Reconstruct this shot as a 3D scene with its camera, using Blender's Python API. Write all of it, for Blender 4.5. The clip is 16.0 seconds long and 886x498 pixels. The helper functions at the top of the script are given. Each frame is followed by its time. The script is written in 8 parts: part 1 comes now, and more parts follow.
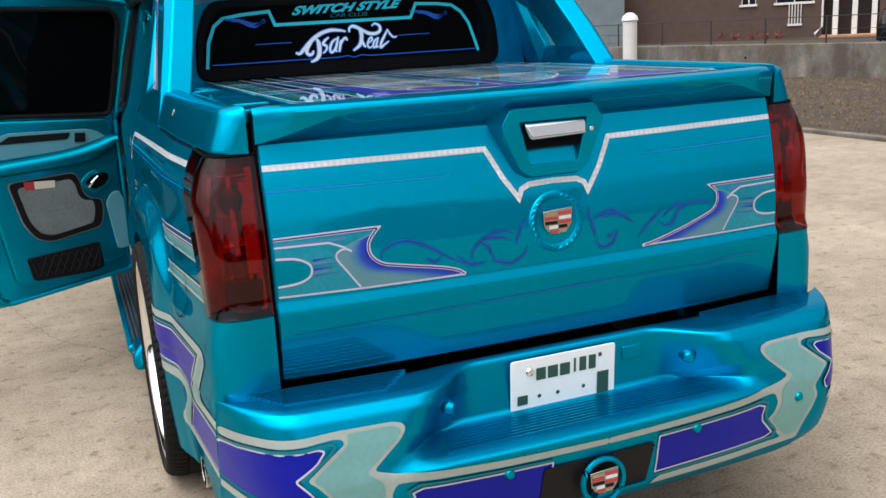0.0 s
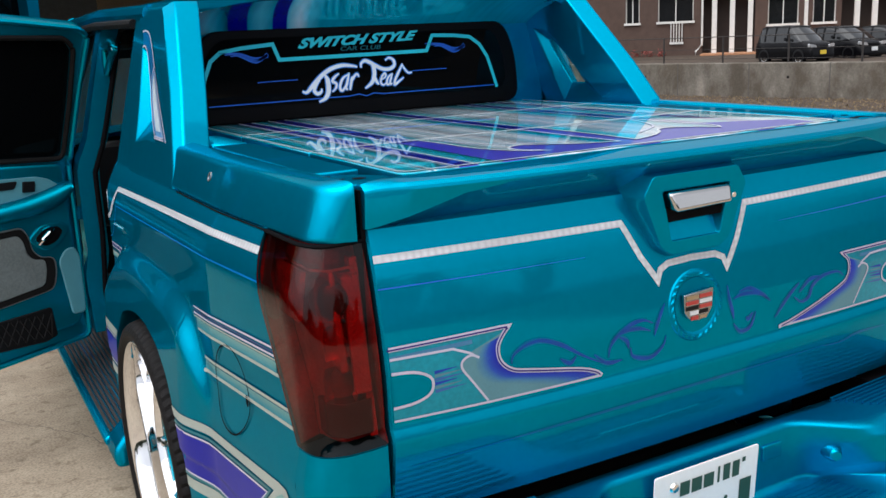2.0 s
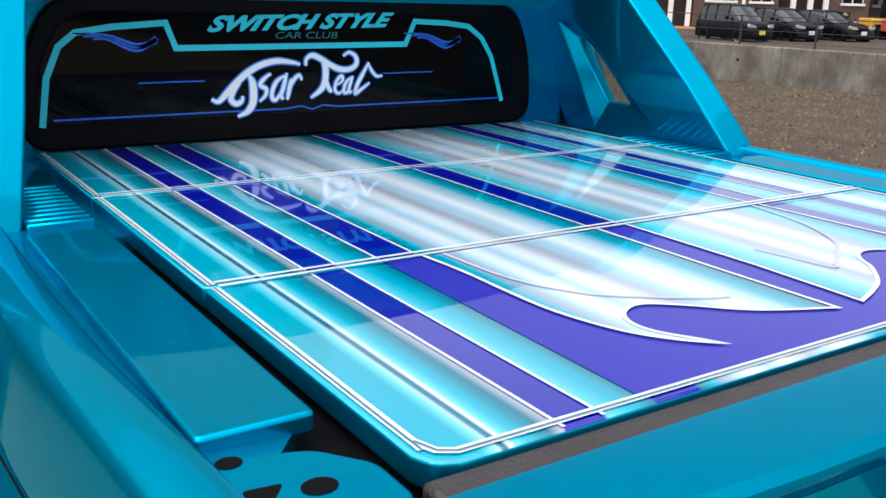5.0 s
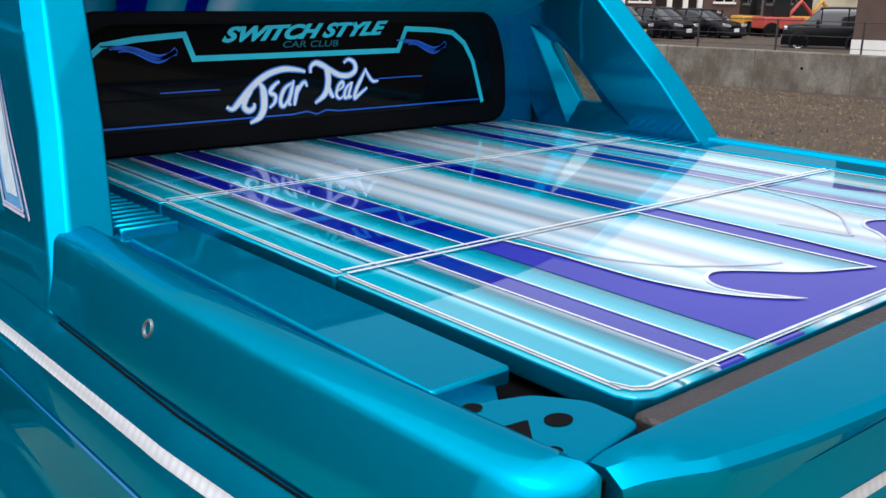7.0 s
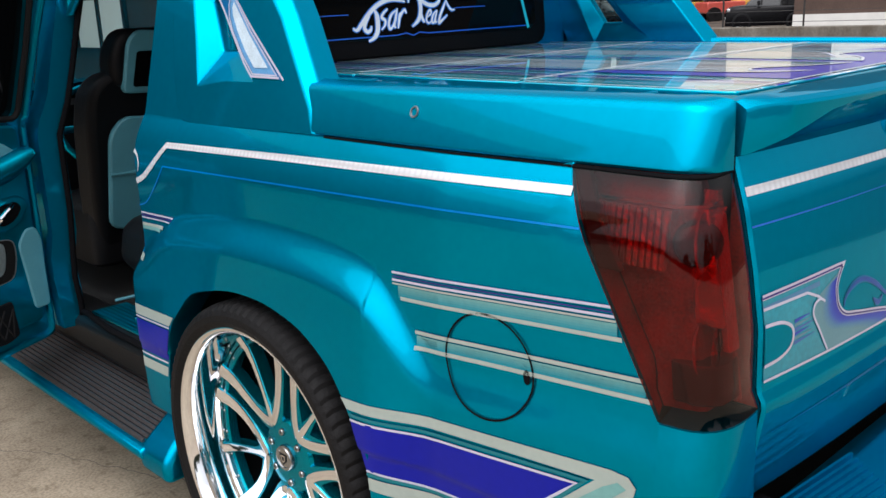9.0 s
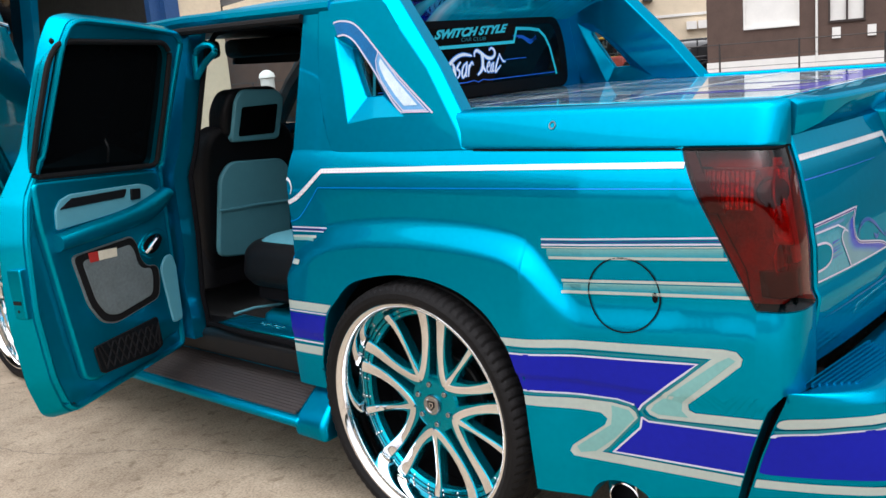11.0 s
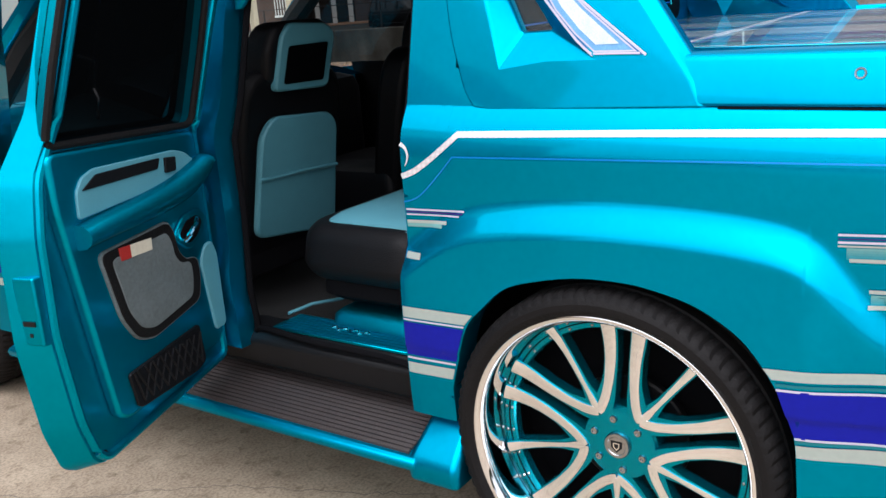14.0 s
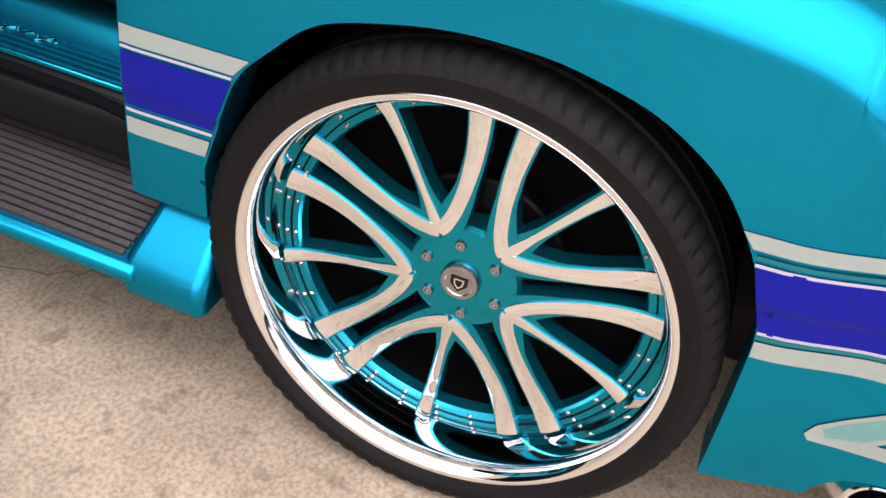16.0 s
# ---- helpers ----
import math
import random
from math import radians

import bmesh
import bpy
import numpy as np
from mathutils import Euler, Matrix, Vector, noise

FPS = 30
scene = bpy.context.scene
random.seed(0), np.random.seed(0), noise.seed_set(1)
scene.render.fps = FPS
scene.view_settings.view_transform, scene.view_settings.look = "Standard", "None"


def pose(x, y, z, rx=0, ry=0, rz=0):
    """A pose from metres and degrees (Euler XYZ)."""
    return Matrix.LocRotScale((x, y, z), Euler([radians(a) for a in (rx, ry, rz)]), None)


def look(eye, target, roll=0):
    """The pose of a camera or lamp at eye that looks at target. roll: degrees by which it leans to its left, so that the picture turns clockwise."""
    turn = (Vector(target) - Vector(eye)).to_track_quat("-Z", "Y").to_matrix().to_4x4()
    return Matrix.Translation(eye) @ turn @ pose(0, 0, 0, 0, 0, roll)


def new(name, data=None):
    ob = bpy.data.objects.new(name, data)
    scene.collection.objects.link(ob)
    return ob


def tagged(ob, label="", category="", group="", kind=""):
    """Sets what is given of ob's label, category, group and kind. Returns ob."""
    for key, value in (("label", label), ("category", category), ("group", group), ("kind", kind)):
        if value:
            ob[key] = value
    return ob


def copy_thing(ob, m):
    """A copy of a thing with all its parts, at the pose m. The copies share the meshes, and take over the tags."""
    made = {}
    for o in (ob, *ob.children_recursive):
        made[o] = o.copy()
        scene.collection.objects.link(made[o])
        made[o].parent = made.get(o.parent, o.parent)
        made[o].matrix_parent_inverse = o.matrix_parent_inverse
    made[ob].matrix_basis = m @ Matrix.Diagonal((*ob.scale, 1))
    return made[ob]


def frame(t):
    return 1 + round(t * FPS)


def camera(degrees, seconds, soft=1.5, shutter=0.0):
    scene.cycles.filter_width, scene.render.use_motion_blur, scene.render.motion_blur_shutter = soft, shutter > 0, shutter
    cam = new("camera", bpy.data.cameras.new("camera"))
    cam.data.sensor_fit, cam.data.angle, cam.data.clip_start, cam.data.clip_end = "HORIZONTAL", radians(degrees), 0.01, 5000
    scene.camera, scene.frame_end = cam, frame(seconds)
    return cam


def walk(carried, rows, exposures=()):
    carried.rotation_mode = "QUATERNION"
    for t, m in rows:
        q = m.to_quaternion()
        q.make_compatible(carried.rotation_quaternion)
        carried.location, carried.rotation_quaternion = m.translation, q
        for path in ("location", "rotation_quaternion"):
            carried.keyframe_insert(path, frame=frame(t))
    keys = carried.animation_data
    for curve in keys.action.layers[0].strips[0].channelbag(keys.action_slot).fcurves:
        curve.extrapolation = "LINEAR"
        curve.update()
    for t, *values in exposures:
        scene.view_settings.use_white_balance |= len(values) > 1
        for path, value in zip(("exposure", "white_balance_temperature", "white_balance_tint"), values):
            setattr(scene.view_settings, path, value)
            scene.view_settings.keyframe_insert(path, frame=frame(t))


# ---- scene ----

cam = camera(51.2, 16.0)
PATH = [
    (0, (-1.22, -2.198, 1.598), (-0.501, -0.391, 1.131), -3.0),
    (0.5, (-1.351, -2.102, 1.602), (-0.581, -0.309, 1.162), -2.9),
    (1, (-1.42, -1.933, 1.622), (-0.639, -0.143, 1.189), -3.2),
    (1.5, (-1.496, -1.732, 1.66), (-0.646, 0.025, 1.225), -3.3),
    (2, (-1.51, -1.517, 1.696), (-0.567, 0.189, 1.248), -2.6),
    (2.5, (-1.43, -1.294, 1.704), (-0.441, 0.384, 1.252), -2.3),
    (3, (-1.335, -1.082, 1.723), (-0.305, 0.568, 1.258), -1.6),
    (3.5, (-1.26, -0.841, 1.757), (-0.181, 0.77, 1.266), -0.6),
    (4, (-1.142, -0.612, 1.764), (-0.06, 0.995, 1.266), 0.4),
    (4.5, (-1.045, -0.453, 1.778), (0.017, 1.16, 1.257), 1.2),
    (4.7, (-1.028, -0.408, 1.784), (0.034, 1.199, 1.245), 1.5),
    (7, (-1.344, -0.332, 1.798), (-0.084, 1.127, 1.264), 1.1),
    (7.5, (-1.512, -0.421, 1.726), (-0.25, 1.023, 1.159), 0.1),
    (8, (-1.681, -0.506, 1.665), (-0.432, 0.952, 1.105), -1.1),
    (8.5, (-1.924, -0.572, 1.623), (-0.635, 0.86, 1.086), -1.3),
    (8.7, (-2.014, -0.605, 1.6), (-0.712, 0.817, 1.068), -1.7),
    (10.8, (-3.04, -0.807, 1.606), (-1.579, 0.497, 1.199), -4.9),
    (11, (-3.119, -0.791, 1.597), (-1.661, 0.518, 1.196), -4.9),
    (11.5, (-3.278, -0.736, 1.6), (-1.854, 0.613, 1.206), -5.5),
    (12, (-3.375, -0.542, 1.614), (-1.971, 0.83, 1.231), -5.6),
    (12.5, (-3.309, -0.348, 1.617), (-1.927, 1.048, 1.238), -5.6),
    (13, (-3.167, -0.145, 1.625), (-1.781, 1.242, 1.232), -5.8),
    (13.5, (-2.981, 0.083, 1.618), (-1.546, 1.407, 1.183), -5.7),
    (14, (-2.93, 0.337, 1.617), (-1.371, 1.467, 1.073), -4.6),
    (14.5, (-2.749, 0.515, 1.585), (-1.154, 1.496, 0.882), -3.9),
    (15, (-2.497, 0.618, 1.526), (-0.935, 1.488, 0.629), -2.6),
    (15.5, (-2.329, 0.795, 1.476), (-0.781, 1.437, 0.384), 3.5),
    (16, (-2.148, 0.984, 1.43), (-0.602, 1.403, 0.232), 10.2),
]
walk(cam, [(t, look(eye, target, roll)) for t, eye, target, roll in PATH],
     [(0, -0.12, 6200, 11), (1, -0.22, 6200, 11), (2, -0.25, 6150, 11), (4, -0.03, 6200, 12), (5.5, -0.05, 6100, 12), (6.8, -0.15, 6100, 12), (7.5, -0.34, 6100, 12), (8.0, -0.28, 6200, 12), (8.5, -0.2, 6200, 12), (11, 0.08, 6200, 13), (12.5, 0.25, 6200, 14), (14, 0.15, 6150, 15), (15, 0.2, 6400, 19), (16, 0.2, 6450, 22)])

# ---- light: bright overcast day ----
world = bpy.data.worlds.new("sky")
scene.world = world
world.use_nodes = True
wn, wl = world.node_tree.nodes, world.node_tree.links
sky = wn.new("ShaderNodeTexSky")
sky.sky_type, sky.sun_disc = "NISHITA", False
sky.sun_elevation, sky.sun_rotation = radians(66), radians(250)
sky.air_density, sky.dust_density, sky.ozone_density = 1.0, 4.0, 1.0
grey = wn.new("ShaderNodeHueSaturation")
grey.inputs["Saturation"].default_value = 0.12
wl.new(sky.outputs[0], grey.inputs["Color"])
wl.new(grey.outputs[0], wn["Background"].inputs[0])
wn["Background"].inputs[1].default_value = 0.26
sun = new("sun", bpy.data.lights.new("sun", "SUN"))
sun.data.energy, sun.data.angle, sun.data.color = 2.3, radians(110), (1.0, 0.96, 0.90)
sun.matrix_world = look((-5.5, -2, 17), (0, 0, 0))
scene.view_settings.exposure = 0.3


# ---- materials ----
def material(name, colour, rough=0.5, metal=0.0, coat=0.0, vary=0.08, scale=6.0, bump=0.0, bump_scale=80.0, emit=0.0, spec=0.5, edge=None):
    m = bpy.data.materials.new(name)
    m.use_nodes = True
    n, l = m.node_tree.nodes, m.node_tree.links
    b = n["Principled BSDF"]
    b.inputs["Roughness"].default_value = rough
    b.inputs["Metallic"].default_value = metal
    b.inputs["Coat Weight"].default_value = coat
    b.inputs["Coat Roughness"].default_value = 0.012
    b.inputs["Specular IOR Level"].default_value = spec
    b.inputs["Base Color"].default_value = (*colour, 1)
    if edge:
        b.inputs["Specular Tint"].default_value = (*edge, 1)
    if vary or bump:
        tc = n.new("ShaderNodeTexCoord")
    if vary:
        t1, t2 = n.new("ShaderNodeTexNoise"), n.new("ShaderNodeTexNoise")
        t1.inputs["Scale"].default_value, t2.inputs["Scale"].default_value = scale, scale * 14
        t1.inputs["Detail"].default_value = 5
        add = n.new("ShaderNodeMath")
        add.operation = "ADD"
        l.new(tc.outputs["Object"], t1.inputs["Vector"])
        l.new(tc.outputs["Object"], t2.inputs["Vector"])
        l.new(t1.outputs[0], add.inputs[0])
        l.new(t2.outputs[0], add.inputs[1])
        ramp = n.new("ShaderNodeMapRange")
        ramp.inputs["From Min"].default_value, ramp.inputs["From Max"].default_value = 0.6, 1.4
        ramp.inputs["To Min"].default_value, ramp.inputs["To Max"].default_value = 1 - vary, 1 + vary
        l.new(add.outputs[0], ramp.inputs[0])
        mul = n.new("ShaderNodeVectorMath")
        mul.operation = "SCALE"
        mul.inputs[0].default_value = colour
        l.new(ramp.outputs[0], mul.inputs["Scale"])
        l.new(mul.outputs[0], b.inputs["Base Color"])
    if bump:
        t3, bp = n.new("ShaderNodeTexNoise"), n.new("ShaderNodeBump")
        t3.inputs["Scale"].default_value = bump_scale
        t3.inputs["Detail"].default_value = 4
        bp.inputs["Strength"].default_value = bump
        bp.inputs["Distance"].default_value = 0.01
        l.new(tc.outputs["Object"], t3.inputs["Vector"])
        l.new(t3.outputs[0], bp.inputs["Height"])
        l.new(bp.outputs[0], b.inputs["Normal"])
    if emit:
        b.inputs["Emission Color"].default_value = (*colour, 1)
        b.inputs["Emission Strength"].default_value = emit
    return m


def schlick(n, l, base):
    """How much a clear surface mirrors at each slant, the same from both of its sides."""
    lw, pw, mr = n.new("ShaderNodeLayerWeight"), n.new("ShaderNodeMath"), n.new("ShaderNodeMapRange")
    lw.inputs["Blend"].default_value = 0.5
    pw.operation = "POWER"
    pw.inputs[1].default_value = 5.0
    mr.inputs["To Min"].default_value = base
    l.new(lw.outputs["Facing"], pw.inputs[0])
    l.new(pw.outputs[0], mr.inputs[0])
    return mr.outputs[0]


def candy(name, flake, gloss, rough, share, haze=0.06):
    """Candy paint: a soft metal-flake layer under a tinted mirror-like top layer."""
    m = material(name, flake, rough, 1.0, 0.0, 0.05, 3.0, edge=gloss)
    n, l = m.node_tree.nodes, m.node_tree.links
    top, mix, ramp = n.new("ShaderNodeBsdfGlossy"), n.new("ShaderNodeMixShader"), n.new("ShaderNodeMapRange")
    top.inputs["Color"].default_value, top.inputs["Roughness"].default_value = (*gloss, 1), haze
    ramp.inputs["To Min"].default_value, ramp.inputs["To Max"].default_value = share, 0.75
    l.new(schlick(n, l, 0.04), ramp.inputs[0])
    l.new(ramp.outputs[0], mix.inputs[0])
    l.new(n["Principled BSDF"].outputs[0], mix.inputs[1])
    l.new(top.outputs[0], mix.inputs[2])
    clear, over, thin = n.new("ShaderNodeBsdfGlossy"), n.new("ShaderNodeMixShader"), n.new("ShaderNodeMath")
    clear.inputs["Roughness"].default_value = 0.02
    thin.operation = "MULTIPLY"
    thin.inputs[1].default_value = 0.30
    l.new(schlick(n, l, 0.0), thin.inputs[0])
    l.new(thin.outputs[0], over.inputs[0])
    l.new(mix.outputs[0], over.inputs[1])
    l.new(clear.outputs[0], over.inputs[2])
    l.new(over.outputs[0], n["Material Output"].inputs[0])
    return m


TEAL = candy("teal_pearl_paint", (0.0, 0.265, 0.43), (0.0, 0.445, 0.63), 0.50, 0.21, 0.05)
TEAL_IN = candy("teal_door_paint", (0.0, 0.30, 0.42), (0.0, 0.44, 0.60), 0.45, 0.14, 0.12)
TEAL_STEP = candy("teal_bumper_paint", (0.0, 0.255, 0.425), (0.0, 0.445, 0.64), 0.43, 0.15, 0.10)
TRIM_TEAL = material("pale_teal_vinyl", (0.075, 0.255, 0.315), 0.55, 0, 0, 0.06, 20, 0.15, 300)
WHITE_P = material("silver_white_paint", (0.66, 0.68, 0.71), 0.3, 0.25, 0.2, 0.16, 45)
PALE_P = material("pale_green_grey_paint", (0.31, 0.365, 0.335), 0.35, 0.1, 0.1, 0.06, 5)
MINT_P = material("translucent_mint_paint", (0.15, 0.34, 0.33), 0.35, 0.2, 0.1, 0.08, 5)
PURPLE_P = material("violet_blue_paint", (0.006, 0.010, 0.30), 0.35, 0.3, 0.03, 0.08, 4, spec=0.2)
BLUE_P = material("airbrushed_blue_paint", (0.01, 0.12, 0.62), 0.35, 0.2, 0.2, 0.12, 12)
DKTEAL_P = material("deep_teal_pinstripe", (0.0, 0.16, 0.20), 0.35, 0.3, 0.2, 0.04)
LILAC_P = material("lilac_pinstripe", (0.45, 0.45, 0.56), 0.35, 0.1, 0.2, 0.04)
BLACK_RUB = material("black_rubber", (0.0075, 0.0070, 0.0072), 0.6, 0, 0, 0.2, 14, 0.25, 120, spec=0.12)
BLACK_PL = material("black_plastic", (0.006, 0.006, 0.007), 0.42, 0, 0, 0.12, 20, 0.1, 250, spec=0.18)
LEATHER = material("black_leather", (0.004, 0.004, 0.005), 0.45, 0, 0, 0.15, 12, 0.25, 260, spec=0.18)
CARPET = material("black_carpet", (0.006, 0.006, 0.006), 0.95, 0, 0, 0.3, 60, 0.5, 400)
BROWN_RUB = material("weathered_brown_rubber", (0.030, 0.023, 0.022), 0.5, 0, 0, 0.25, 30, 0.3, 150)
CHROME = material("chrome", (0.86, 0.86, 0.87), 0.05, 1.0, 0, 0)
CHROME_B = material("brushed_chrome", (0.80, 0.79, 0.77), 0.13, 1.0, 0, 0.03, 30)
TEAL_CAN = material("candy_teal_metal", (0.0, 0.26, 0.35), 0.2, 0.85, 0.15, 0.04, edge=(0.0, 0.5, 0.6))
# Near-black: puts the shade of holes and hollows into colour; also black seals.
DARK = material("shade_and_seal_black", (0.004, 0.004, 0.005), 0.8, 0, 0, 0, spec=0.05)
GLASS_BLK = material("smoked_window_glass", (0.002, 0.0025, 0.003), 0.03, 0, 0, 0, spec=0.09)
PLATE_W = material("white_enamel", (0.80, 0.82, 0.82), 0.4, 0, 0.3, 0.03)
PLATE_G = material("dark_green_enamel", (0.02, 0.07, 0.05), 0.5, 0, 0, 0.05)
RED_P = material("red_enamel", (0.42, 0.03, 0.025), 0.3, 0.1, 0.5, 0)
GOLD_P = material("gold_enamel", (0.42, 0.31, 0.19), 0.3, 0.7, 0.4, 0)
SAIL_B = material("steel_blue_airbrush", (0.0, 0.12, 0.33), 0.32, 0.3, 0.1, 0.25, 9)
SAIL_W = material("pearl_blue_airbrush", (0.12, 0.32, 0.58), 0.32, 0.2, 0.1, 0.25, 14)
SAIL_C = material("pearl_white_airbrush", (0.50, 0.60, 0.68), 0.32, 0.1, 0.1, 0.25, 16)
SCROLL_P = material("deep_blue_scroll_paint", (0.0, 0.065, 0.34), 0.35, 0.4, 0.1, 0.25, 25)
SCROLL_S = material("soft_blue_scroll_paint", (0.0, 0.165, 0.40), 0.4, 0.7, 0.1, 0.15, 25)
WAVE_P = material("soft_teal_airbrush", (0.01, 0.30, 0.43), 0.28, 0.6, 0.3, 0.2, 7)
FADE = ((0.0, (0.006, 0.012, 0.36)), (0.35, (0.012, 0.06, 0.42)), (0.7, (0.06, 0.20, 0.36)), (1.0, (0.10, 0.25, 0.31)))


def fade(t):
    """The airbrush colours from deep blue to pale grey."""
    for (a, p), (b, q) in zip(FADE, FADE[1:]):
        if t <= b:
            return tuple(u + (v - u) * (t - a) / (b - a) for u, v in zip(p, q))
    return FADE[-1][1]


AIRS = [material("airbrush_fade", fade(k / 13), 0.35, 0.3, 0.1, 0.08, 14) for k in range(14)]
VIOLET_C = material("violet_cover_paint", (0.014, 0.010, 0.30), 0.35, 0.1, 0.45, 0.05, 4, spec=0.15)
INDIGO = material("dark_indigo_pinstripe", (0.025, 0.012, 0.16), 0.35, 0.2, 0.1, 0.05)
BLUE_LINE = material("candy_blue_pinstripe", (0.0, 0.24, 0.72), 0.3, 0.5, 0.2, 0.05, 12)
LOCK_G = material("dull_grey_lock_metal", (0.16, 0.17, 0.18), 0.4, 0.6, 0, 0.2, 60)
MINTS = [material("mint_fade", tuple(u + (v - u) * k / 4 for u, v in zip((0.14, 0.36, 0.37), (0.01, 0.27, 0.36))), 0.4, 0.4, 0.1, 0.08, 8) for k in range(5)]
CHROME_D = material("dimmed_chrome", (0.58, 0.57, 0.56), 0.08, 1.0, 0, 0.03, 30)
LUG = material("smoked_chrome", (0.34, 0.35, 0.36), 0.16, 1.0, 0, 0.1, 60)
WIN_BLK = material("black_window_frame", (0.003, 0.003, 0.004), 0.5, 0, 0, 0.1, 20, spec=0.08)
SPK = material("grey_speaker_mesh", (0.16, 0.19, 0.195), 0.42, 0.5, 0, 0.25, 9, 0.5, 900)


def clear_glass(name, colour, base=0.035):
    m = bpy.data.materials.new(name)
    m.use_nodes = True
    n, l = m.node_tree.nodes, m.node_tree.links
    n.remove(n["Principled BSDF"])
    tr, gl, mx = n.new("ShaderNodeBsdfTransparent"), n.new("ShaderNodeBsdfGlossy"), n.new("ShaderNodeMixShader")
    tr.inputs[0].default_value = (*colour, 1)
    gl.inputs["Roughness"].default_value = 0.02
    l.new(schlick(n, l, base), mx.inputs[0])
    l.new(tr.outputs[0], mx.inputs[1])
    l.new(gl.outputs[0], mx.inputs[2])
    l.new(mx.outputs[0], n["Material Output"].inputs[0])
    return m


GLASS = clear_glass("clear_glass", (0.75, 0.85, 0.85))
TINTED = clear_glass("tinted_glass", (0.10, 0.115, 0.12))
LENS = clear_glass("smoked_red_lens", (0.47, 0.085, 0.075), 0.03)


# ---- mesh helpers ----
LONG = [1.0]  # how much the parts built next are drawn out along y


def part(name, bm, mat, parent=None, label="", sharp=32, bevel=0.0, seg=2, recalc=True):
    if recalc:
        bmesh.ops.recalc_face_normals(bm, faces=bm.faces)
    for v in bm.verts:
        v.co.y *= LONG[0]
    me = bpy.data.meshes.new(name)
    bm.to_mesh(me)
    bm.free()
    me.shade_smooth()
    me.set_sharp_from_angle(angle=radians(sharp))
    me.materials.append(mat)
    ob = new(name, me)
    if parent:
        ob.parent = parent
    if label:
        ob["label"] = label
    if bevel:
        md = ob.modifiers.new("bevel", "BEVEL")
        md.width, md.segments, md.limit_method, md.angle_limit = bevel, seg, "ANGLE", radians(35)
        md.harden_normals = False
    return ob


def box(bm, x0, x1, y0, y1, z0, z1):
    v = [bm.verts.new((x, y, z)) for x in (x0, x1) for y in (y0, y1) for z in (z0, z1)]
    for f in ((0, 1, 3, 2), (4, 6, 7, 5), (0, 4, 5, 1), (2, 3, 7, 6), (0, 2, 6, 4), (1, 5, 7, 3)):
        bm.faces.new([v[i] for i in f])
    return v


def prism(bm, poly, fa, fb):
    """A solid between two maps of one flat outline."""
    a, b = [bm.verts.new(fa(*p)) for p in poly], [bm.verts.new(fb(*p)) for p in poly]
    n = len(poly)
    for i in range(n):
        bm.faces.new((a[i], a[(i + 1) % n], b[(i + 1) % n], b[i]))
    bm.faces.new(a)
    bm.faces.new(b[::-1])


def sheet(bm, us, v0, v1, nv, to, extra=None):
    """A grid: columns at us, rows from v0(u) to v1(u), each placed by to(u, v). extra: rows added before the first."""
    cols = []
    for u in us:
        a, b = v0(u), v1(u)
        col = [bm.verts.new(p) for p in (extra(u, a) if extra else [])]
        col += [bm.verts.new(to(u, a + (b - a) * k / nv)) for k in range(nv + 1)]
        cols.append(col)
    for c, d in zip(cols, cols[1:]):
        for k in range(len(c) - 1):
            bm.faces.new((c[k], d[k], d[k + 1], c[k + 1]))
    return cols


def lathe(bm, profile, steps, to, closed=False):
    """A profile of (radius, depth) turned round; to(radius, angle, depth) places a point."""
    rings = []
    for i in range(steps):
        a = 2 * math.pi * i / steps
        rings.append([bm.verts.new(to(r, a, d)) for r, d in profile])
    n = len(profile)
    for i in range(steps):
        p, q = rings[i], rings[(i + 1) % steps]
        for k in range(n if closed else n - 1):
            bm.faces.new((p[k], q[k], q[(k + 1) % n], p[(k + 1) % n]))


def tube(bm, pts, r, sides=8, cap=True):
    pts = [Vector(p) for p in pts]
    rings = []
    for i, p in enumerate(pts):
        d = (pts[min(i + 1, len(pts) - 1)] - pts[max(i - 1, 0)]).normalized()
        s = d.cross(Vector((0, 0, 1)) if abs(d.z) < 0.9 else Vector((1, 0, 0))).normalized()
        t = s.cross(d)
        rad = r[i] if isinstance(r, (list, tuple)) else r
        rings.append([bm.verts.new(p + (s * math.cos(2 * math.pi * k / sides) + t * math.sin(2 * math.pi * k / sides)) * rad) for k in range(sides)])
    for a, b in zip(rings, rings[1:]):
        for k in range(sides):
            bm.faces.new((a[k], a[(k + 1) % sides], b[(k + 1) % sides], b[k]))
    if cap:
        bm.faces.new(rings[0])
        bm.faces.new(rings[-1][::-1])


def ease(x):
    x = min(1.0, max(0.0, x))
    return x * x * (3 - 2 * x)


def lin(pts, x):
    """Straight-line interpolation through (x, value) pairs in rising order."""
    if x <= pts[0][0]:
        return pts[0][1]
    for (a, p), (b, q) in zip(pts, pts[1:]):
        if x <= b:
            return p + (q - p) * (x - a) / (b - a)
    return pts[-1][1]


def spline(pts, n=6, closed=False):
    """A smooth line through points."""
    P = [Vector(p) for p in pts]
    out = []
    m = len(P)
    for i in range(m if closed else m - 1):
        if closed:
            a, b, c, d = P[(i - 1) % m], P[i], P[(i + 1) % m], P[(i + 2) % m]
        else:
            a, b, c, d = P[max(i - 1, 0)], P[i], P[i + 1], P[min(i + 2, m - 1)]
        for k in range(n):
            t = k / n
            out.append(tuple(0.5 * (2 * b + (c - a) * t + (2 * a - 5 * b + 4 * c - d) * t * t + (3 * b - a - 3 * c + d) * t ** 3)))
    if not closed:
        out.append(tuple(P[-1]))
    return out


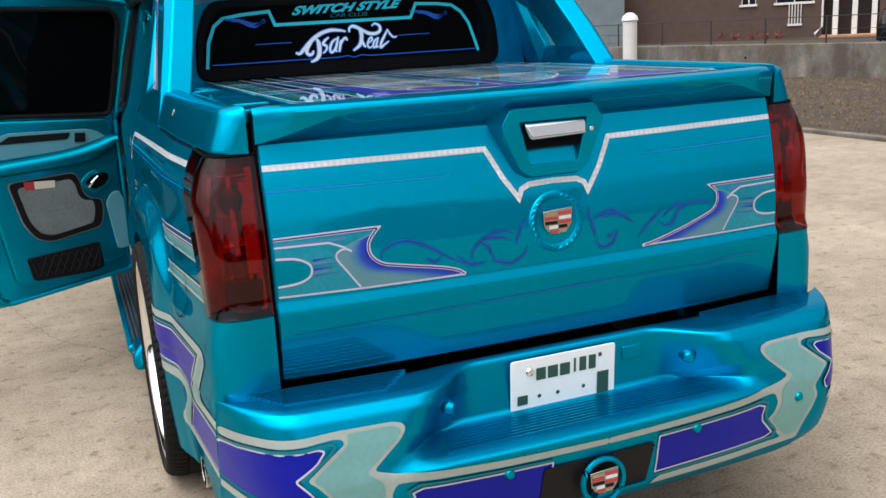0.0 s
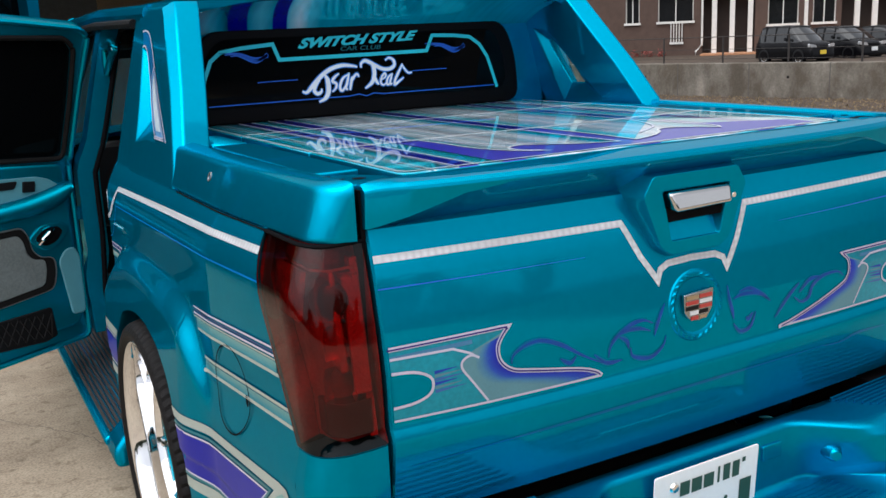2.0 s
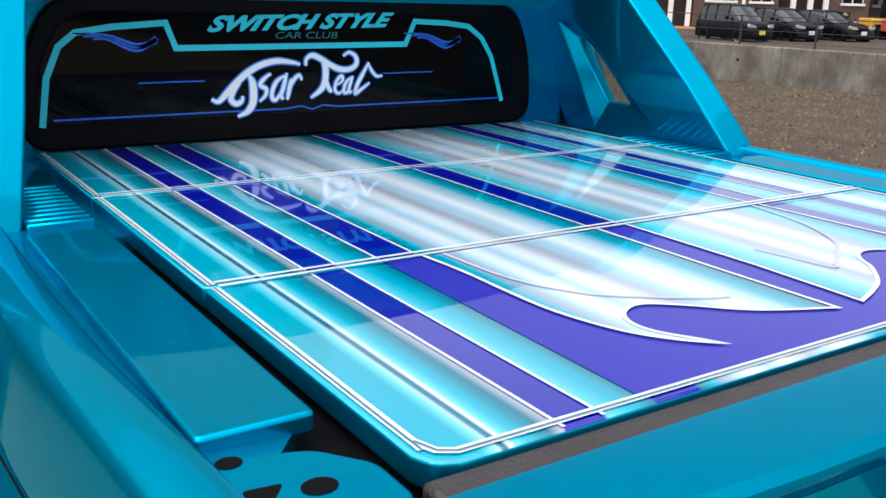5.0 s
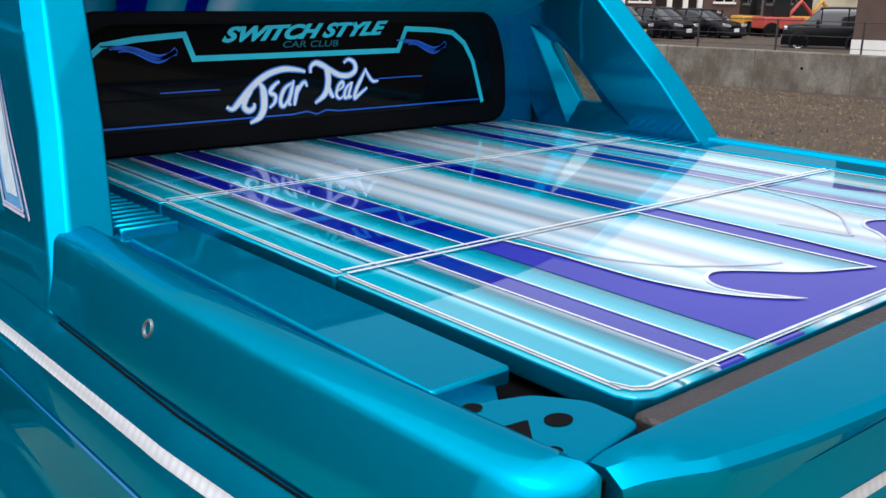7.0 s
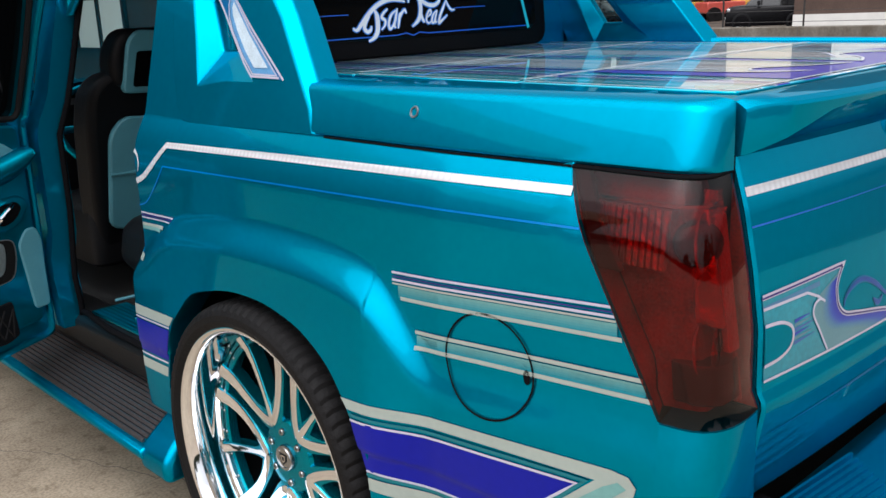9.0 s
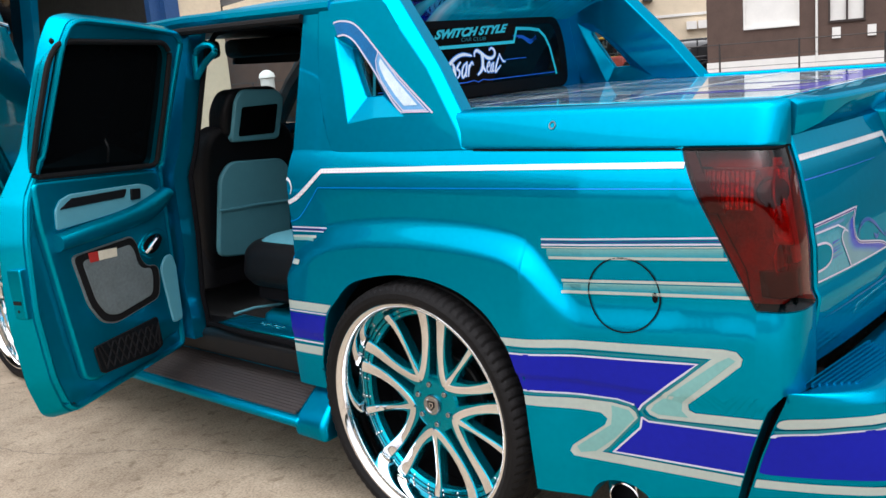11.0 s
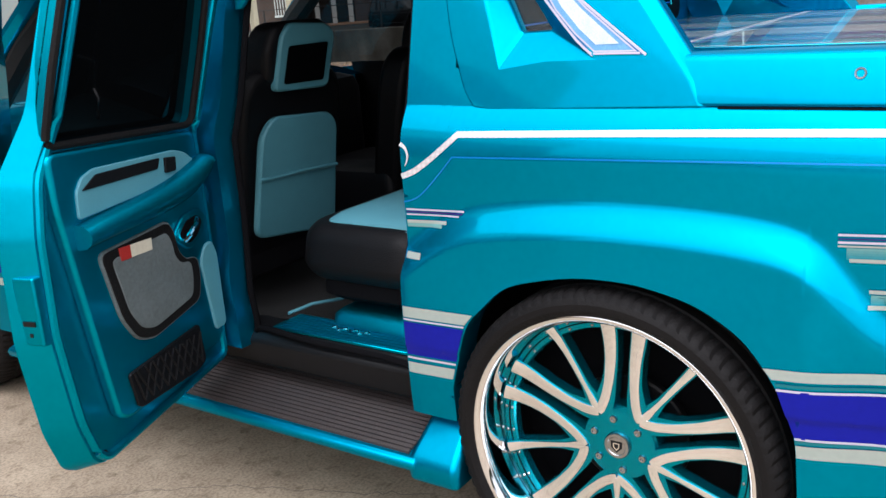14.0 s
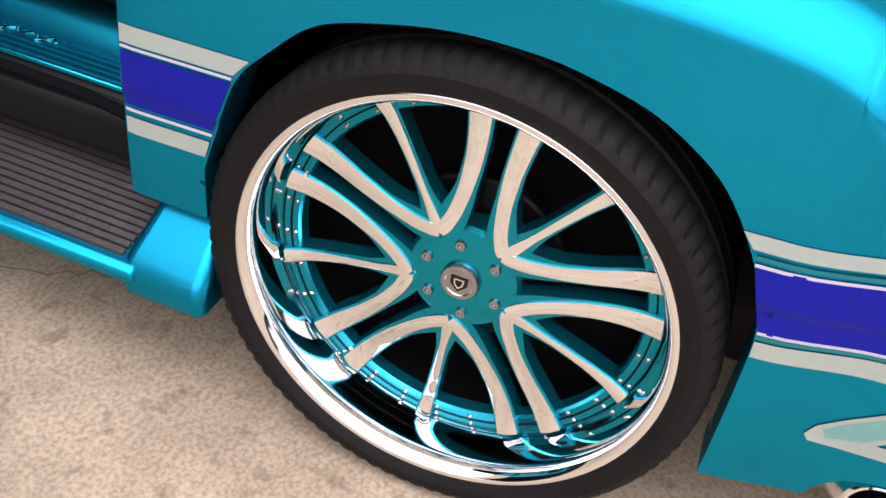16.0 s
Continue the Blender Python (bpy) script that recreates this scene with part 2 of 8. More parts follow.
def rounded(poly, r, n=4):
    """A polygon with its corners rounded."""
    out = []
    m = len(poly)
    for i in range(m):
        p, a, b = Vector(poly[i]), Vector(poly[i - 1]), Vector(poly[(i + 1) % m])
        u, v = (a - p), (b - p)
        k = min(r, u.length * 0.45, v.length * 0.45)
        s, e = p + u.normalized() * k, p + v.normalized() * k
        for j in range(n + 1):
            t = j / n
            out.append(tuple(s * (1 - t) ** 2 + p * 2 * t * (1 - t) + e * t * t))
    return out


def cut_fine(bm, step):
    """Cuts flat faces (in x, y) by a square net, so that they can be bent."""
    xs, ys = [v.co.x for v in bm.verts], [v.co.y for v in bm.verts]
    for axis, lo, hi in ((0, min(xs), max(xs)), (1, min(ys), max(ys))):
        k = math.floor(lo / step) + 1
        while k * step < hi - 1e-5:
            co, no = Vector((0, 0, 0)), Vector((0, 0, 0))
            co[axis], no[axis] = k * step, 1
            bmesh.ops.bisect_plane(bm, geom=bm.verts[:] + bm.edges[:] + bm.faces[:], plane_co=co, plane_no=no, dist=1e-6)
            k += 1


def decal(name, poly, to, mat, parent, step=0.05, label=""):
    """A painted shape: a flat outline laid on a bent surface by to(u, v)."""
    bm = bmesh.new()
    f = bm.faces.new([bm.verts.new((p[0], p[1], 0)) for p in poly])
    f.normal_update()
    bmesh.ops.triangulate(bm, faces=[f])
    cut_fine(bm, step)
    for v in bm.verts:
        v.co = to(v.co.x, v.co.y)
    return part(name, bm, mat, parent, label, sharp=60)


def stripe(name, line, width, to, mat, parent, step=0.04, closed=False, label=""):
    """A painted line of a width (a number, or two for its ends) along flat points, laid on a surface."""
    fine = []
    pts = [Vector(p) for p in line]
    if closed:
        pts.append(pts[0])
    for a, b in zip(pts, pts[1:]):
        n = max(1, math.ceil((b - a).length / step))
        fine += [a + (b - a) * k / n for k in range(n)]
    fine.append(pts[-1])
    bm = bmesh.new()
    rows = []
    m = len(fine)
    for i, p in enumerate(fine):
        if closed and i in (0, m - 1):
            d0, d1 = (fine[1] - fine[0]).normalized(), (fine[-1] - fine[-2]).normalized()
        else:
            d0, d1 = (fine[min(i + 1, m - 1)] - p), (p - fine[max(i - 1, 0)])
            d0 = d0.normalized() if d0.length else d1.normalized()
            d1 = d1.normalized() if d1.length else d0
        d = (d0 + d1).normalized()
        w = width if not isinstance(width, tuple) else lin([(k / (len(width) - 1), v) for k, v in enumerate(width)], i / (m - 1))
        c = max(0.45, abs(d.dot(d0)))
        s = Vector((-d.y, d.x)) * (w / 2 / c)
        rows.append([bm.verts.new(to(*(p + s))), bm.verts.new(to(*(p - s)))])
    for a, b in zip(rows, rows[1:]):
        bm.faces.new((a[0], b[0], b[1], a[1]))
    return part(name, bm, mat, parent, label, sharp=60)


def empty(name, label="", category="", group="", kind="", parent=None):
    ob = tagged(new(name), label, category, group, kind)
    if parent:
        ob.parent = parent
    return ob


# ---- ground ----
def concrete():
    m = bpy.data.materials.new("worn_concrete")
    m.use_nodes = True
    n, l = m.node_tree.nodes, m.node_tree.links
    b = n["Principled BSDF"]
    tc = n.new("ShaderNodeTexCoord")
    big, mid, fine, spots = (n.new("ShaderNodeTexNoise") for _ in range(4))
    for t, s, d in ((big, 0.55, 6), (mid, 5.0, 8), (fine, 95.0, 3), (spots, 16.0, 2)):
        t.inputs["Scale"].default_value, t.inputs["Detail"].default_value = s, d
        l.new(tc.outputs["Object"], t.inputs["Vector"])
    mid.inputs["Roughness"].default_value = 0.7
    r1 = n.new("ShaderNodeValToRGB")
    r1.color_ramp.elements[0].position, r1.color_ramp.elements[0].color = 0.34, (0.235, 0.182, 0.127, 1)
    r1.color_ramp.elements[1].position, r1.color_ramp.elements[1].color = 0.66, (0.47, 0.385, 0.285, 1)
    mix = n.new("ShaderNodeMix")
    mix.data_type = "FLOAT"
    mix.inputs[0].default_value = 0.5
    l.new(big.outputs[0], mix.inputs[2])
    l.new(mid.outputs[0], mix.inputs[3])
    l.new(mix.outputs[0], r1.inputs[0])
    r2 = n.new("ShaderNodeValToRGB")
    r2.color_ramp.elements[0].position, r2.color_ramp.elements[0].color = 0.36, (0.70, 0.69, 0.66, 1)
    r2.color_ramp.elements[1].position, r2.color_ramp.elements[1].color = 0.60, (1.05, 1.05, 1.05, 1)
    l.new(fine.outputs[0], r2.inputs[0])
    r3 = n.new("ShaderNodeValToRGB")
    r3.color_ramp.elements[0].position, r3.color_ramp.elements[0].color = 0.27, (0.62, 0.6, 0.57, 1)
    r3.color_ramp.elements[1].position, r3.color_ramp.elements[1].color = 0.42, (1, 1, 1, 1)
    l.new(spots.outputs[0], r3.inputs[0])
    m1, m2 = n.new("ShaderNodeMix"), n.new("ShaderNodeMix")
    for q in (m1, m2):
        q.data_type, q.blend_type = "RGBA", "MULTIPLY"
        q.inputs[0].default_value = 1.0
    l.new(r1.outputs[0], m1.inputs[6])
    l.new(r2.outputs[0], m1.inputs[7])
    l.new(m1.outputs[2], m2.inputs[6])
    l.new(r3.outputs[0], m2.inputs[7])
    l.new(m2.outputs[2], b.inputs["Base Color"])
    b.inputs["Roughness"].default_value = 0.85
    bp = n.new("ShaderNodeBump")
    bp.inputs["Strength"].default_value, bp.inputs["Distance"].default_value = 0.35, 0.004
    l.new(fine.outputs[0], bp.inputs["Height"])
    l.new(bp.outputs[0], b.inputs["Normal"])
    return m


CONCRETE = concrete()
CRACK = material("crack_dirt", (0.16, 0.135, 0.105), 0.95, 0, 0, 0.3, 30)
SOIL = material("dry_grass_and_gravel", (0.052, 0.034, 0.021), 0.95, 0, 0, 0.6, 1.6, 0.9, 26)
STRAW = material("straw_and_gravel_bits", (0.15, 0.108, 0.060), 0.9, 0, 0, 0.75, 9)


def streaked(name, low, high):
    """Weathered concrete with runs of damp and lime down its face."""
    m = material(name, high, 0.9, 0, 0, 0.25, 1.6, 0.5, 45)
    n, l = m.node_tree.nodes, m.node_tree.links
    b = n["Principled BSDF"]
    src = b.inputs["Base Color"].links[0].from_socket
    tc, mp, t, r, mx = n.new("ShaderNodeTexCoord"), n.new("ShaderNodeMapping"), n.new("ShaderNodeTexNoise"), n.new("ShaderNodeValToRGB"), n.new("ShaderNodeMix")
    mp.inputs["Scale"].default_value = (1.0, 1.0, 0.6)
    t.inputs["Scale"].default_value, t.inputs["Detail"].default_value, t.inputs["Roughness"].default_value = 1.6, 9, 0.7
    r.color_ramp.elements[0].position, r.color_ramp.elements[0].color = 0.40, (*low, 1)
    r.color_ramp.elements[1].position, r.color_ramp.elements[1].color = 0.66, (1.22, 1.22, 1.22, 1)
    e = r.color_ramp.elements.new(0.56)
    e.color = (0.85, 0.85, 0.85, 1)
    mx.data_type, mx.blend_type = "RGBA", "MULTIPLY"
    mx.inputs[0].default_value = 1.0
    l.new(tc.outputs["Object"], mp.inputs[0])
    l.new(mp.outputs[0], t.inputs["Vector"])
    l.new(t.outputs[0], r.inputs[0])
    l.new(src, mx.inputs[6])
    l.new(r.outputs[0], mx.inputs[7])
    l.new(mx.outputs[2], b.inputs["Base Color"])
    return m


WALLC = streaked("stained_concrete_wall", (0.52, 0.48, 0.43), (0.20, 0.178, 0.148))
ASPHALT = material("grey_asphalt", (0.13, 0.125, 0.12), 0.9, 0, 0, 0.15, 3, 0.3, 90)

bm = bmesh.new()
box(bm, -60, 7.75, -60, 7.5, -0.3, 0)
tagged(part("ground", bm, CONCRETE), "worn beige concrete forecourt with stains and cracks", "ground", kind="structure")
bm = bmesh.new()
sheet(bm, [-400 + 8 * i for i in range(101)], lambda u: -400, lambda u: 400, 100, lambda u, v: (u, v, -0.06))
tagged(part("ground", bm, SOIL), "brown field of dry grass and gravel", "ground", kind="structure")
bm = bmesh.new()
rng = random.Random(4)
for i in range(20000):
    x, y = 8.0 + 8.6 * rng.random(), -8 + 32 * rng.random()
    s, a = rng.uniform(0.008, 0.034), rng.uniform(0, 6.28)
    h = rng.uniform(0.01, 0.05)
    p = [bm.verts.new((x + s * math.cos(a + k * 2.1), y + s * math.sin(a + k * 2.1), -0.062)) for k in range(3)]
    q = bm.verts.new((x + rng.uniform(-s, s), y + rng.uniform(-s, s), -0.06 + h))
    for k in range(3):
        bm.faces.new((p[k], p[(k + 1) % 3], q))
tagged(part("grass_tufts", bm, STRAW), "short dry straw tufts and pebbles on the field", "dry grass", kind="stuff")
bm = bmesh.new()
box(bm, 7.75, 7.9, -40, 60, -0.2, 0.05)
tagged(part("kerb", bm, WALLC, bevel=0.015), "low weathered concrete kerb", "kerb", kind="structure")
# cracks in the concrete
for k, pts in enumerate(([(-2.0, 4.9), (-1.72, 4.2), (-1.6, 3.75), (-1.42, 3.2), (-1.2, 2.9), (-1.04, 2.67), (-0.9, 2.3), (-0.75, 2.0)],
                         [(2.2, 3.9), (3.0, 3.45), (3.3, 3.55), (4.2, 2.9), (4.6, 3.0), (6.2, 2.1)])):
    rng = random.Random(k)
    fine = []
    for a, b in zip(pts, pts[1:]):
        for j in range(10):
            t = j / 10
            fine.append((a[0] + (b[0] - a[0]) * t + rng.uniform(-0.012, 0.012), a[1] + (b[1] - a[1]) * t + rng.uniform(-0.012, 0.012)))
    tagged(stripe("crack", fine, 0.0045, lambda x, y: (x, y, 0.0015), CRACK, None, step=0.2), "thin dirt-filled crack in the concrete", "crack", kind="structure")

# ---- the pickup truck ----
truck = empty("pickup_truck", "custom teal crew-cab pickup with violet pinstriped graphics and big chrome wheels", "pickup truck")

LONG[0] = 1.016
FLARE = [(0.0, 0.922), (0.1, 0.922), (0.54, 0.897), (0.62, 0.890), (0.655, 0.90), (0.685, 0.933), (0.715, 0.99), (0.745, 1.036), (0.801, 1.068), (0.905, 1.087), (1.06, 1.097),
         (1.256, 1.097), (1.443, 1.085), (1.647, 1.055), (1.762, 0.996), (1.853, 0.925), (1.925, 0.885), (3.4, 0.80), (3.80, 0.88), (3.95, 1.0), (4.2, 1.06), (4.55, 1.075), (4.9, 1.05), (5.1, 0.98), (5.25, 0.88), (5.6, 0.85)]
ARCH = [(0.786, 0.326), (0.790, 0.486), (0.796, 0.60), (0.815, 0.675), (0.852, 0.746), (0.903, 0.813), (0.96, 0.856), (1.031, 0.890), (1.12, 0.911), (1.19, 0.919), (1.30, 0.917), (1.406, 0.898), (1.506, 0.866), (1.576, 0.805), (1.628, 0.745), (1.660, 0.655), (1.69, 0.555)]


def half(y, z):
    """Half the body's width at a place along it and a height."""
    w = 0.942 + 0.036 * min(1, max(0, y / 0.6))
    if y > 4.5:
        w -= 0.42 * (y - 4.4) ** 2 - 0.0042
    if y < 0.12:
        w -= 0.045 * ((0.12 - y) / 0.12) ** 2
    if z > 1.315:
        w += -0.049 - 0.25 * (z - 1.315)
    elif z > 1.18:
        w -= 0.049 * ((z - 1.18) / 0.135) ** 2
    if z < 0.66:
        w -= 0.005 * ease((0.661 - z) / 0.007) + 0.02 * ((0.66 - z) / 0.36) ** 2
    top = sum(lin(FLARE, y + d) for d in (-0.06, -0.04, -0.02, 0, 0.02, 0.04, 0.06)) / 7 + 0.010
    bulge = 0.018 + 0.040 * (ease((y - 0.60) / 0.2) * (1 - ease((y - 1.8) / 0.25)) + ease((y - 3.7) / 0.25) * (1 - ease((y - 5.1) / 0.2)))
    w += bulge * ease((top - z) / 0.10) * (1 - 0.25 * ease((z - 0.7) / 0.35))
    return w


def on_side(sign, lift=0.0):
    return lambda y, z: (sign * (half(y, z) + lift), y, z)


def cosines(a, b, n):
    return [a + (b - a) * (1 - math.cos(math.pi * k / n)) / 2 for k in range(n + 1)]


def lamp_edge(y):
    return 1.318 if y > 0.326 else (0.911 + (y - 0.119) / 0.207 * 0.412 if y > 0.119 else 0.911)


arch_z = spline(ARCH, 5)


def arch(y):
    return lin(arch_z, y)


for sign, side in ((-1, "left"), (1, "right")):
    bm = bmesh.new()
    to = on_side(sign)
    fold = lambda u, a: [(sign * (half(u, a) - 0.09), u, a + 0.012), (sign * (half(u, a) - 0.012), u, a)]
    ys = sorted(set([0.119 + 0.0207 * k for k in range(11)] + [0.345 + 0.012 * k for k in range(37)] + [0.786]))
    low = lambda u: 0.285 + 0.078 * math.sqrt(1 - ((u - 0.515) / 0.100) ** 2) if abs(u - 0.515) < 0.100 else lin([(0.055, 0.700), (0.093, 0.655), (0.135, 0.534), (0.176, 0.396), (0.205, 0.285), (2.0, 0.285)], u)
    sheet(bm, [0.055, 0.068, 0.081, 0.094, 0.107, 0.119], low, lambda u: 0.708, 40, to, fold)
    sheet(bm, ys, low, lamp_edge, 260, to, fold)
    sheet(bm, cosines(0.786, 1.69, 110), arch, lambda u: 1.318, 240, to, fold)
    sheet(bm, [1.69 + 0.015 * k for k in range(11)], lambda u: 0.45, lambda u: 1.318, 130, to, fold)
    sheet(bm, [1.69, 1.72, 1.76, 1.80, 1.84], lambda u: 1.318, lambda u: 1.845, 14, to)
    sheet(bm, [1.58, 1.61, 1.65, 1.69], lambda u: 1.318, lambda u: 1.412, 3, to)
    # turned edges at the door opening
    sheet(bm, [0, 1], lambda u: 0.45, lambda u: 1.845, 40, lambda u, v: (sign * (half(1.84, v) - 0.10 * u), 1.84 - 0.012 * u, v))
    sheet(bm, [0, 1], lambda u: 0.45, lambda u: 0.555, 10, lambda u, v: (sign * (half(1.69, v) - 0.10 * u), 1.69, v))
    sheet(bm, [0, 1], lambda u: 0.285, lambda u: 0.326, 3, lambda u, v: (sign * (half(0.786, v) - 0.10 * u), 0.786, v))
    sheet(bm, [0.34 + 0.045 * k for k in range(31)], lambda u: 0, lambda u: 1, 2, lambda u, v: (sign * (half(u, 1.314) - 0.09 * v), u, 1.3175))
    bmesh.ops.remove_doubles(bm, verts=bm.verts, dist=0.0004)
    part("quarter_panel", bm, TEAL, truck, sharp=40)
    # Near-black filler box gives the gap beside the bumper its shade.
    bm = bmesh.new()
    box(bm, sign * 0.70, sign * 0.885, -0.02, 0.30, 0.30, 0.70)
    part("gap_shade_box", bm, DARK, truck)
    # front fender, cowl to lamp
    bm = bmesh.new()
    fz = lambda y: 0.455 + math.sqrt(max(0.0, 0.475 ** 2 - (y - 4.53) ** 2)) if abs(y - 4.53) < 0.474 else 0.42
    top = lambda y: lin([(3.55, 1.25), (4.3, 1.20), (5.0, 1.14), (5.3, 1.06), (5.45, 0.98)], y)
    sheet(bm, [3.55, 3.65, 3.75, 3.85, 3.95, 4.055], lambda u: 0.36, top, 30, to, fold)
    sheet(bm, cosines(4.055, 5.005, 40), fz, top, 26, to, fold)
    sheet(bm, [5.005, 5.1, 5.2, 5.3, 5.4, 5.45], lambda u: 0.34, top, 26, to, fold)
    bmesh.ops.remove_doubles(bm, verts=bm.verts, dist=0.0004)
    part("front_fender", bm, TEAL, truck, sharp=40)
    for za, zb, mat, nm in ((0.745, 0.776, PALE_P, "pinstripe"), (0.632, 0.731, PURPLE_P, "graphic"), (0.577, 0.609, PALE_P, "pinstripe")):
        for ya, yb in ((3.56, 4.02), (5.03, 5.44)):
            decal(nm, [(ya, za), (yb, za), (yb, zb), (ya, zb)], on_side(sign, 0.0015), mat, truck, 0.03)
    # black wheel housings
    for cy, r in ((1.231, 0.50), (4.53, 0.50)):
        bm = bmesh.new()
        sheet(bm, [math.pi * k / 24 - 0.25 + 0.5 * k / 24 for k in range(25)], lambda u: 0.45, lambda u: 0.93, 6,
              lambda u, v: (sign * v, cy + (r + 0.02) * math.cos(u), 0.46 + (r + 0.02) * math.sin(u)))
        box(bm, sign * 0.44, sign * 0.46, cy - 0.55, cy + 0.55, 0.1, 1.0)
        part("wheel_housing", bm, BLACK_PL, truck)
# bonnet, front end, floor and roof shell
bm = bmesh.new()
sheet(bm, [-0.9 + 0.1 * k for k in range(19)], lambda u: 3.5, lambda u: 5.42, 16,
      lambda u, v: (u * (1 - 0.06 * max(0, v - 4.6)), v, lin([(3.5, 1.31), (4.3, 1.27), (5.0, 1.20), (5.3, 1.10), (5.42, 1.0)], v) - 0.10 * (abs(u) / 0.9) ** 4))
part("bonnet", bm, TEAL, truck)
bm = bmesh.new()
prism(bm, [(-0.84, 5.42), (0.84, 5.42), (0.80, 5.5), (-0.80, 5.5)], lambda x, y: (x, y, 0.3), lambda x, y: (x, y - 0.02, 1.0))
part("front_end", bm, TEAL, truck, bevel=0.03)
bm = bmesh.new()
box(bm, -0.86, 0.86, 1.86, 3.7, 0.46, 0.50)
box(bm, -0.6, 0.6, 0.05, 5.3, 0.34, 0.46)
part("floor_pan", bm, CARPET, truck)
bm = bmesh.new()
ROOF_X = [-0.80 + 0.08 * k for k in range(21)]
rz = lambda x, y: lin([(1.44, 1.852), (1.75, 1.885), (2.4, 1.915), (3.2, 1.905), (3.55, 1.85)], y) - 0.075 * (abs(x) / 0.8) ** 3.2
sheet(bm, ROOF_X, lambda u: 1.44, lambda u: 3.55, 20, lambda u, v: (u, v, rz(u, v)))
part("roof", bm, TEAL, truck)
bm = bmesh.new()
sheet(bm, ROOF_X[1:-1], lambda u: 1.74, lambda u: 3.5, 6, lambda u, v: (u, v, rz(u, v) - 0.05))
part("headliner", bm, BLACK_PL, truck)
# windscreen and its pillars
for sign in (-1, 1):
    bm = bmesh.new()
    tube(bm, [(sign * 0.76, 3.50, 1.84), (sign * 0.82, 3.85, 1.55), (sign * 0.88, 4.15, 1.27)], [0.035, 0.04, 0.045], 8)
    part("windscreen_pillar", bm, TEAL, truck)
    bm = bmesh.new()
    tube(bm, [(sign * 0.72, 3.42, 1.80), (sign * 0.775, 3.80, 1.53), (sign * 0.82, 4.08, 1.27)], [0.05, 0.055, 0.06], 8)
    part("pillar_trim", bm, CARPET, truck, "black pillar trim")
    bm = bmesh.new()
    box(bm, min(sign * 0.06, sign * 0.70), max(sign * 0.06, sign * 0.70), 3.36, 3.52, 1.70, 1.80)
    part("roof_lining_edge", bm, CARPET, truck, bevel=0.03)
    bm = bmesh.new()
    sheet(bm, [0, 1], lambda u: 0.50, lambda u: 1.83, 30, lambda u, v: (sign * (half(2.6, v) - 0.012 - 0.066 * u), 2.58, v))
    sheet(bm, [2.58, 2.62, 2.66, 2.70], lambda u: 0.50, lambda u: 1.83, 30, lambda u, v: (sign * (half(2.6, v) - 0.012), u, v))
    sheet(bm, [0, 1], lambda u: 0.50, lambda u: 1.83, 30, lambda u, v: (sign * (half(2.6, v) - 0.012 - 0.10 * u), 2.70, v))
    part("door_pillar", bm, TEAL, truck)
    bm = bmesh.new()
    sheet(bm, [0, 1, 2], lambda u: 0.50, lambda u: 1.83, 30, lambda u, v: (sign * (half(2.6, v) - 0.078 - (0.022 if u else 0)), 2.583 + (0.12 if u == 2 else 0), v))
    part("pillar_trim", bm, TEAL_IN, truck, "narrow teal pillar trim")
    # roof side rail with drip channel
    bm = bmesh.new()
    tube(bm, [(sign * 0.785, 1.70, 1.812), (sign * 0.785, 2.6, 1.835), (sign * 0.775, 3.50, 1.825)], 0.032, 10)
    part("roof_rail", bm, TEAL, truck)
    bm = bmesh.new()
    tube(bm, [(sign * 0.818, 1.84, 1.785), (sign * 0.818, 2.6, 1.80), (sign * 0.80, 3.50, 1.79)], 0.016, 8)
    part("door_seal", bm, BLACK_RUB, truck)
bm = bmesh.new()
sheet(bm, [-0.74 + 0.1233 * k for k in range(13)], lambda u: 0, lambda u: 1, 6, lambda u, v: (u * (1 + 0.14 * v), 3.53 + 0.62 * v, 1.82 - 0.56 * v))
ws = part("windscreen", bm, GLASS, truck, "clear windscreen glass")
ws.visible_shadow = False

# ---- rear door opening: seal, sill, step ----
seal = [(2.56, 0.60), (2.56, 1.2), (2.545, 1.66), (2.50, 1.755), (2.40, 1.785), (1.97, 1.775), (1.90, 1.735), (1.875, 1.64), (1.87, 1.2), (1.87, 0.60), (1.90, 0.56), (2.50, 0.56)]
bm = bmesh.new()
sp = spline(seal, 5, True)
tube(bm, [(-half(y, z) + lin([(2.3, 0.055), (2.54, 0.080)], y), y, z) for y, z in sp + [sp[0]]], 0.011, 8, False)
part("door_seal", bm, DARK, truck)
bm = bmesh.new()
prism(bm, [(-0.93, 0.43), (-0.80, 0.43), (-0.80, 0.555), (-0.90, 0.555), (-0.935, 0.52)], lambda x, z: (x, 1.70, z), lambda x, z: (x, 3.6, z))
part("sill", bm, BLACK_PL, truck, bevel=0.01)
bm = bmesh.new()
box(bm, -0.90, -0.765, 1.93, 2.50, 0.556, 0.566)
plate = part("scuff_plate", bm, TEAL_IN, truck, "teal ribbed sill plate", bevel=0.002, seg=1)
for k in range(7):
    bm = bmesh.new()
    box(bm, -0.888 + 0.018 * k, -0.880 + 0.018 * k, 1.95, 2.48, 0.565, 0.569)
    part("rib", bm, TEAL_IN, plate)
bm = bmesh.new()
tube(bm, [(-0.832 + 0.012 * math.sin(k * 1.7), 2.14 + 0.012 * k, 0.571) for k in range(14)], 0.003, 5)
part("script", bm, CHROME_B, plate)
bm = bmesh.new()
tube(bm, [(-0.845, 1.84, 0.392), (-0.845, 3.60, 0.392)], 0.009, 8)
part("sill_trim", bm, TEAL, truck)
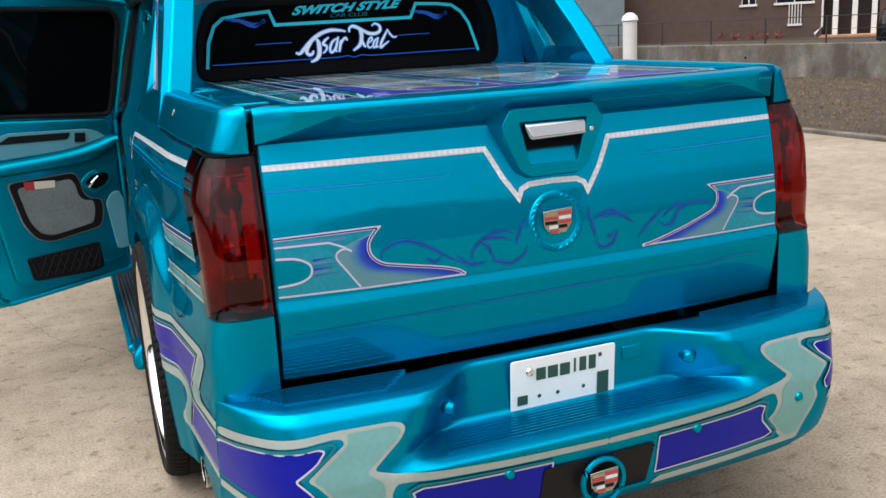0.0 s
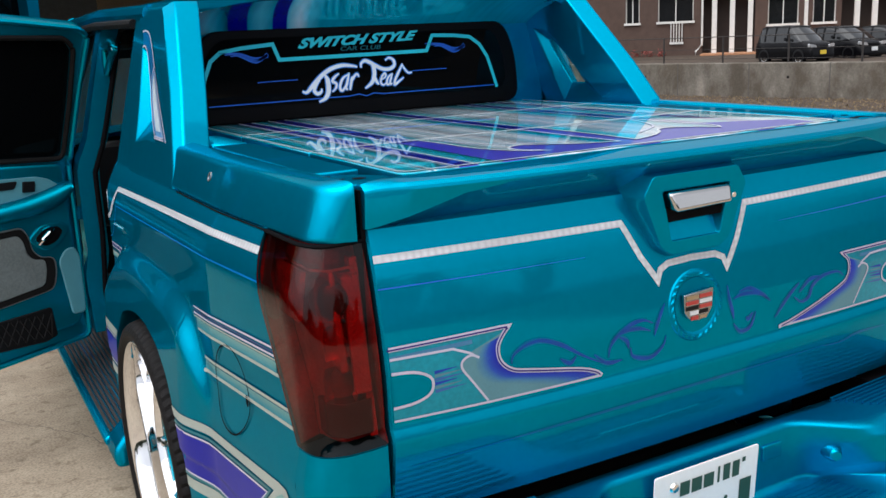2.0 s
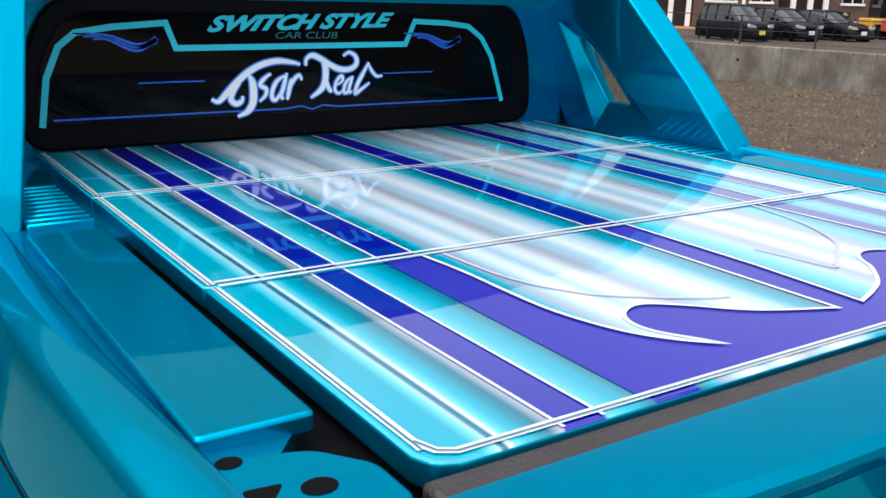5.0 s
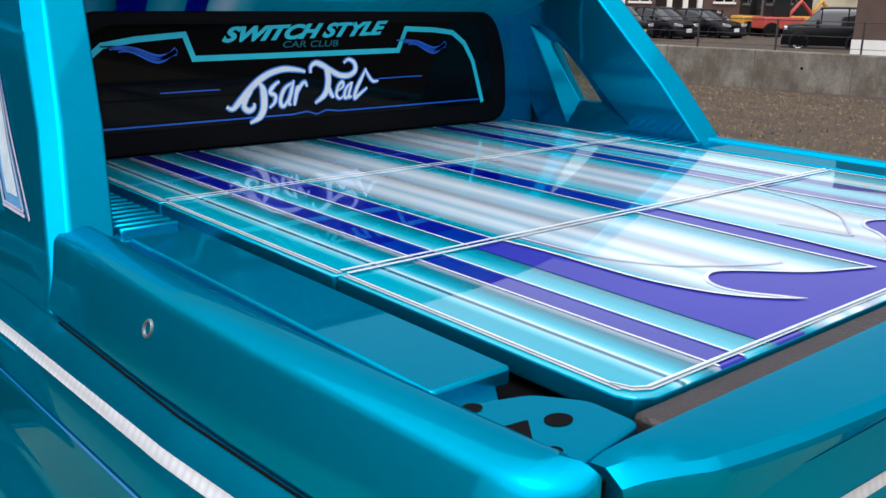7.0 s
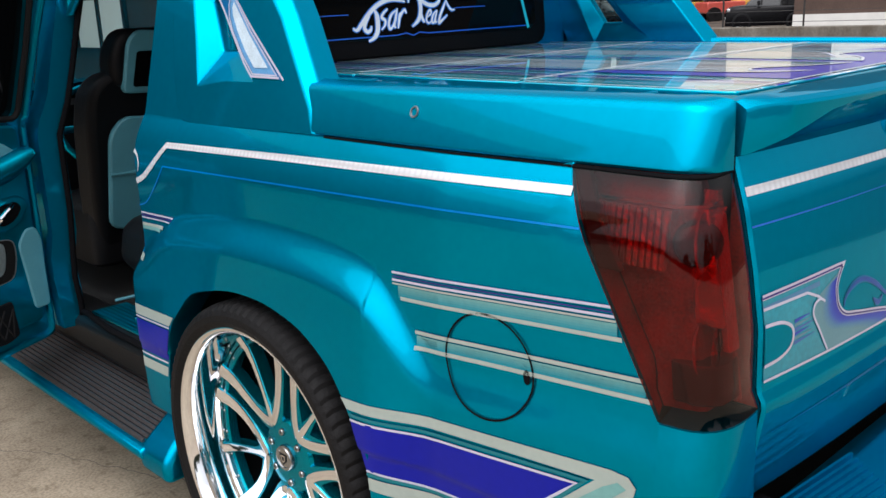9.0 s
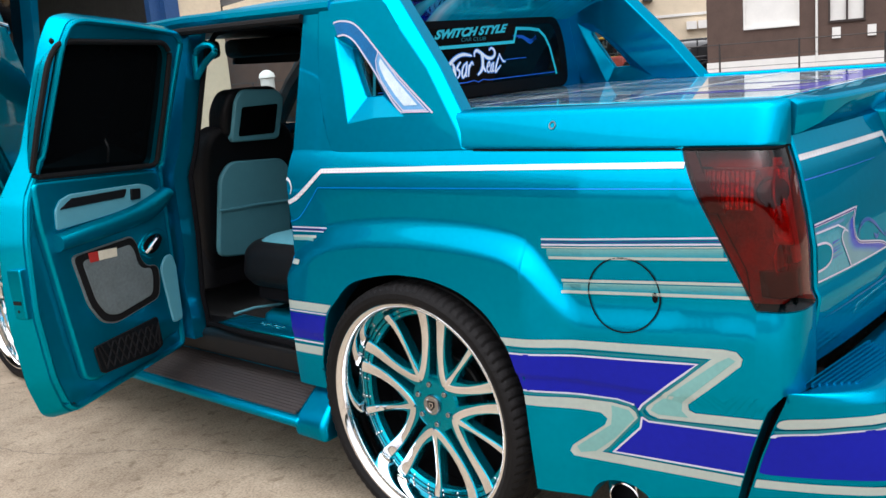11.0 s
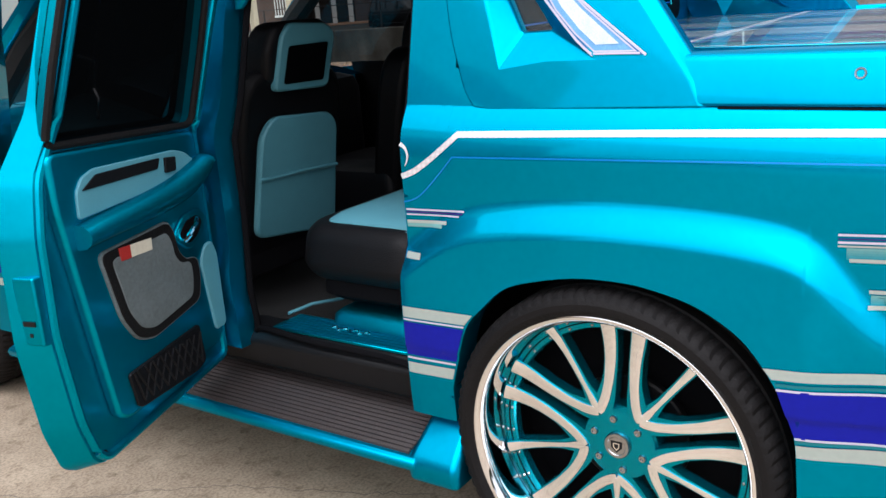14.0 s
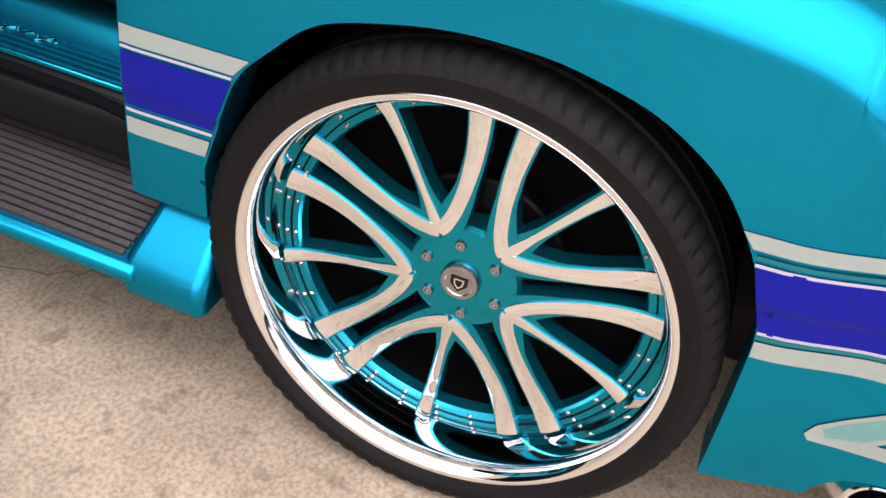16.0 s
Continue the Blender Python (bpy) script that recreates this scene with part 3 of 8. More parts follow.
# running board
bm = bmesh.new()
prism(bm, [(-0.84, 0.30), (-1.06, 0.282), (-1.092, 0.296), (-1.10, 0.318), (-1.09, 0.332), (-0.84, 0.385)], lambda x, z: (x, 1.80, z), lambda x, z: (x, 3.85, z))
board = part("running_board", bm, TEAL, truck, bevel=0.008)
bm = bmesh.new()
box(bm, -1.074, -0.852, 1.835, 3.82, 0.322, 0.334)
pad = part("step_pad", bm, BROWN_RUB, board, "dark ribbed rubber tread")
n = 13
for k in range(n):
    bm = bmesh.new()
    x0, x1 = -0.852 - 0.226 * k / n, -0.852 - 0.226 * (k + 0.62) / n
    za, zb = 0.3835 - 0.0455 * k / n, 0.3835 - 0.0455 * (k + 0.62) / n
    prism(bm, [(x0, za - 0.006), (x1, zb - 0.006), (x1, zb + 0.004), (x0 - 0.002, za + 0.007)], lambda x, z: (x, 1.835, z), lambda x, z: (x, 3.82, z))
    part("rib", bm, BROWN_RUB, pad)
bm = bmesh.new()
prism(bm, rounded([(-0.84, 0.27), (-1.085, 0.255), (-1.09, 0.32), (-1.06, 0.36), (-0.97, 0.45), (-0.84, 0.45)], 0.05, 5), lambda x, z: (x, 1.665 + 0.02 * (z - 0.3), z), lambda x, z: (x, 1.835 - 0.25 * max(0, z - 0.33), z))
part("end_cap", bm, TEAL_STEP, board, bevel=0.028, seg=5)

# ---- sail panels, bed rails, tailgate ----
SAIL = [(1.585, 1.3065), (1.004, 1.317), (1.03, 1.372), (1.18, 1.575), (1.32, 1.735), (1.385, 1.81), (1.42, 1.838), (1.757, 1.845)] + spline([(1.756, 1.80), (1.752, 1.745), (1.739, 1.62), (1.713, 1.50), (1.682, 1.413), (1.657, 1.353), (1.628, 1.314)], 3)
RECESS = [(1.655, 1.705), (1.636, 1.649), (1.593, 1.528), (1.556, 1.417), (1.43, 1.423), (1.305, 1.432), (1.346, 1.467), (1.406, 1.530), (1.453, 1.582), (1.497, 1.626), (1.543, 1.671), (1.576, 1.694), (1.609, 1.706)]
HOLE = [(1.611, 1.663), (1.590, 1.615), (1.555, 1.553), (1.521, 1.492), (1.478, 1.493), (1.437, 1.494), (1.450, 1.508), (1.467, 1.532), (1.485, 1.556), (1.507, 1.582), (1.535, 1.612), (1.562, 1.640), (1.588, 1.661)]


def ring_fill(bm, outer, inner):
    """Fills the flat ring between two loops of vertices."""
    e = []
    for loop in (outer, inner):
        for a, b in zip(loop, loop[1:] + loop[:1]):
            e.append(bm.edges.get((a, b)) or bm.edges.new((a, b)))
    bmesh.ops.triangle_fill(bm, use_beauty=True, use_dissolve=False, edges=e)


def bridge(bm, a, b):
    for i in range(len(a)):
        j = (i + 1) % len(a)
        bm.faces.new((a[i], a[j], b[j], b[i]))


for sign in (-1, 1):
    bm = bmesh.new()
    o = lambda y, z, d: (sign * (half(y, max(z, 1.3151)) + 0.005 - d), y, z)
    thick = 0.105
    so = [bm.verts.new(o(y + (0.032 if 0 < i < 7 else 0), z - (0.018 if 3 < i < 8 else 0), 0)) for i, (y, z) in enumerate(SAIL)]
    sm = [bm.verts.new(o(y, z, 0.026)) for y, z in SAIL]
    si = [bm.verts.new(o(y + (0.02 if 0 < i < 7 else 0.0), z, thick)) for i, (y, z) in enumerate(SAIL)]
    ro = [bm.verts.new(o(y, z, 0)) for y, z in RECESS]
    ho = [bm.verts.new(o(y, z, 0.046)) for y, z in HOLE]
    hi = [bm.verts.new(o(y, z, 0.072)) for y, z in HOLE]
    ri = [bm.verts.new(o(y, z, thick)) for y, z in RECESS]
    ring_fill(bm, so, ro)
    ring_fill(bm, si, ri)
    bridge(bm, ro, ho)
    bridge(bm, ho, hi)
    bridge(bm, hi, ri)
    bridge(bm, so, sm)
    bridge(bm, sm, si)
    sail = part("sail_panel", bm, TEAL, truck, bevel=0.011, seg=4, sharp=25)
    sail.modifiers["bevel"].harden_normals = True
    bm = bmesh.new()
    prism(bm, HOLE, lambda y, z: o(y, z, 0.066), lambda y, z: o(y, z, 0.070))
    part("quarter_glass", bm, GLASS, sail, "small clear triangular pane").visible_shadow = False
    lay = lambda y, z: o(y, z, -0.0015)
    band = spline([(1.668, 1.754), (1.635, 1.757), (1.585, 1.750), (1.548, 1.733), (1.504, 1.700), (1.45, 1.653), (1.336, 1.557), (1.171, 1.433)], 3) + spline([(1.302, 1.434), (1.346, 1.469), (1.406, 1.532), (1.453, 1.584), (1.497, 1.628), (1.543, 1.673), (1.576, 1.696), (1.609, 1.708), (1.641, 1.706)], 3)
    decal("graphic", band, lay, SAIL_B, sail, 0.08, "airbrushed blue flame graphic")
    stripe("pinstripe", band[:22], 0.006, lambda y, z: o(y, z, -0.0024), LILAC_P, sail)
    stripe("pinstripe", band[22:], 0.006, lambda y, z: o(y, z, -0.0024), LILAC_P, sail)
    tri = [(1.432, 1.640), (1.330, 1.546), (1.196, 1.443), (1.298, 1.444), (1.350, 1.486), (1.406, 1.543), (1.432, 1.580), (1.440, 1.612)]
    decal("graphic", tri, lambda y, z: o(y, z, -0.0030), SAIL_W, sail, 0.5, "pale airbrushed water-drop inset")
    heart = [(1.421, 1.618), (1.338, 1.541), (1.238, 1.460), (1.296, 1.459), (1.342, 1.497), (1.392, 1.549), (1.417, 1.583), (1.425, 1.603)]
    decal("graphic", heart, lambda y, z: o(y, z, -0.0045), SAIL_C, sail, 0.5)
    stripe("pinstripe", tri, 0.004, lambda y, z: o(y, z, -0.0060), LILAC_P, sail, closed=True)
    stripe("pinstripe", [(1.184, 1.438), (1.300, 1.439)], 0.005, lambda y, z: o(y, z, -0.0066), LILAC_P, sail)
    # rail cap along the bed
    bm = bmesh.new()
    rows = []
    ycol = [0.083, 0.0834, 0.085, 0.088, 0.092, 0.098, 0.106, 0.116, 0.128, 0.143, 0.16, 0.19, 0.3, 0.5, 0.7, 0.9, 1.02, 1.085]
    for y in ycol:
        k = 1 - math.sqrt(max(0.0, 1 - ((0.143 - y) / 0.06) ** 2)) if y < 0.143 else 0.0
        xo, zt = half(max(y, 0.13), 1.3149) + 0.001 - 0.062 * k, 1.436 - 0.010 * k
        ri = 0.812 if y < 0.2 else 0.72
        prof = [(ri, 1.319), (xo - 0.03, 1.319), (xo - 0.003, 1.3205), (xo, 1.326), (xo - 0.001, 1.332), (xo - 0.029, 1.414 - 0.012 * k), (xo - 0.033, 1.422 - 0.014 * k), (xo - 0.040, 1.428 - 0.015 * k), (xo - 0.075, zt), (xo - 0.088, zt - 0.003), (xo - 0.096, zt - 0.012), (xo - 0.098, zt - 0.022), (ri, zt - 0.026)]
        rows.append([bm.verts.new((sign * max(x, ri), y, z)) for x, z in prof])
    for a, b in zip(rows, rows[1:]):
        for k in range(len(a)):
            j = (k + 1) % len(a)
            bm.faces.new((a[k], b[k], b[j], a[j]))
    bm.faces.new(rows[0])
    bm.faces.new(rows[-1][::-1])
    cap = part("rail_cap", bm, TEAL, truck, sharp=35, bevel=0.003)
    bm = bmesh.new()
    box(bm, min(sign * 0.812, sign * 0.875), max(sign * 0.812, sign * 0.875), 1.60, 1.745, 1.31, 1.445)
    part("pillar_foot", bm, TEAL, truck)
    bm = bmesh.new()
    lathe(bm, [(0.0, -0.002), (0.0075, -0.002), (0.0085, 0.0008), (0.0110, 0.0012), (0.0120, -0.001), (0.0120, -0.012)], 20, lambda r, a, d: (sign * (0.9125 + d - 0.34 * r * math.sin(a)), 0.72 + r * math.cos(a), 1.386 + r * math.sin(a)))
    part("lock", bm, LOCK_G, cap, "small round grey lock")
    # storage lid and hinge corner
    bm = bmesh.new()
    prism(bm, rounded([(0.705, 0.29), (0.815, 0.29), (0.815, 1.0), (0.705, 1.0)], 0.008), lambda x, y: (sign * x, y, 1.405), lambda x, y: (sign * x, y, 1.427))
    part("storage_lid", bm, TEAL, cap, bevel=0.004)
    bm = bmesh.new()
    out = rounded([(0.70, 0.13), (0.815, 0.11), (0.815, 0.262), (0.735, 0.235), (0.70, 0.19)], 0.012)
    prism(bm, out, lambda x, y: (sign * x, y, 1.39), lambda x, y: (sign * x, y, 1.424))
    corner = part("corner_bracket", bm, TEAL, cap, bevel=0.006)
    for hx, hy, hr in ((0.757, 0.179, 0.012), (0.803, 0.245, 0.009), (0.806, 0.141, 0.008)):
        bm = bmesh.new()
        lathe(bm, [(hr, 0.0005), (hr * 0.8, 0.0004), (0.0001, 0.0004)], 14, lambda r, a, d: (sign * (hx + 1.25 * r * math.cos(a)), hy + r * math.sin(a), 1.4245 + d))
        part("screw_hole", bm, DARK, corner)
    bm = bmesh.new()
    prism(bm, rounded([(0.811, 0.200), (0.779, 0.196), (0.811, 0.158)], 0.004, 2), lambda x, y: (sign * x, y, 1.4236), lambda x, y: (sign * x, y, 1.4249))
    part("notch", bm, DARK, corner)
    # ribbed vent beside the cover
    for k in range(10):
        bm = bmesh.new()
        box(bm, sign * 0.70, sign * 0.80, 1.07 + 0.03 * k, 1.085 + 0.03 * k, 1.405, 1.424)
        part("vent_slat", bm, TEAL, cap, bevel=0.003, seg=1)
    bm = bmesh.new()
    box(bm, sign * 0.66, sign * 0.86, 1.0, 1.69, 1.38, 1.408)
    part("bed_shelf", bm, TEAL, truck)
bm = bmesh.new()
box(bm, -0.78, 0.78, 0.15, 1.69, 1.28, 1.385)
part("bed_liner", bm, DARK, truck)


def gate_y(z):
    return lin([(0.72, 0.030), (0.78, 0.018), (0.88, 0.000), (0.918, -0.006), (0.926, -0.002), (0.94, 0.006), (1.05, 0.008), (1.15, 0.022), (1.25, 0.042), (1.335, 0.066)], z)


on_gate = lambda lift: (lambda x, z: (x, gate_y(z) - lift + 0.026 * (abs(x) / 0.8) ** 2.5, z))
bm = bmesh.new()
xs = [-0.79, -0.786, -0.77] + [-0.75 + 0.05 * k for k in range(31)] + [0.77, 0.786, 0.79]
sheet(bm, xs, lambda u: 0.73, lambda u: 1.336, 44, lambda u, v: on_gate(0.0 if abs(u) < 0.7865 else -0.006)(u, v), lambda u, a: [(u, 0.10, 0.735)])
for s in (-1, 1):
    sheet(bm, [0, 1], lambda u: 0.73, lambda u: 1.336, 20, lambda u, v: (s * 0.79, gate_y(v) + 0.033 + 0.06 * u, v))
gate = part("tailgate", bm, TEAL, truck, sharp=40)
# spoiler lip with its undercut
bm = bmesh.new()
rows = []
for x in [-0.795, -0.788, -0.775, -0.75, -0.72, -0.70, -0.66] + [-0.6 + 0.1 * k for k in range(13)] + [0.66, 0.70, 0.72, 0.75, 0.775, 0.788, 0.795]:
    u = min(1.0, max(0.0, (0.785 - abs(x)) / 0.22))
    e = 0.026 * (abs(x) / 0.8) ** 2.5 + (0.006 if abs(x) > 0.78 else 0)
    lip = -0.002 + 0.062 * (abs(x) / 0.8) ** 4 + 0.2 * max(0.0, abs(x) - 0.72) - e
    prof = [(0.13, 1.33), (0.067, 1.336), (0.070 + 0.010 * u, 1.338 + 0.006 * u), (lip + 0.004 + 0.004 * (1 - u), 1.340 + 0.067 * u), (lip, 1.414), (lip + 0.002, 1.420), (lip + 0.012, 1.427), (max(lip + 0.02, 0.085 - e), 1.432), (0.110 - e, 1.430), (0.113 - e, 1.40)]
    drop = 0.006 * (max(0.0, abs(x) - 0.755) / 0.04) ** 2
    rows.append([bm.verts.new((x, y + e, z - (drop if z > 1.40 else 0))) for y, z in prof])
for a, b in zip(rows, rows[1:]):
    for k in range(len(a)):
        j = (k + 1) % len(a)
        bm.faces.new((a[k], b[k], b[j], a[j]))
bm.faces.new(rows[0])
bm.faces.new(rows[-1][::-1])
part("spoiler_lip", bm, TEAL, gate, sharp=24)
bm = bmesh.new()
box(bm, -0.685, 0.685, 0.114, 0.152, 1.395, 1.421)
part("weather_strip", bm, BROWN_RUB, truck, "greyed rubber weather strip", bevel=0.006)
# handle housing
bm = bmesh.new()
hous = rounded([(-0.15, 1.388), (0.15, 1.388), (0.182, 1.338), (0.122, 1.202), (0.085, 1.178), (-0.085, 1.178), (-0.122, 1.202), (-0.182, 1.338)], 0.012, 3)
small = [(x * 0.86, 1.285 + (z - 1.285) * 0.88) for x, z in hous]
va = [bm.verts.new((x, gate_y(z) + 0.02, z)) for x, z in hous]
vb = [bm.verts.new((x, 0.012 + 0.0 * z, z)) for x, z in small]
pocket = rounded([(-0.105, 1.340), (0.105, 1.340), (0.09, 1.29), (0.075, 1.222), (-0.075, 1.222), (-0.09, 1.29)], 0.006, 2)
vc = [bm.verts.new((x, 0.012, z)) for x, z in pocket]
vd = [bm.verts.new((x * 0.93, 0.055 if z > 1.26 else 0.02, z)) for x, z in pocket]
bridge(bm, va, vb)
ring_fill(bm, vb, vc)
bridge(bm, vc, vd)
bm.faces.new(vd)
housing = part("handle_housing", bm, TEAL, gate, bevel=0.004, sharp=25)
bm = bmesh.new()
prism(bm, [(-0.094, 1.336), (0.094, 1.336), (0.090, 1.296), (-0.082, 1.292)], lambda x, z: (x, -0.014 + 0.32 * max(0.0, z - 1.296), z), lambda x, z: (x, 0.03, z))
part("handle", bm, CHROME_D, housing, "chrome pull handle", bevel=0.009, seg=4)
# Near-black plate stands for the shade and dark reflection below the handle.
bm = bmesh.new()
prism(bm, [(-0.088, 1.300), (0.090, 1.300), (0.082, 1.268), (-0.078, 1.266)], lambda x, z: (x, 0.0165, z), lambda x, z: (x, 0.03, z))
part("handle_shade_plate", bm, DARK, housing, "dark plate painting the shade under the handle")
bm = bmesh.new()
lathe(bm, [(0.0001, 0.002), (0.006, 0.002), (0.008, 0.0)], 12, lambda r, a, d: (0.118 + r * math.cos(a), 0.0135 - d, 1.306 + r * math.sin(a)))
part("lock", bm, CHROME_B, housing)
# round badge with a crest
bm = bmesh.new()
lathe(bm, [(0.064, 0.0), (0.068, 0.003), (0.076, 0.004), (0.082, 0.003), (0.085, 0.0)], 40, lambda r, a, d: (r * math.cos(a), gate_y(1.06 + r * math.sin(a)) - d, 1.06 + r * math.sin(a)))
badge = part("badge", bm, TEAL_STEP, gate, "round wreath badge with a striped crest")
for k in range(24):
    a = radians(108 + 324 * k / 23)
    c = Vector((0.075 * math.cos(a), 1.06 + 0.075 * math.sin(a)))
    t = a + (radians(62) if k < 12 else radians(-62)) + (0 if k < 12 else math.pi)
    d, n_ = Vector((math.cos(t), math.sin(t))) * 0.0115, Vector((-math.sin(t), math.cos(t))) * 0.0042
    bm = bmesh.new()
    rim_ = [bm.verts.new((q.x, gate_y(q.y) - 0.003, q.y)) for q in (c - d, c - d * 0.3 + n_, c + d * 0.4 + n_ * 0.8, c + d, c + d * 0.4 - n_ * 0.8, c - d * 0.3 - n_)]
    top = bm.verts.new((c.x, gate_y(c.y) - 0.0075, c.y))
    for i in range(6):
        bm.faces.new((rim_[i], rim_[(i + 1) % 6], top))
    part("wreath_leaf", bm, TEAL_STEP, badge, sharp=20)


def crest(cx, cy, cz, k, parent):
    """A small shield of coloured bars."""
    bm = bmesh.new()
    sh = [(-0.046, 0.030), (0.046, 0.036), (0.043, -0.012), (0.030, -0.030), (0.0, -0.038), (-0.030, -0.030), (-0.043, -0.014)]
    prism(bm, sh, lambda x, z: (cx + x * k, cy - 0.004, cz + z * k), lambda x, z: (cx + x * k, cy + 0.006, cz + z * k))
    part("crest", bm, LUG, parent, bevel=0.002)
    for r in range(5):
        for c in range(2):
            w = 0.040 - 0.004 * r * (r > 2)
            bm = bmesh.new()
            z0 = 0.026 - 0.0125 * r
            x0 = -w if c == 0 else 0.002
            box(bm, cx + x0 * k, cx + (x0 + w - 0.002) * k, cy - 0.0055, cy - 0.003, cz + (z0 - 0.009) * k, cz + z0 * k)
            part("crest_bar", bm, ([GOLD_P, RED_P, BLACK_PL, WHITE_P, RED_P] if c == 0 else [RED_P, WHITE_P, RED_P, BLACK_PL, GOLD_P])[r], parent)


crest(0.0, gate_y(1.06) - 0.006, 1.062, 1.0, badge)

# ---- painted graphics on the tailgate ----
TAPE = material("silver_reflective_tape", (0.80, 0.82, 0.84), 0.3, 0.25, 0.2, 0)
tn, tl = TAPE.node_tree.nodes, TAPE.node_tree.links
cells, shade, place, tint = tn.new("ShaderNodeTexVoronoi"), tn.new("ShaderNodeMapRange"), tn.new("ShaderNodeTexCoord"), tn.new("ShaderNodeVectorMath")
cells.inputs["Scale"].default_value, cells.inputs["Randomness"].default_value = 62, 0.12
shade.inputs["From Max"].default_value, shade.inputs["To Min"].default_value, shade.inputs["To Max"].default_value = 0.7, 1.10, 0.74
tint.operation = "SCALE"
tint.inputs[0].default_value = (0.70, 0.72, 0.75)
tl.new(place.outputs["Object"], cells.inputs["Vector"])
tl.new(cells.outputs["Distance"], shade.inputs[0])
tl.new(shade.outputs[0], tint.inputs["Scale"])
tl.new(tint.outputs[0], tn["Principled BSDF"].inputs["Base Color"])
g1, g2, g3 = on_gate(0.0009), on_gate(0.0015), on_gate(0.0021)
for s in (-1, 1):
    line = [(s * 0.786, 1.279), (s * 0.50, 1.277), (s * 0.192, 1.274), (s * 0.150, 1.195), (s * 0.108, 1.135), (s * 0.098, 1.158), (s * 0.074, 1.169), (0.0, 1.172)]
    stripe("pinstripe", line, 0.015, g1, TAPE, gate, 0.03, label="silver-white stripe")
    stripe("pinstripe", [(s * 0.786, 1.222), (s * 0.5, 1.218), (s * 0.30, 1.216)], (0.003, 0.001), g1, BLUE_P, gate)
FLAME_L = [(-0.782, 1.104), (-0.512, 1.106), (-0.530, 1.088), (-0.543, 1.065), (-0.538, 1.036), (-0.51, 1.012), (-0.46, 1.000), (-0.345, 0.978), (-0.300, 0.964), (-0.281, 0.951), (-0.57, 0.954), (-0.782, 0.958)]
FLAME_R = [(0.782, 1.100), (0.526, 1.101), (0.548, 1.083), (0.553, 1.063), (0.545, 1.040), (0.527, 1.023), (0.47, 1.002), (0.416, 0.985), (0.33, 0.962), (0.279, 0.953), (0.55, 0.952), (0.782, 0.951)]
for s, fl in ((-1, FLAME_L), (1, FLAME_R)):
    decal("graphic", fl, g1, WAVE_P, gate, 0.05, "pale teal airbrushed wave")
    crest_line = spline(fl[1:10], 4)
    belly = [(s * 0.612, 1.066)] + crest_line[2:] + [(s * 0.572, 0.957), (s * 0.605, 1.005), (s * 0.628, 1.038), (s * 0.625, 1.055)]
    decal("graphic", belly, g2, AIRS[13], gate, 0.05, "grey-blue airbrushed belly of the wave")
    for k in range(13):
        o = 0.004 + 0.0038 * k
        edge_ = [(x + s * o * lin([(0.95, 2.4), (1.0, 1.0), (1.1, 1.0)], z), max(0.957, z - 0.30 * o)) for x, z in spline(fl[2:10], 4)]
        stripe("airbrush_fade", edge_, (0.0058, 0.0056, 0.003), on_gate(0.00195 - 0.00003 * k), AIRS[k], gate, 0.02)
    stripe("pinstripe", [(fl[0][0], fl[0][1] - 0.019), (s * 0.60, fl[1][1] - 0.017)], 0.009, g2, AIRS[9], gate)
    for k in range(6):
        stripe("airbrush_fade", [(s * 0.690, 1.042 - 0.008 * k), (s * (0.640 - 0.010 * (k % 3)), 1.045 - 0.008 * k)], (0.007, 0.001), g2, AIRS[(4, 12, 7)[k % 3]], gate)
    inner = [(s * 0.782, 1.084), (s * 0.645, 1.082), (s * 0.61, 1.068), (s * 0.60, 1.062)]
    outline = [fl[0]] + crest_line
    stripe("pinstripe", outline, 0.0095, g3, LILAC_P, gate, 0.02)
    stripe("pinstripe", [(x + s * 0.004, z - 0.001) for x, z in (fl[0], fl[1])], 0.0032, on_gate(0.0027), INDIGO, gate)
    stripe("pinstripe", [(x + s * 0.001, z - 0.0005) for x, z in crest_line[1:-1]], 0.0032, on_gate(0.0027), INDIGO, gate, 0.02)
    stripe("pinstripe", fl[9:], 0.005, g3, LILAC_P, gate)
    stripe("pinstripe", inner, 0.005, g3, LILAC_P, gate)
    pill = spline([(s * 0.782, 1.056), (s * 0.735, 1.052), (s * 0.703, 1.038), (s * 0.694, 1.020), (s * 0.703, 1.0), (s * 0.735, 0.988), (s * 0.782, 0.985)], 4)
    decal("graphic", pill, g3, TEAL, gate, 0.06, "teal rounded inset")
    stripe("pinstripe", pill, 0.006, on_gate(0.0027), LILAC_P, gate)
    hook = spline([(s * 0.588, 1.054), (s * 0.605, 1.062), (s * 0.625, 1.055), (s * 0.628, 1.038), (s * 0.605, 1.005), (s * 0.572, 0.958)], 5)
    stripe("pinstripe", hook, 0.005, on_gate(0.0027), LILAC_P, gate)
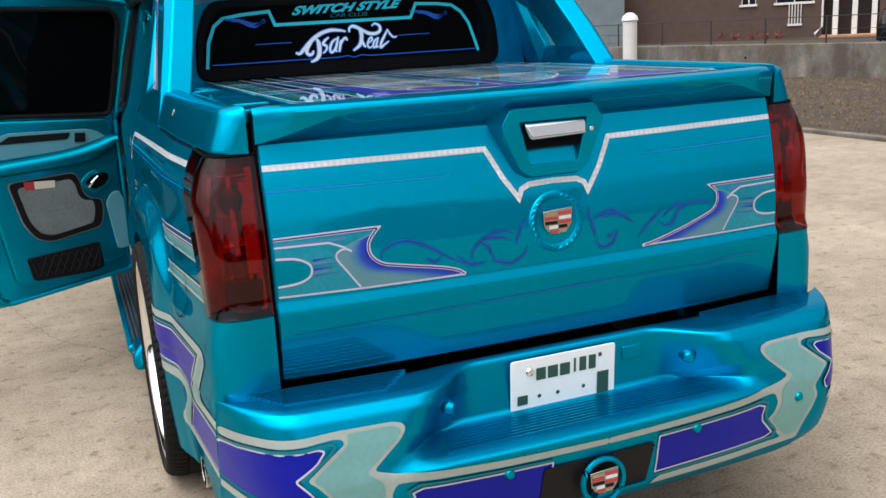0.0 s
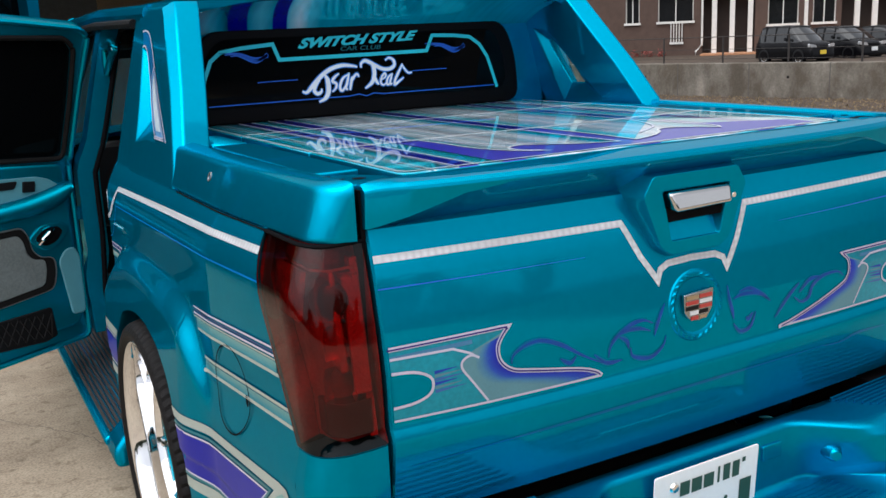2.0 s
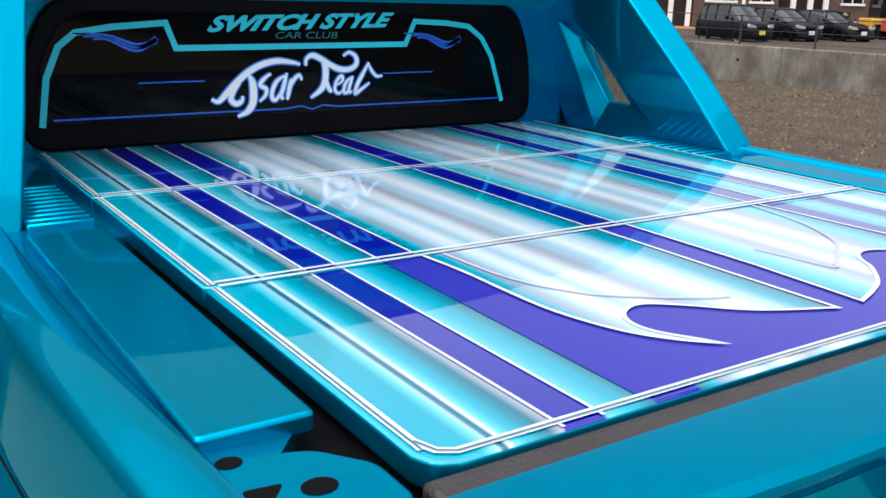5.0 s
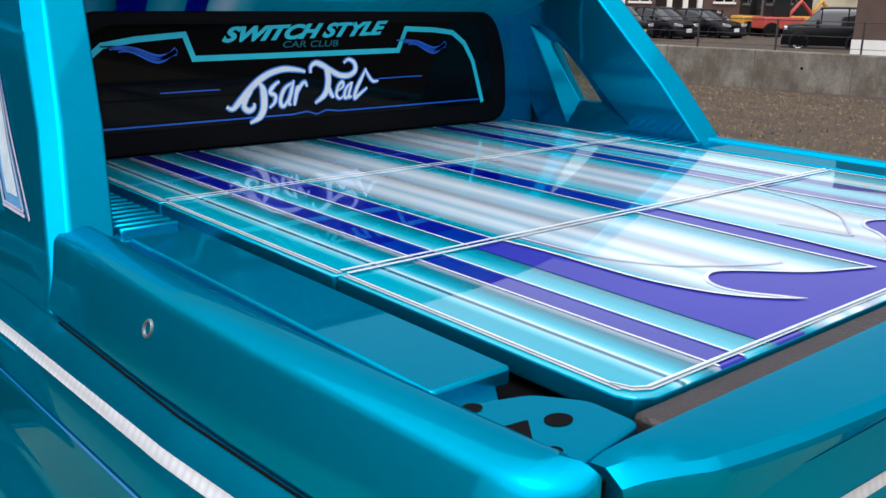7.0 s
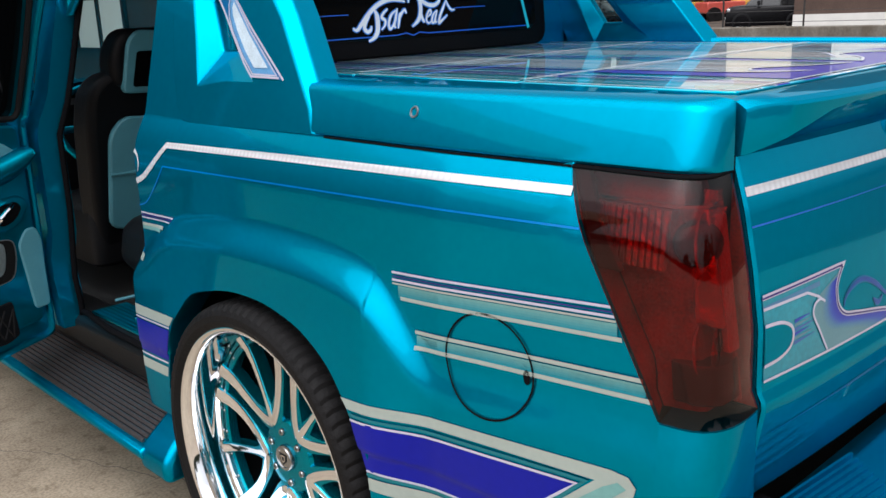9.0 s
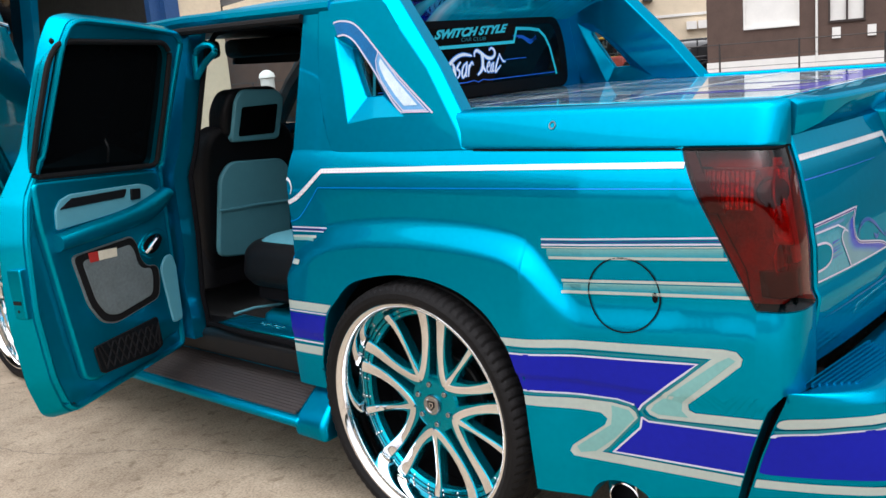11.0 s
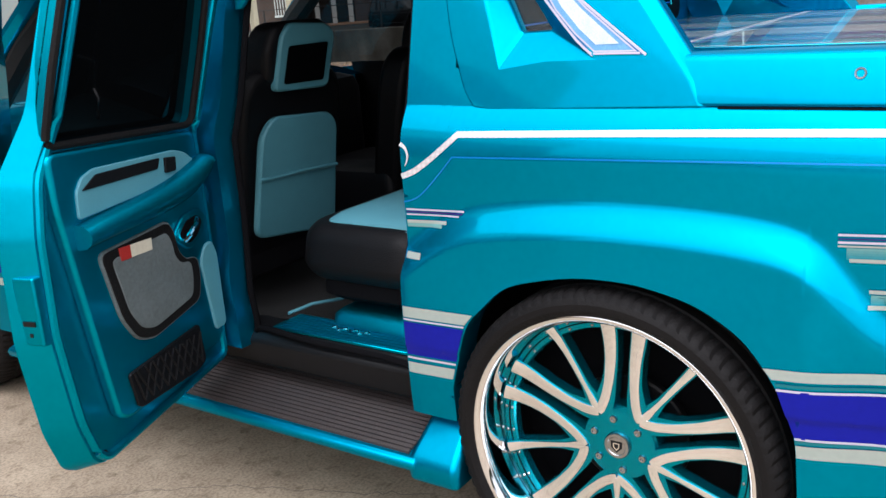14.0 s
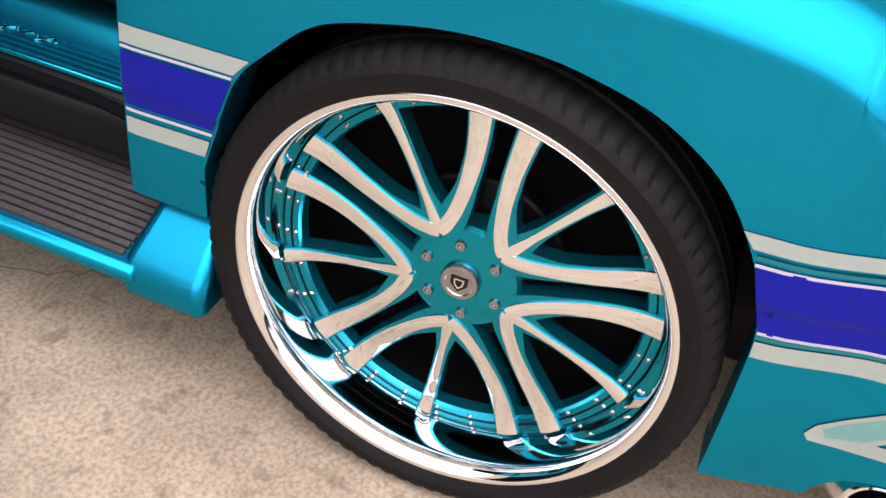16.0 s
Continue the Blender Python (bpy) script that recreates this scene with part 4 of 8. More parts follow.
# faint blue scrollwork round the badge
SCROLLS = [[(-0.512, 1.024), (-0.506, 1.043), (-0.475, 1.058), (-0.434, 1.06), (-0.384, 1.04), (-0.332, 1.007), (-0.278, 0.978)], [(-0.391, 1.011), (-0.365, 0.996), (-0.348, 1.009)], [(-0.261, 0.986), (-0.255, 1.011), (-0.231, 1.034), (-0.197, 1.05), (-0.162, 1.054), (-0.132, 1.042)],
           [(-0.198, 0.997), (-0.193, 0.977), (-0.163, 0.965), (-0.134, 0.964), (-0.103, 0.983), (-0.094, 1.006)], [(-0.232, 1.029), (-0.209, 1.015), (-0.204, 0.996)], [(-0.129, 1.011), (-0.114, 1.05), (-0.094, 1.081)], [(-0.3, 1.002), (-0.267, 0.976), (-0.222, 0.974)], [(-0.254, 1.021), (-0.22, 1.038), (-0.174, 1.037), (-0.139, 1.025)]]
SCROLLS += [[(0.104, 1.09), (0.107, 1.055), (0.117, 1.025), (0.122, 1.002)], [(0.12, 1.053), (0.152, 1.06), (0.204, 1.053), (0.242, 1.031)], [(0.121, 0.991), (0.145, 0.968), (0.179, 0.974), (0.197, 1.009)], [(0.14, 1.067), (0.179, 1.069), (0.223, 1.045), (0.248, 1.025)], [(0.264, 0.979), (0.309, 1.022), (0.353, 1.054)],
            [(0.336, 1.019), (0.363, 1.002), (0.391, 1.011), (0.405, 1.038), (0.446, 1.056), (0.502, 1.057), (0.527, 1.042)], [(0.352, 1.028), (0.391, 1.054), (0.432, 1.057)], [(0.188, 1.008), (0.171, 0.994), (0.164, 1.002)]]
for k, sc in enumerate(SCROLLS):
    stripe("scroll", spline(sc, 6), (0.004, 0.014, 0.012, 0.003), g1, SCROLL_S, gate, 0.02)
    stripe("scroll", spline(sc, 6), (0.001, 0.008, 0.007, 0.001) if k % 2 else (0.001, 0.005, 0.009, 0.001), g2, SCROLL_P, gate, 0.02)
for sc in ([(-0.75, 0.855), (-0.4, 0.862), (0.1, 0.868), (0.45, 0.868)], [(0.44, 0.868), (0.52, 0.862), (0.60, 0.874), (0.72, 0.868)]):
    stripe("scroll", spline(sc, 6), (0.002, 0.007, 0.008, 0.002), g1, SCROLL_S, gate)

# ---- painted graphics on the sides ----
ZIG_A = [(0.866, 0.767), (0.48, 0.790), (0.20, 0.809), (0.165, 0.806), (0.150, 0.790), (0.155, 0.770), (0.225, 0.706), (0.300, 0.640), (0.298, 0.625), (0.28, 0.619), (0.07, 0.634),
         (0.07, 0.609), (0.385, 0.585), (0.410, 0.592), (0.422, 0.606), (0.415, 0.622), (0.32, 0.70), (0.231, 0.779), (0.48, 0.766), (0.846, 0.744)]
MINT_A = [(0.215, 0.772), (0.185, 0.790), (0.168, 0.782), (0.25, 0.706), (0.315, 0.645), (0.318, 0.62), (0.30, 0.603), (0.385, 0.597), (0.407, 0.606), (0.395, 0.625)]
PUR_A = [(0.836, 0.722), (0.48, 0.744), (0.268, 0.759), (0.35, 0.69), (0.431, 0.618), (0.443, 0.600), (0.455, 0.613), (0.506, 0.621), (0.796, 0.611)]
PUR_B = [(0.434, 0.580), (0.415, 0.571), (0.07, 0.589), (0.07, 0.472), (0.528, 0.456), (0.44, 0.548)]
ZIG_B = [(0.794, 0.595), (0.525, 0.609), (0.470, 0.604), (0.446, 0.588), (0.446, 0.566), (0.50, 0.505), (0.566, 0.447), (0.07, 0.461), (0.07, 0.436), (0.629, 0.416), (0.657, 0.418), (0.667, 0.432), (0.657, 0.453), (0.55, 0.535), (0.540, 0.556), (0.560, 0.571), (0.792, 0.565)]
MINT_B = [(0.525, 0.600), (0.472, 0.594), (0.456, 0.572), (0.52, 0.50), (0.585, 0.446), (0.635, 0.432), (0.645, 0.450), (0.53, 0.54), (0.525, 0.57)]
for sign in (-1, 1):
    rear_edge = lambda z: lin([(0.285, 0.207), (0.396, 0.178), (0.534, 0.137), (0.655, 0.095), (0.700, 0.057), (0.72, -1.0)], z)
    trimmed = lambda to: (lambda y, z: to(max(y, rear_edge(z)), z))
    d1, d2, d3 = trimmed(on_side(sign, 0.0022)), trimmed(on_side(sign, 0.0029)), trimmed(on_side(sign, 0.0036))
    stripe("pinstripe", spline([(1.84, 1.131), (1.80, 1.146), (1.765, 1.167), (1.73, 1.191), (1.69, 1.222), (1.658, 1.248)], 5) + [(1.126, 1.263), (0.645, 1.274), (0.308, 1.279)], 0.0155, d1, TAPE, truck, label="silver-white stripe")
    stripe("panel_gap", [(0.326, 1.3165), (0.6, 1.3165), (1.0, 1.3165)], 0.004, on_side(sign, 0.0022), DARK, truck)
    stripe("pinstripe", spline([(1.84, 1.22), (1.822, 1.208), (1.815, 1.185), (1.826, 1.16)], 5), (0.012, 0.002), d1, WHITE_P, truck)
    stripe("pinstripe", spline([(1.84, 1.06), (1.79, 1.077), (1.73, 1.13), (1.672, 1.190)], 5) + [(0.65, 1.214), (0.278, 1.221)], 0.0042, d1, BLUE_LINE, truck)
    up = lambda y: 0.060 * (0.775 - y) - 0.006
    for z, w, mat in ((1.069, 0.005, LILAC_P), (1.0605, 0.0026, INDIGO), (1.053, 0.005, LILAC_P), (1.045, 0.004, PALE_P), (1.015, 0.008, PALE_P)):
        a = 0.735 if z > 1.03 else 0.712
        stripe("pinstripe", [(a, z + up(a)), (0.5, z + up(0.5)), (0.212 - (1.07 - z) * 0.4, z + up(0.2))], w, d3, mat, truck, 0.012)
    for k, mat in enumerate(MINTS):
        for z, a, b in ((1.0385 - 0.0050 * k, 0.718, 0.200), (0.9395 - 0.0042 * k, 0.668, 0.145)):
            stripe("fade", [(a, z + up(a)), (b, z + up(b))], 0.0056, d2, mat, truck, 0.012)
    for z, w, mat, b in ((0.951, 0.008, PALE_P, 0.150), (0.918, 0.009, PALE_P, 0.132)):
        stripe("pinstripe", [(0.672, z + up(0.70)), (0.5, z + up(0.52)), (b, z + up(0.18))], w, d3, mat, truck, 0.012)
    for z, w, mat, b in ((1.040, 0.005, LILAC_P, 1.645), (1.033, 0.004, INDIGO, 1.65), (1.026, 0.004, LILAC_P, 1.66), (1.006, 0.009, PALE_P, 1.70), (0.996, 0.01, MINT_P, 1.715), (0.915, 0.016, PALE_P, 1.772)):
        stripe("pinstripe", [(1.834, z), (b, z + 0.006)], w, d1, mat, truck, 0.015)
    for z0, z1, mat, nm in ((0.745, 0.776, PALE_P, "pinstripe"), (0.632, 0.731, PURPLE_P, "graphic"), (0.736, 0.741, LILAC_P, "pinstripe"), (0.620, 0.626, LILAC_P, "pinstripe"), (0.577, 0.609, PALE_P, "pinstripe")):
        lip = lambda z: lin([(0.555, 1.694), (0.655, 1.664), (0.745, 1.634), (0.805, 1.582)], z)
        decal(nm, [(1.836, z0), (1.836, z1), (lip(z1), z1 + 0.004), (lip((z0 + z1) / 2), (z0 + z1) / 2 + 0.004), (lip(z0), z0 + 0.004)], d1, mat, truck, 0.015)
    decal("graphic", ZIG_A, d1, PALE_P, truck, 0.015, "pale grey-green zigzag band")
    decal("graphic", ZIG_B, d1, PALE_P, truck, 0.015, "pale grey-green zigzag band")
    decal("graphic", MINT_A, d2, MINT_P, truck, 0.015)
    decal("graphic", MINT_B, d2, MINT_P, truck, 0.015)
    decal("graphic", PUR_A, d1, PURPLE_P, truck, 0.007, "violet-blue painted panel")
    decal("graphic", PUR_B, d1, PURPLE_P, truck, 0.010, "violet-blue painted panel")
    for line in (PUR_A[:6], PUR_A[6:], PUR_B[:3], PUR_B[3:] + PUR_B[:1]):
        stripe("pinstripe", line, 0.0055, d2, LILAC_P, truck)
    stripe("pinstripe", [(0.838, 0.734), (0.48, 0.756), (0.25, 0.771), (0.32, 0.705), (0.424, 0.615), (0.434, 0.600), (0.424, 0.586), (0.40, 0.578), (0.07, 0.600)], 0.007, d3, DKTEAL_P, truck)
    stripe("pinstripe", [(0.795, 0.604), (0.506, 0.616), (0.466, 0.610), (0.450, 0.598), (0.442, 0.575), (0.50, 0.51), (0.55, 0.453)], 0.007, d3, DKTEAL_P, truck)
    ring = [(0.479 + 0.106 * math.cos(a), 0.925 + 0.103 * math.sin(a)) for a in [2 * math.pi * k / 48 for k in range(48)]]
    stripe("fuel_door_gap", ring, 0.0045, d3, DARK, truck, closed=True)
    decal("finger_notch", [(0.388 + 0.008 * math.cos(a), 0.925 + 0.015 * math.sin(a)) for a in [2 * math.pi * k / 12 for k in range(12)]], d3, DARK, truck)
    # exhaust tip
    bm = bmesh.new()
    lathe(bm, [(0.045, 0.0), (0.047, -0.002), (0.050, 0.0), (0.051, 0.006), (0.051, 0.22), (0.044, 0.22)], 32, lambda r, a, d: (sign * (0.968 - d * 0.8), 0.510 + r * math.cos(a) + 0.5 * d, 0.306 + r * math.sin(a)), True)
    tip = part("exhaust_tip", bm, CHROME, truck, "polished round exhaust tip")
    bm = bmesh.new()
    lathe(bm, [(0.0452, 0.004), (0.0452, 0.10), (0.0001, 0.10)], 24, lambda r, a, d: (sign * (0.968 - d * 0.8), 0.510 + r * math.cos(a) + 0.5 * d, 0.306 + r * math.sin(a)))
    part("bore", bm, DARK, tip)

# ---- tail lamps ----


RED_REF = material("red_reflector", (0.70, 0.05, 0.035), 0.14, 0.85, 0.2, 0.45, 22, 0.8, 60)
RED_DK = material("dark_red_reflector", (0.26, 0.014, 0.010), 0.28, 0.4, 0.2, 0.6, 16, 1.0, 16)
RED_MID = material("red_reflex_panel", (0.50, 0.022, 0.016), 0.30, 0.35, 0.3, 0.3, 30, 0.6, 140)
SMOKE = material("smoked_lamp_plastic", (0.030, 0.016, 0.014), 0.2, 0.0, 0.6, 0.2, 12)


def lamp_path(z, inset=0.0):
    ye = 0.119 + (z - 0.911) / 0.412 * 0.207
    yr = gate_y(z) + 0.029 + inset
    hw = 0.942 + 0.036 * ye / 0.6 - (0.049 * ((z - 1.18) / 0.135) ** 2 if z > 1.18 else 0) + 0.004 - inset
    x1 = hw - 0.004
    pts = [(0.800, yr + 0.004), (0.83, yr), (0.862, yr - 0.001)]
    for k in range(1, 6):
        t = k / 6
        a, b, c = Vector((0.862, yr - 0.001)), Vector((x1 - 0.01, yr - 0.002)), Vector((x1, yr + 0.06))
        p = a * (1 - t) ** 2 + b * 2 * t * (1 - t) + c * t * t
        pts.append((p.x, p.y))
    pts.append((x1, yr + 0.06))
    for k in range(1, 7):
        t = k / 6
        y = yr + 0.06 + (max(ye, yr + 0.065) - yr - 0.06) * t
        pts.append((x1 + (hw - x1) * t, y))
    return pts


for sign in (-1, 1):
    lamp = empty("tail_lamp", parent=truck)
    lamp["label"] = "smoked red tail lamp"
    for inset, nm, mat in ((0.0, "lens", LENS), (0.060, "reflector", RED_DK)):
        bm = bmesh.new()
        rows = []
        for k in range(15):
            z = 0.917 + 0.401 * k / 14
            rows.append([bm.verts.new((sign * x, y, z)) for x, y in lamp_path(z, inset)])
        for a, b in zip(rows, rows[1:]):
            for i in range(len(a) - 1):
                bm.faces.new((a[i], a[i + 1], b[i + 1], b[i]))
        if nm == "lens":
            ob = part(nm, bm, mat, lamp, sharp=60)
            ob.visible_shadow = False
        else:
            part(nm, bm, mat, lamp, sharp=60)
    bm = bmesh.new()
    for end in (0, -1):
        rim = []
        for k in range(15):
            z = 0.917 + 0.401 * k / 14
            p, q = lamp_path(z, 0.0)[end], lamp_path(z, 0.060)[end]
            rim.append((bm.verts.new((sign * (p[0] - 0.002), p[1] + 0.002, z)), bm.verts.new((sign * q[0], q[1] + 0.003, z))))
        for a, b in zip(rim, rim[1:]):
            bm.faces.new((a[0], a[1], b[1], b[0]))
    part("side_wall", bm, RED_DK, lamp)
    # bright ribbed bowls
    for zc, r in ((1.215, 0.052), (1.125, 0.040), (1.035, 0.046)):
        bm = bmesh.new()
        rows = []
        for i in range(13):
            a = -1.2 + 2.4 * i / 12
            row = []
            for j in range(9):
                b = -1.1 + 2.2 * j / 8
                rr = r * (1.0 + (0.10 if i % 2 else 0.0))
                row.append(bm.verts.new((sign * (0.865 + rr * math.sin(a) * 0.8), 0.078 + 0.032 * math.cos(a) * math.cos(b), zc + r * math.sin(b))))
            rows.append(row)
        for p, q in zip(rows, rows[1:]):
            for j in range(8):
                bm.faces.new((p[j], p[j + 1], q[j + 1], q[j]))
        part("bulb_bowl", bm, RED_REF, lamp, sharp=20)
    for k in range(14):
        bm = bmesh.new()
        y = 0.135 + 0.0125 * k
        prism(bm, [(y, 1.165), (y + 0.008, 1.167), (y + 0.010, 1.262), (y + 0.002, 1.262)], lambda y, z: (sign * (lamp_path(z, 0.038)[-1][0] - 0.006), y, z), lambda y, z: (sign * (lamp_path(z, 0.030)[-1][0] - 0.004), y, z))
        part("rib", bm, RED_REF, lamp)
    bm = bmesh.new()
    prism(bm, rounded([(0.812, 1.02), (0.846, 1.02), (0.846, 1.250), (0.812, 1.250)], 0.006), lambda x, z: (sign * x, gate_y(z) + 0.050, z), lambda x, z: (sign * x, gate_y(z) + 0.062, z))
    part("reflex_panel", bm, RED_MID, lamp, "bright red reflex panel", bevel=0.003)
    bm = bmesh.new()
    lathe(bm, [(0.0001, 0.010), (0.020, 0.009), (0.034, 0.004), (0.040, -0.006), (0.040, -0.02)], 24, lambda r, a, d: (sign * (0.880 + 0.70 * d + 0.70 * r * math.cos(a)), 0.098 - 0.70 * d + 0.70 * r * math.cos(a), 1.205 + r * math.sin(a)))
    part("bulb_lens", bm, SMOKE, lamp, "dark round bulb lens", sharp=40)
    bm = bmesh.new()
    prism(bm, [(0.325 - 0.10 * (1.318 - z), z) for z in (1.318, 1.24, 1.16)] + [(0.295 - 0.62 * (1.318 - z), z) for z in (1.16, 1.24, 1.318)], lambda y, z: (sign * (lamp_path(z, 0.012)[-1][0] - 0.006), y, z), lambda y, z: (sign * (lamp_path(z, 0.004)[-1][0] - 0.003), y, z))
    part("edge_mask", bm, SMOKE, lamp)
    bm = bmesh.new()
    prism(bm, [(0.808, 0.93), (0.824, 0.93), (0.824, 1.285), (0.808, 1.285)], lambda x, z: (sign * x, gate_y(z) + 0.052, z), lambda x, z: (sign * x, gate_y(z) + 0.075, z))
    part("light_bar", bm, RED_REF, lamp, "bright red light bar")
    bm = bmesh.new()
    prism(bm, [(0.815, 0.085), (0.872, 0.082), (0.898, 0.115), (0.898, 0.30), (0.815, 0.30)], lambda x, y: (sign * x, y + 0.012, 1.264), lambda x, y: (sign * x, y + 0.012, 1.270))
    part("inner_shelf", bm, CHROME_B, lamp)
    bm = bmesh.new()
    prism(bm, [(0.858, 1.07), (0.862, 1.264), (0.872, 1.264), (0.874, 1.07)], lambda x, z: (sign * x, gate_y(z) + 0.046, z), lambda x, z: (sign * x, gate_y(z) + 0.10, z))
    part("divider", bm, RED_REF, lamp, bevel=0.003)
    bm = bmesh.new()
    prism(bm, rounded([(0.812, 0.0), (0.875, 0.0), (0.900, 0.03), (0.900, 0.08), (0.812, 0.05)], 0.01, 3), lambda x, y: (sign * x, 0.052 + y, 0.937), lambda x, y: (sign * x, 0.058 + y, 1.006))
    part("reverse_lamp", bm, SMOKE, lamp, "dark smoked reversing lamp", bevel=0.004)
    # rounded panel edge and dark seams beside the lamp
    bm = bmesh.new()
    tube(bm, [(sign * (half(y, lamp_edge(y)) - 0.0018), y, lamp_edge(y)) for y in [0.123 + 0.0203 * k for k in range(11)]], 0.0028, 8)
    part("panel_edge", bm, TEAL, truck)
    bm = bmesh.new()
    tube(bm, [(sign * (x - 0.001), y - 0.001, 1.3165) for x, y in lamp_path(1.3165)], 0.0045, 6)
    part("lamp_gasket", bm, DARK, lamp)
    bm = bmesh.new()
    box(bm, sign * 0.7905, sign * 0.7995, 0.092, 0.14, 0.73, 1.415)
    part("gate_gap", bm, DARK, truck)
    bm = bmesh.new()
    rows = []
    for z in (0.70, 0.75, 0.80, 0.85, 0.90, 0.913):
        pth = lamp_path(max(z, 0.913))
        g = (half(0.119, z) + 0.0004 - 0.80) / (pth[-1][0] - 0.80)
        rows.append([bm.verts.new((sign * (0.80 + (x - 0.80) * (1 + (g - 1) * min(1, (x - 0.80) / 0.14))), y, z)) for x, y in pth])
    for a, b in zip(rows, rows[1:]):
        for i in range(len(a) - 1):
            bm.faces.new((a[i], a[i + 1], b[i + 1], b[i]))
    part("corner_panel", bm, TEAL, truck)
    bm = bmesh.new()
    pth = lamp_path(0.914)
    v = [bm.verts.new((sign * x, y, 0.9135)) for x, y in pth] + [bm.verts.new((sign * 0.80, 0.16, 0.9135))]
    bm.faces.new(v)
    part("lamp_shelf", bm, TEAL, truck)

# ---- rear bumper ----


def bumper_profile(x):
    a = abs(x + 0.02) if abs(x) < 0.6 else abs(x)
    plain = [(0.05, 0.690), (0.0, 0.712), (-0.125, 0.716), (-0.158, 0.710), (-0.180, 0.688), (-0.198, 0.62), (-0.206, 0.575), (-0.212, 0.552), (-0.216, 0.53), (-0.214, 0.46), (-0.206, 0.40), (-0.19, 0.33), (-0.165, 0.29), (-0.05, 0.275)]
    stepd = [(0.05, 0.690), (0.0, 0.716), (-0.022, 0.718), (-0.034, 0.710), (-0.038, 0.640), (-0.044, 0.566), (-0.058, 0.556), (-0.205, 0.553), (-0.240, 0.542), (-0.222, 0.46), (-0.212, 0.40), (-0.195, 0.33), (-0.165, 0.29), (-0.05, 0.275)]
    dy = 0.03 * min(1, abs(x) / 0.76) ** 2
    turn = min(1, ((abs(x) - 0.76) / 0.204) ** 2.6) if abs(x) > 0.76 else 0.0
    up = 0.10 * ((abs(x) - 0.62) / 0.315) ** 2 if abs(x) > 0.62 else 0
    out = []
    for k, ((py, pz), (sy, sz)) in enumerate(zip(plain, stepd)):
        r = 1 - ease((a - lin([(0, 0.27), (3, 0.27), (4, 0.29), (5, 0.33), (6, 0.37), (7, 0.405), (8, 0.43), (13, 0.43)], k)) / 0.19)
        y, z = py + (sy - py) * r, pz + (sz - pz) * r
        q = min(1, max(0, -y / 0.16))
        z += up * max(0, (0.45 - z) / 0.17)
        y = min(0.06, y + dy * q) - 0.012
        if k > 0:
            y += max(0, lin([(0.275, 0.175), (0.396, 0.148), (0.534, 0.107), (0.655, 0.062), (0.700, 0.040)], z) - y) * turn
        out.append((y, z))
    return out


def softened(line, d):
    """An open line with every bend rounded off over a length d."""
    out = [line[0]]
    for a, b, c in zip(line, line[1:], line[2:]):
        a, b, c = Vector(a), Vector(b), Vector(c)
        p = b + (a - b) * min(0.4, d / max(1e-6, (a - b).length))
        q = b + (c - b) * min(0.4, d / max(1e-6, (c - b).length))
        out += [tuple(p), tuple((p + b * 2 + q) / 4), tuple(q)]
    return out + [line[-1]]


def bump_y(x, z):
    c = bumper_profile(x)
    p = sorted([(q[1], q[0]) for q in (c[3:9] if z > c[8][1] else c[8:13])])
    return lin(p, z)


on_bump = lambda lift: (lambda x, z: (x * (1 + lift / 0.93), bump_y(x, z) - lift, z))
bx = [-0.966, -0.963, -0.957, -0.948, -0.935, -0.917, -0.895, -0.87, -0.84, -0.80, -0.76, -0.70] + [-0.65 + 0.0125 * k for k in range(35)] + [-0.2, -0.1]
bx = bx + [0.0] + [-x for x in reversed(bx)]
bm = bmesh.new()
rows = [[bm.verts.new((x, y, z)) for y, z in softened(bumper_profile(x), 0.007)] for x in bx]
for a, b in zip(rows, rows[1:]):
    for k in range(len(a) - 1):
        bm.faces.new((a[k], b[k], b[k + 1], a[k + 1]))
bumper = part("rear_bumper", bm, TEAL_STEP, truck, sharp=70)
for s in (-1, 1):
    bm = bmesh.new()
    for k in range(8):
        y = -0.028 - 0.0145 * k
        x1 = 0.89 - 0.010 * k
        prism(bm, [(s * (0.475 + 0.012 * k), y), (s * x1, y + 0.03), (s * x1, y + 0.036), (s * (0.475 + 0.012 * k), y + 0.006)], lambda x, y: (x, y + 0.02, 0.709), lambda x, y: (x, y + 0.02, 0.7200))
    part("step_ribs", bm, TEAL_STEP, bumper)
bm = bmesh.new()
for k in range(8):
    y = -0.085 - 0.0155 * k
    box(bm, -0.40 - 0.006 * k, 0.36 + 0.006 * k, y - 0.007, y, 0.550, 0.5580)
part("step_ribs", bm, TEAL_STEP, bumper)
b1, b2, b3 = on_bump(0.0014), on_bump(0.0026), on_bump(0.004)
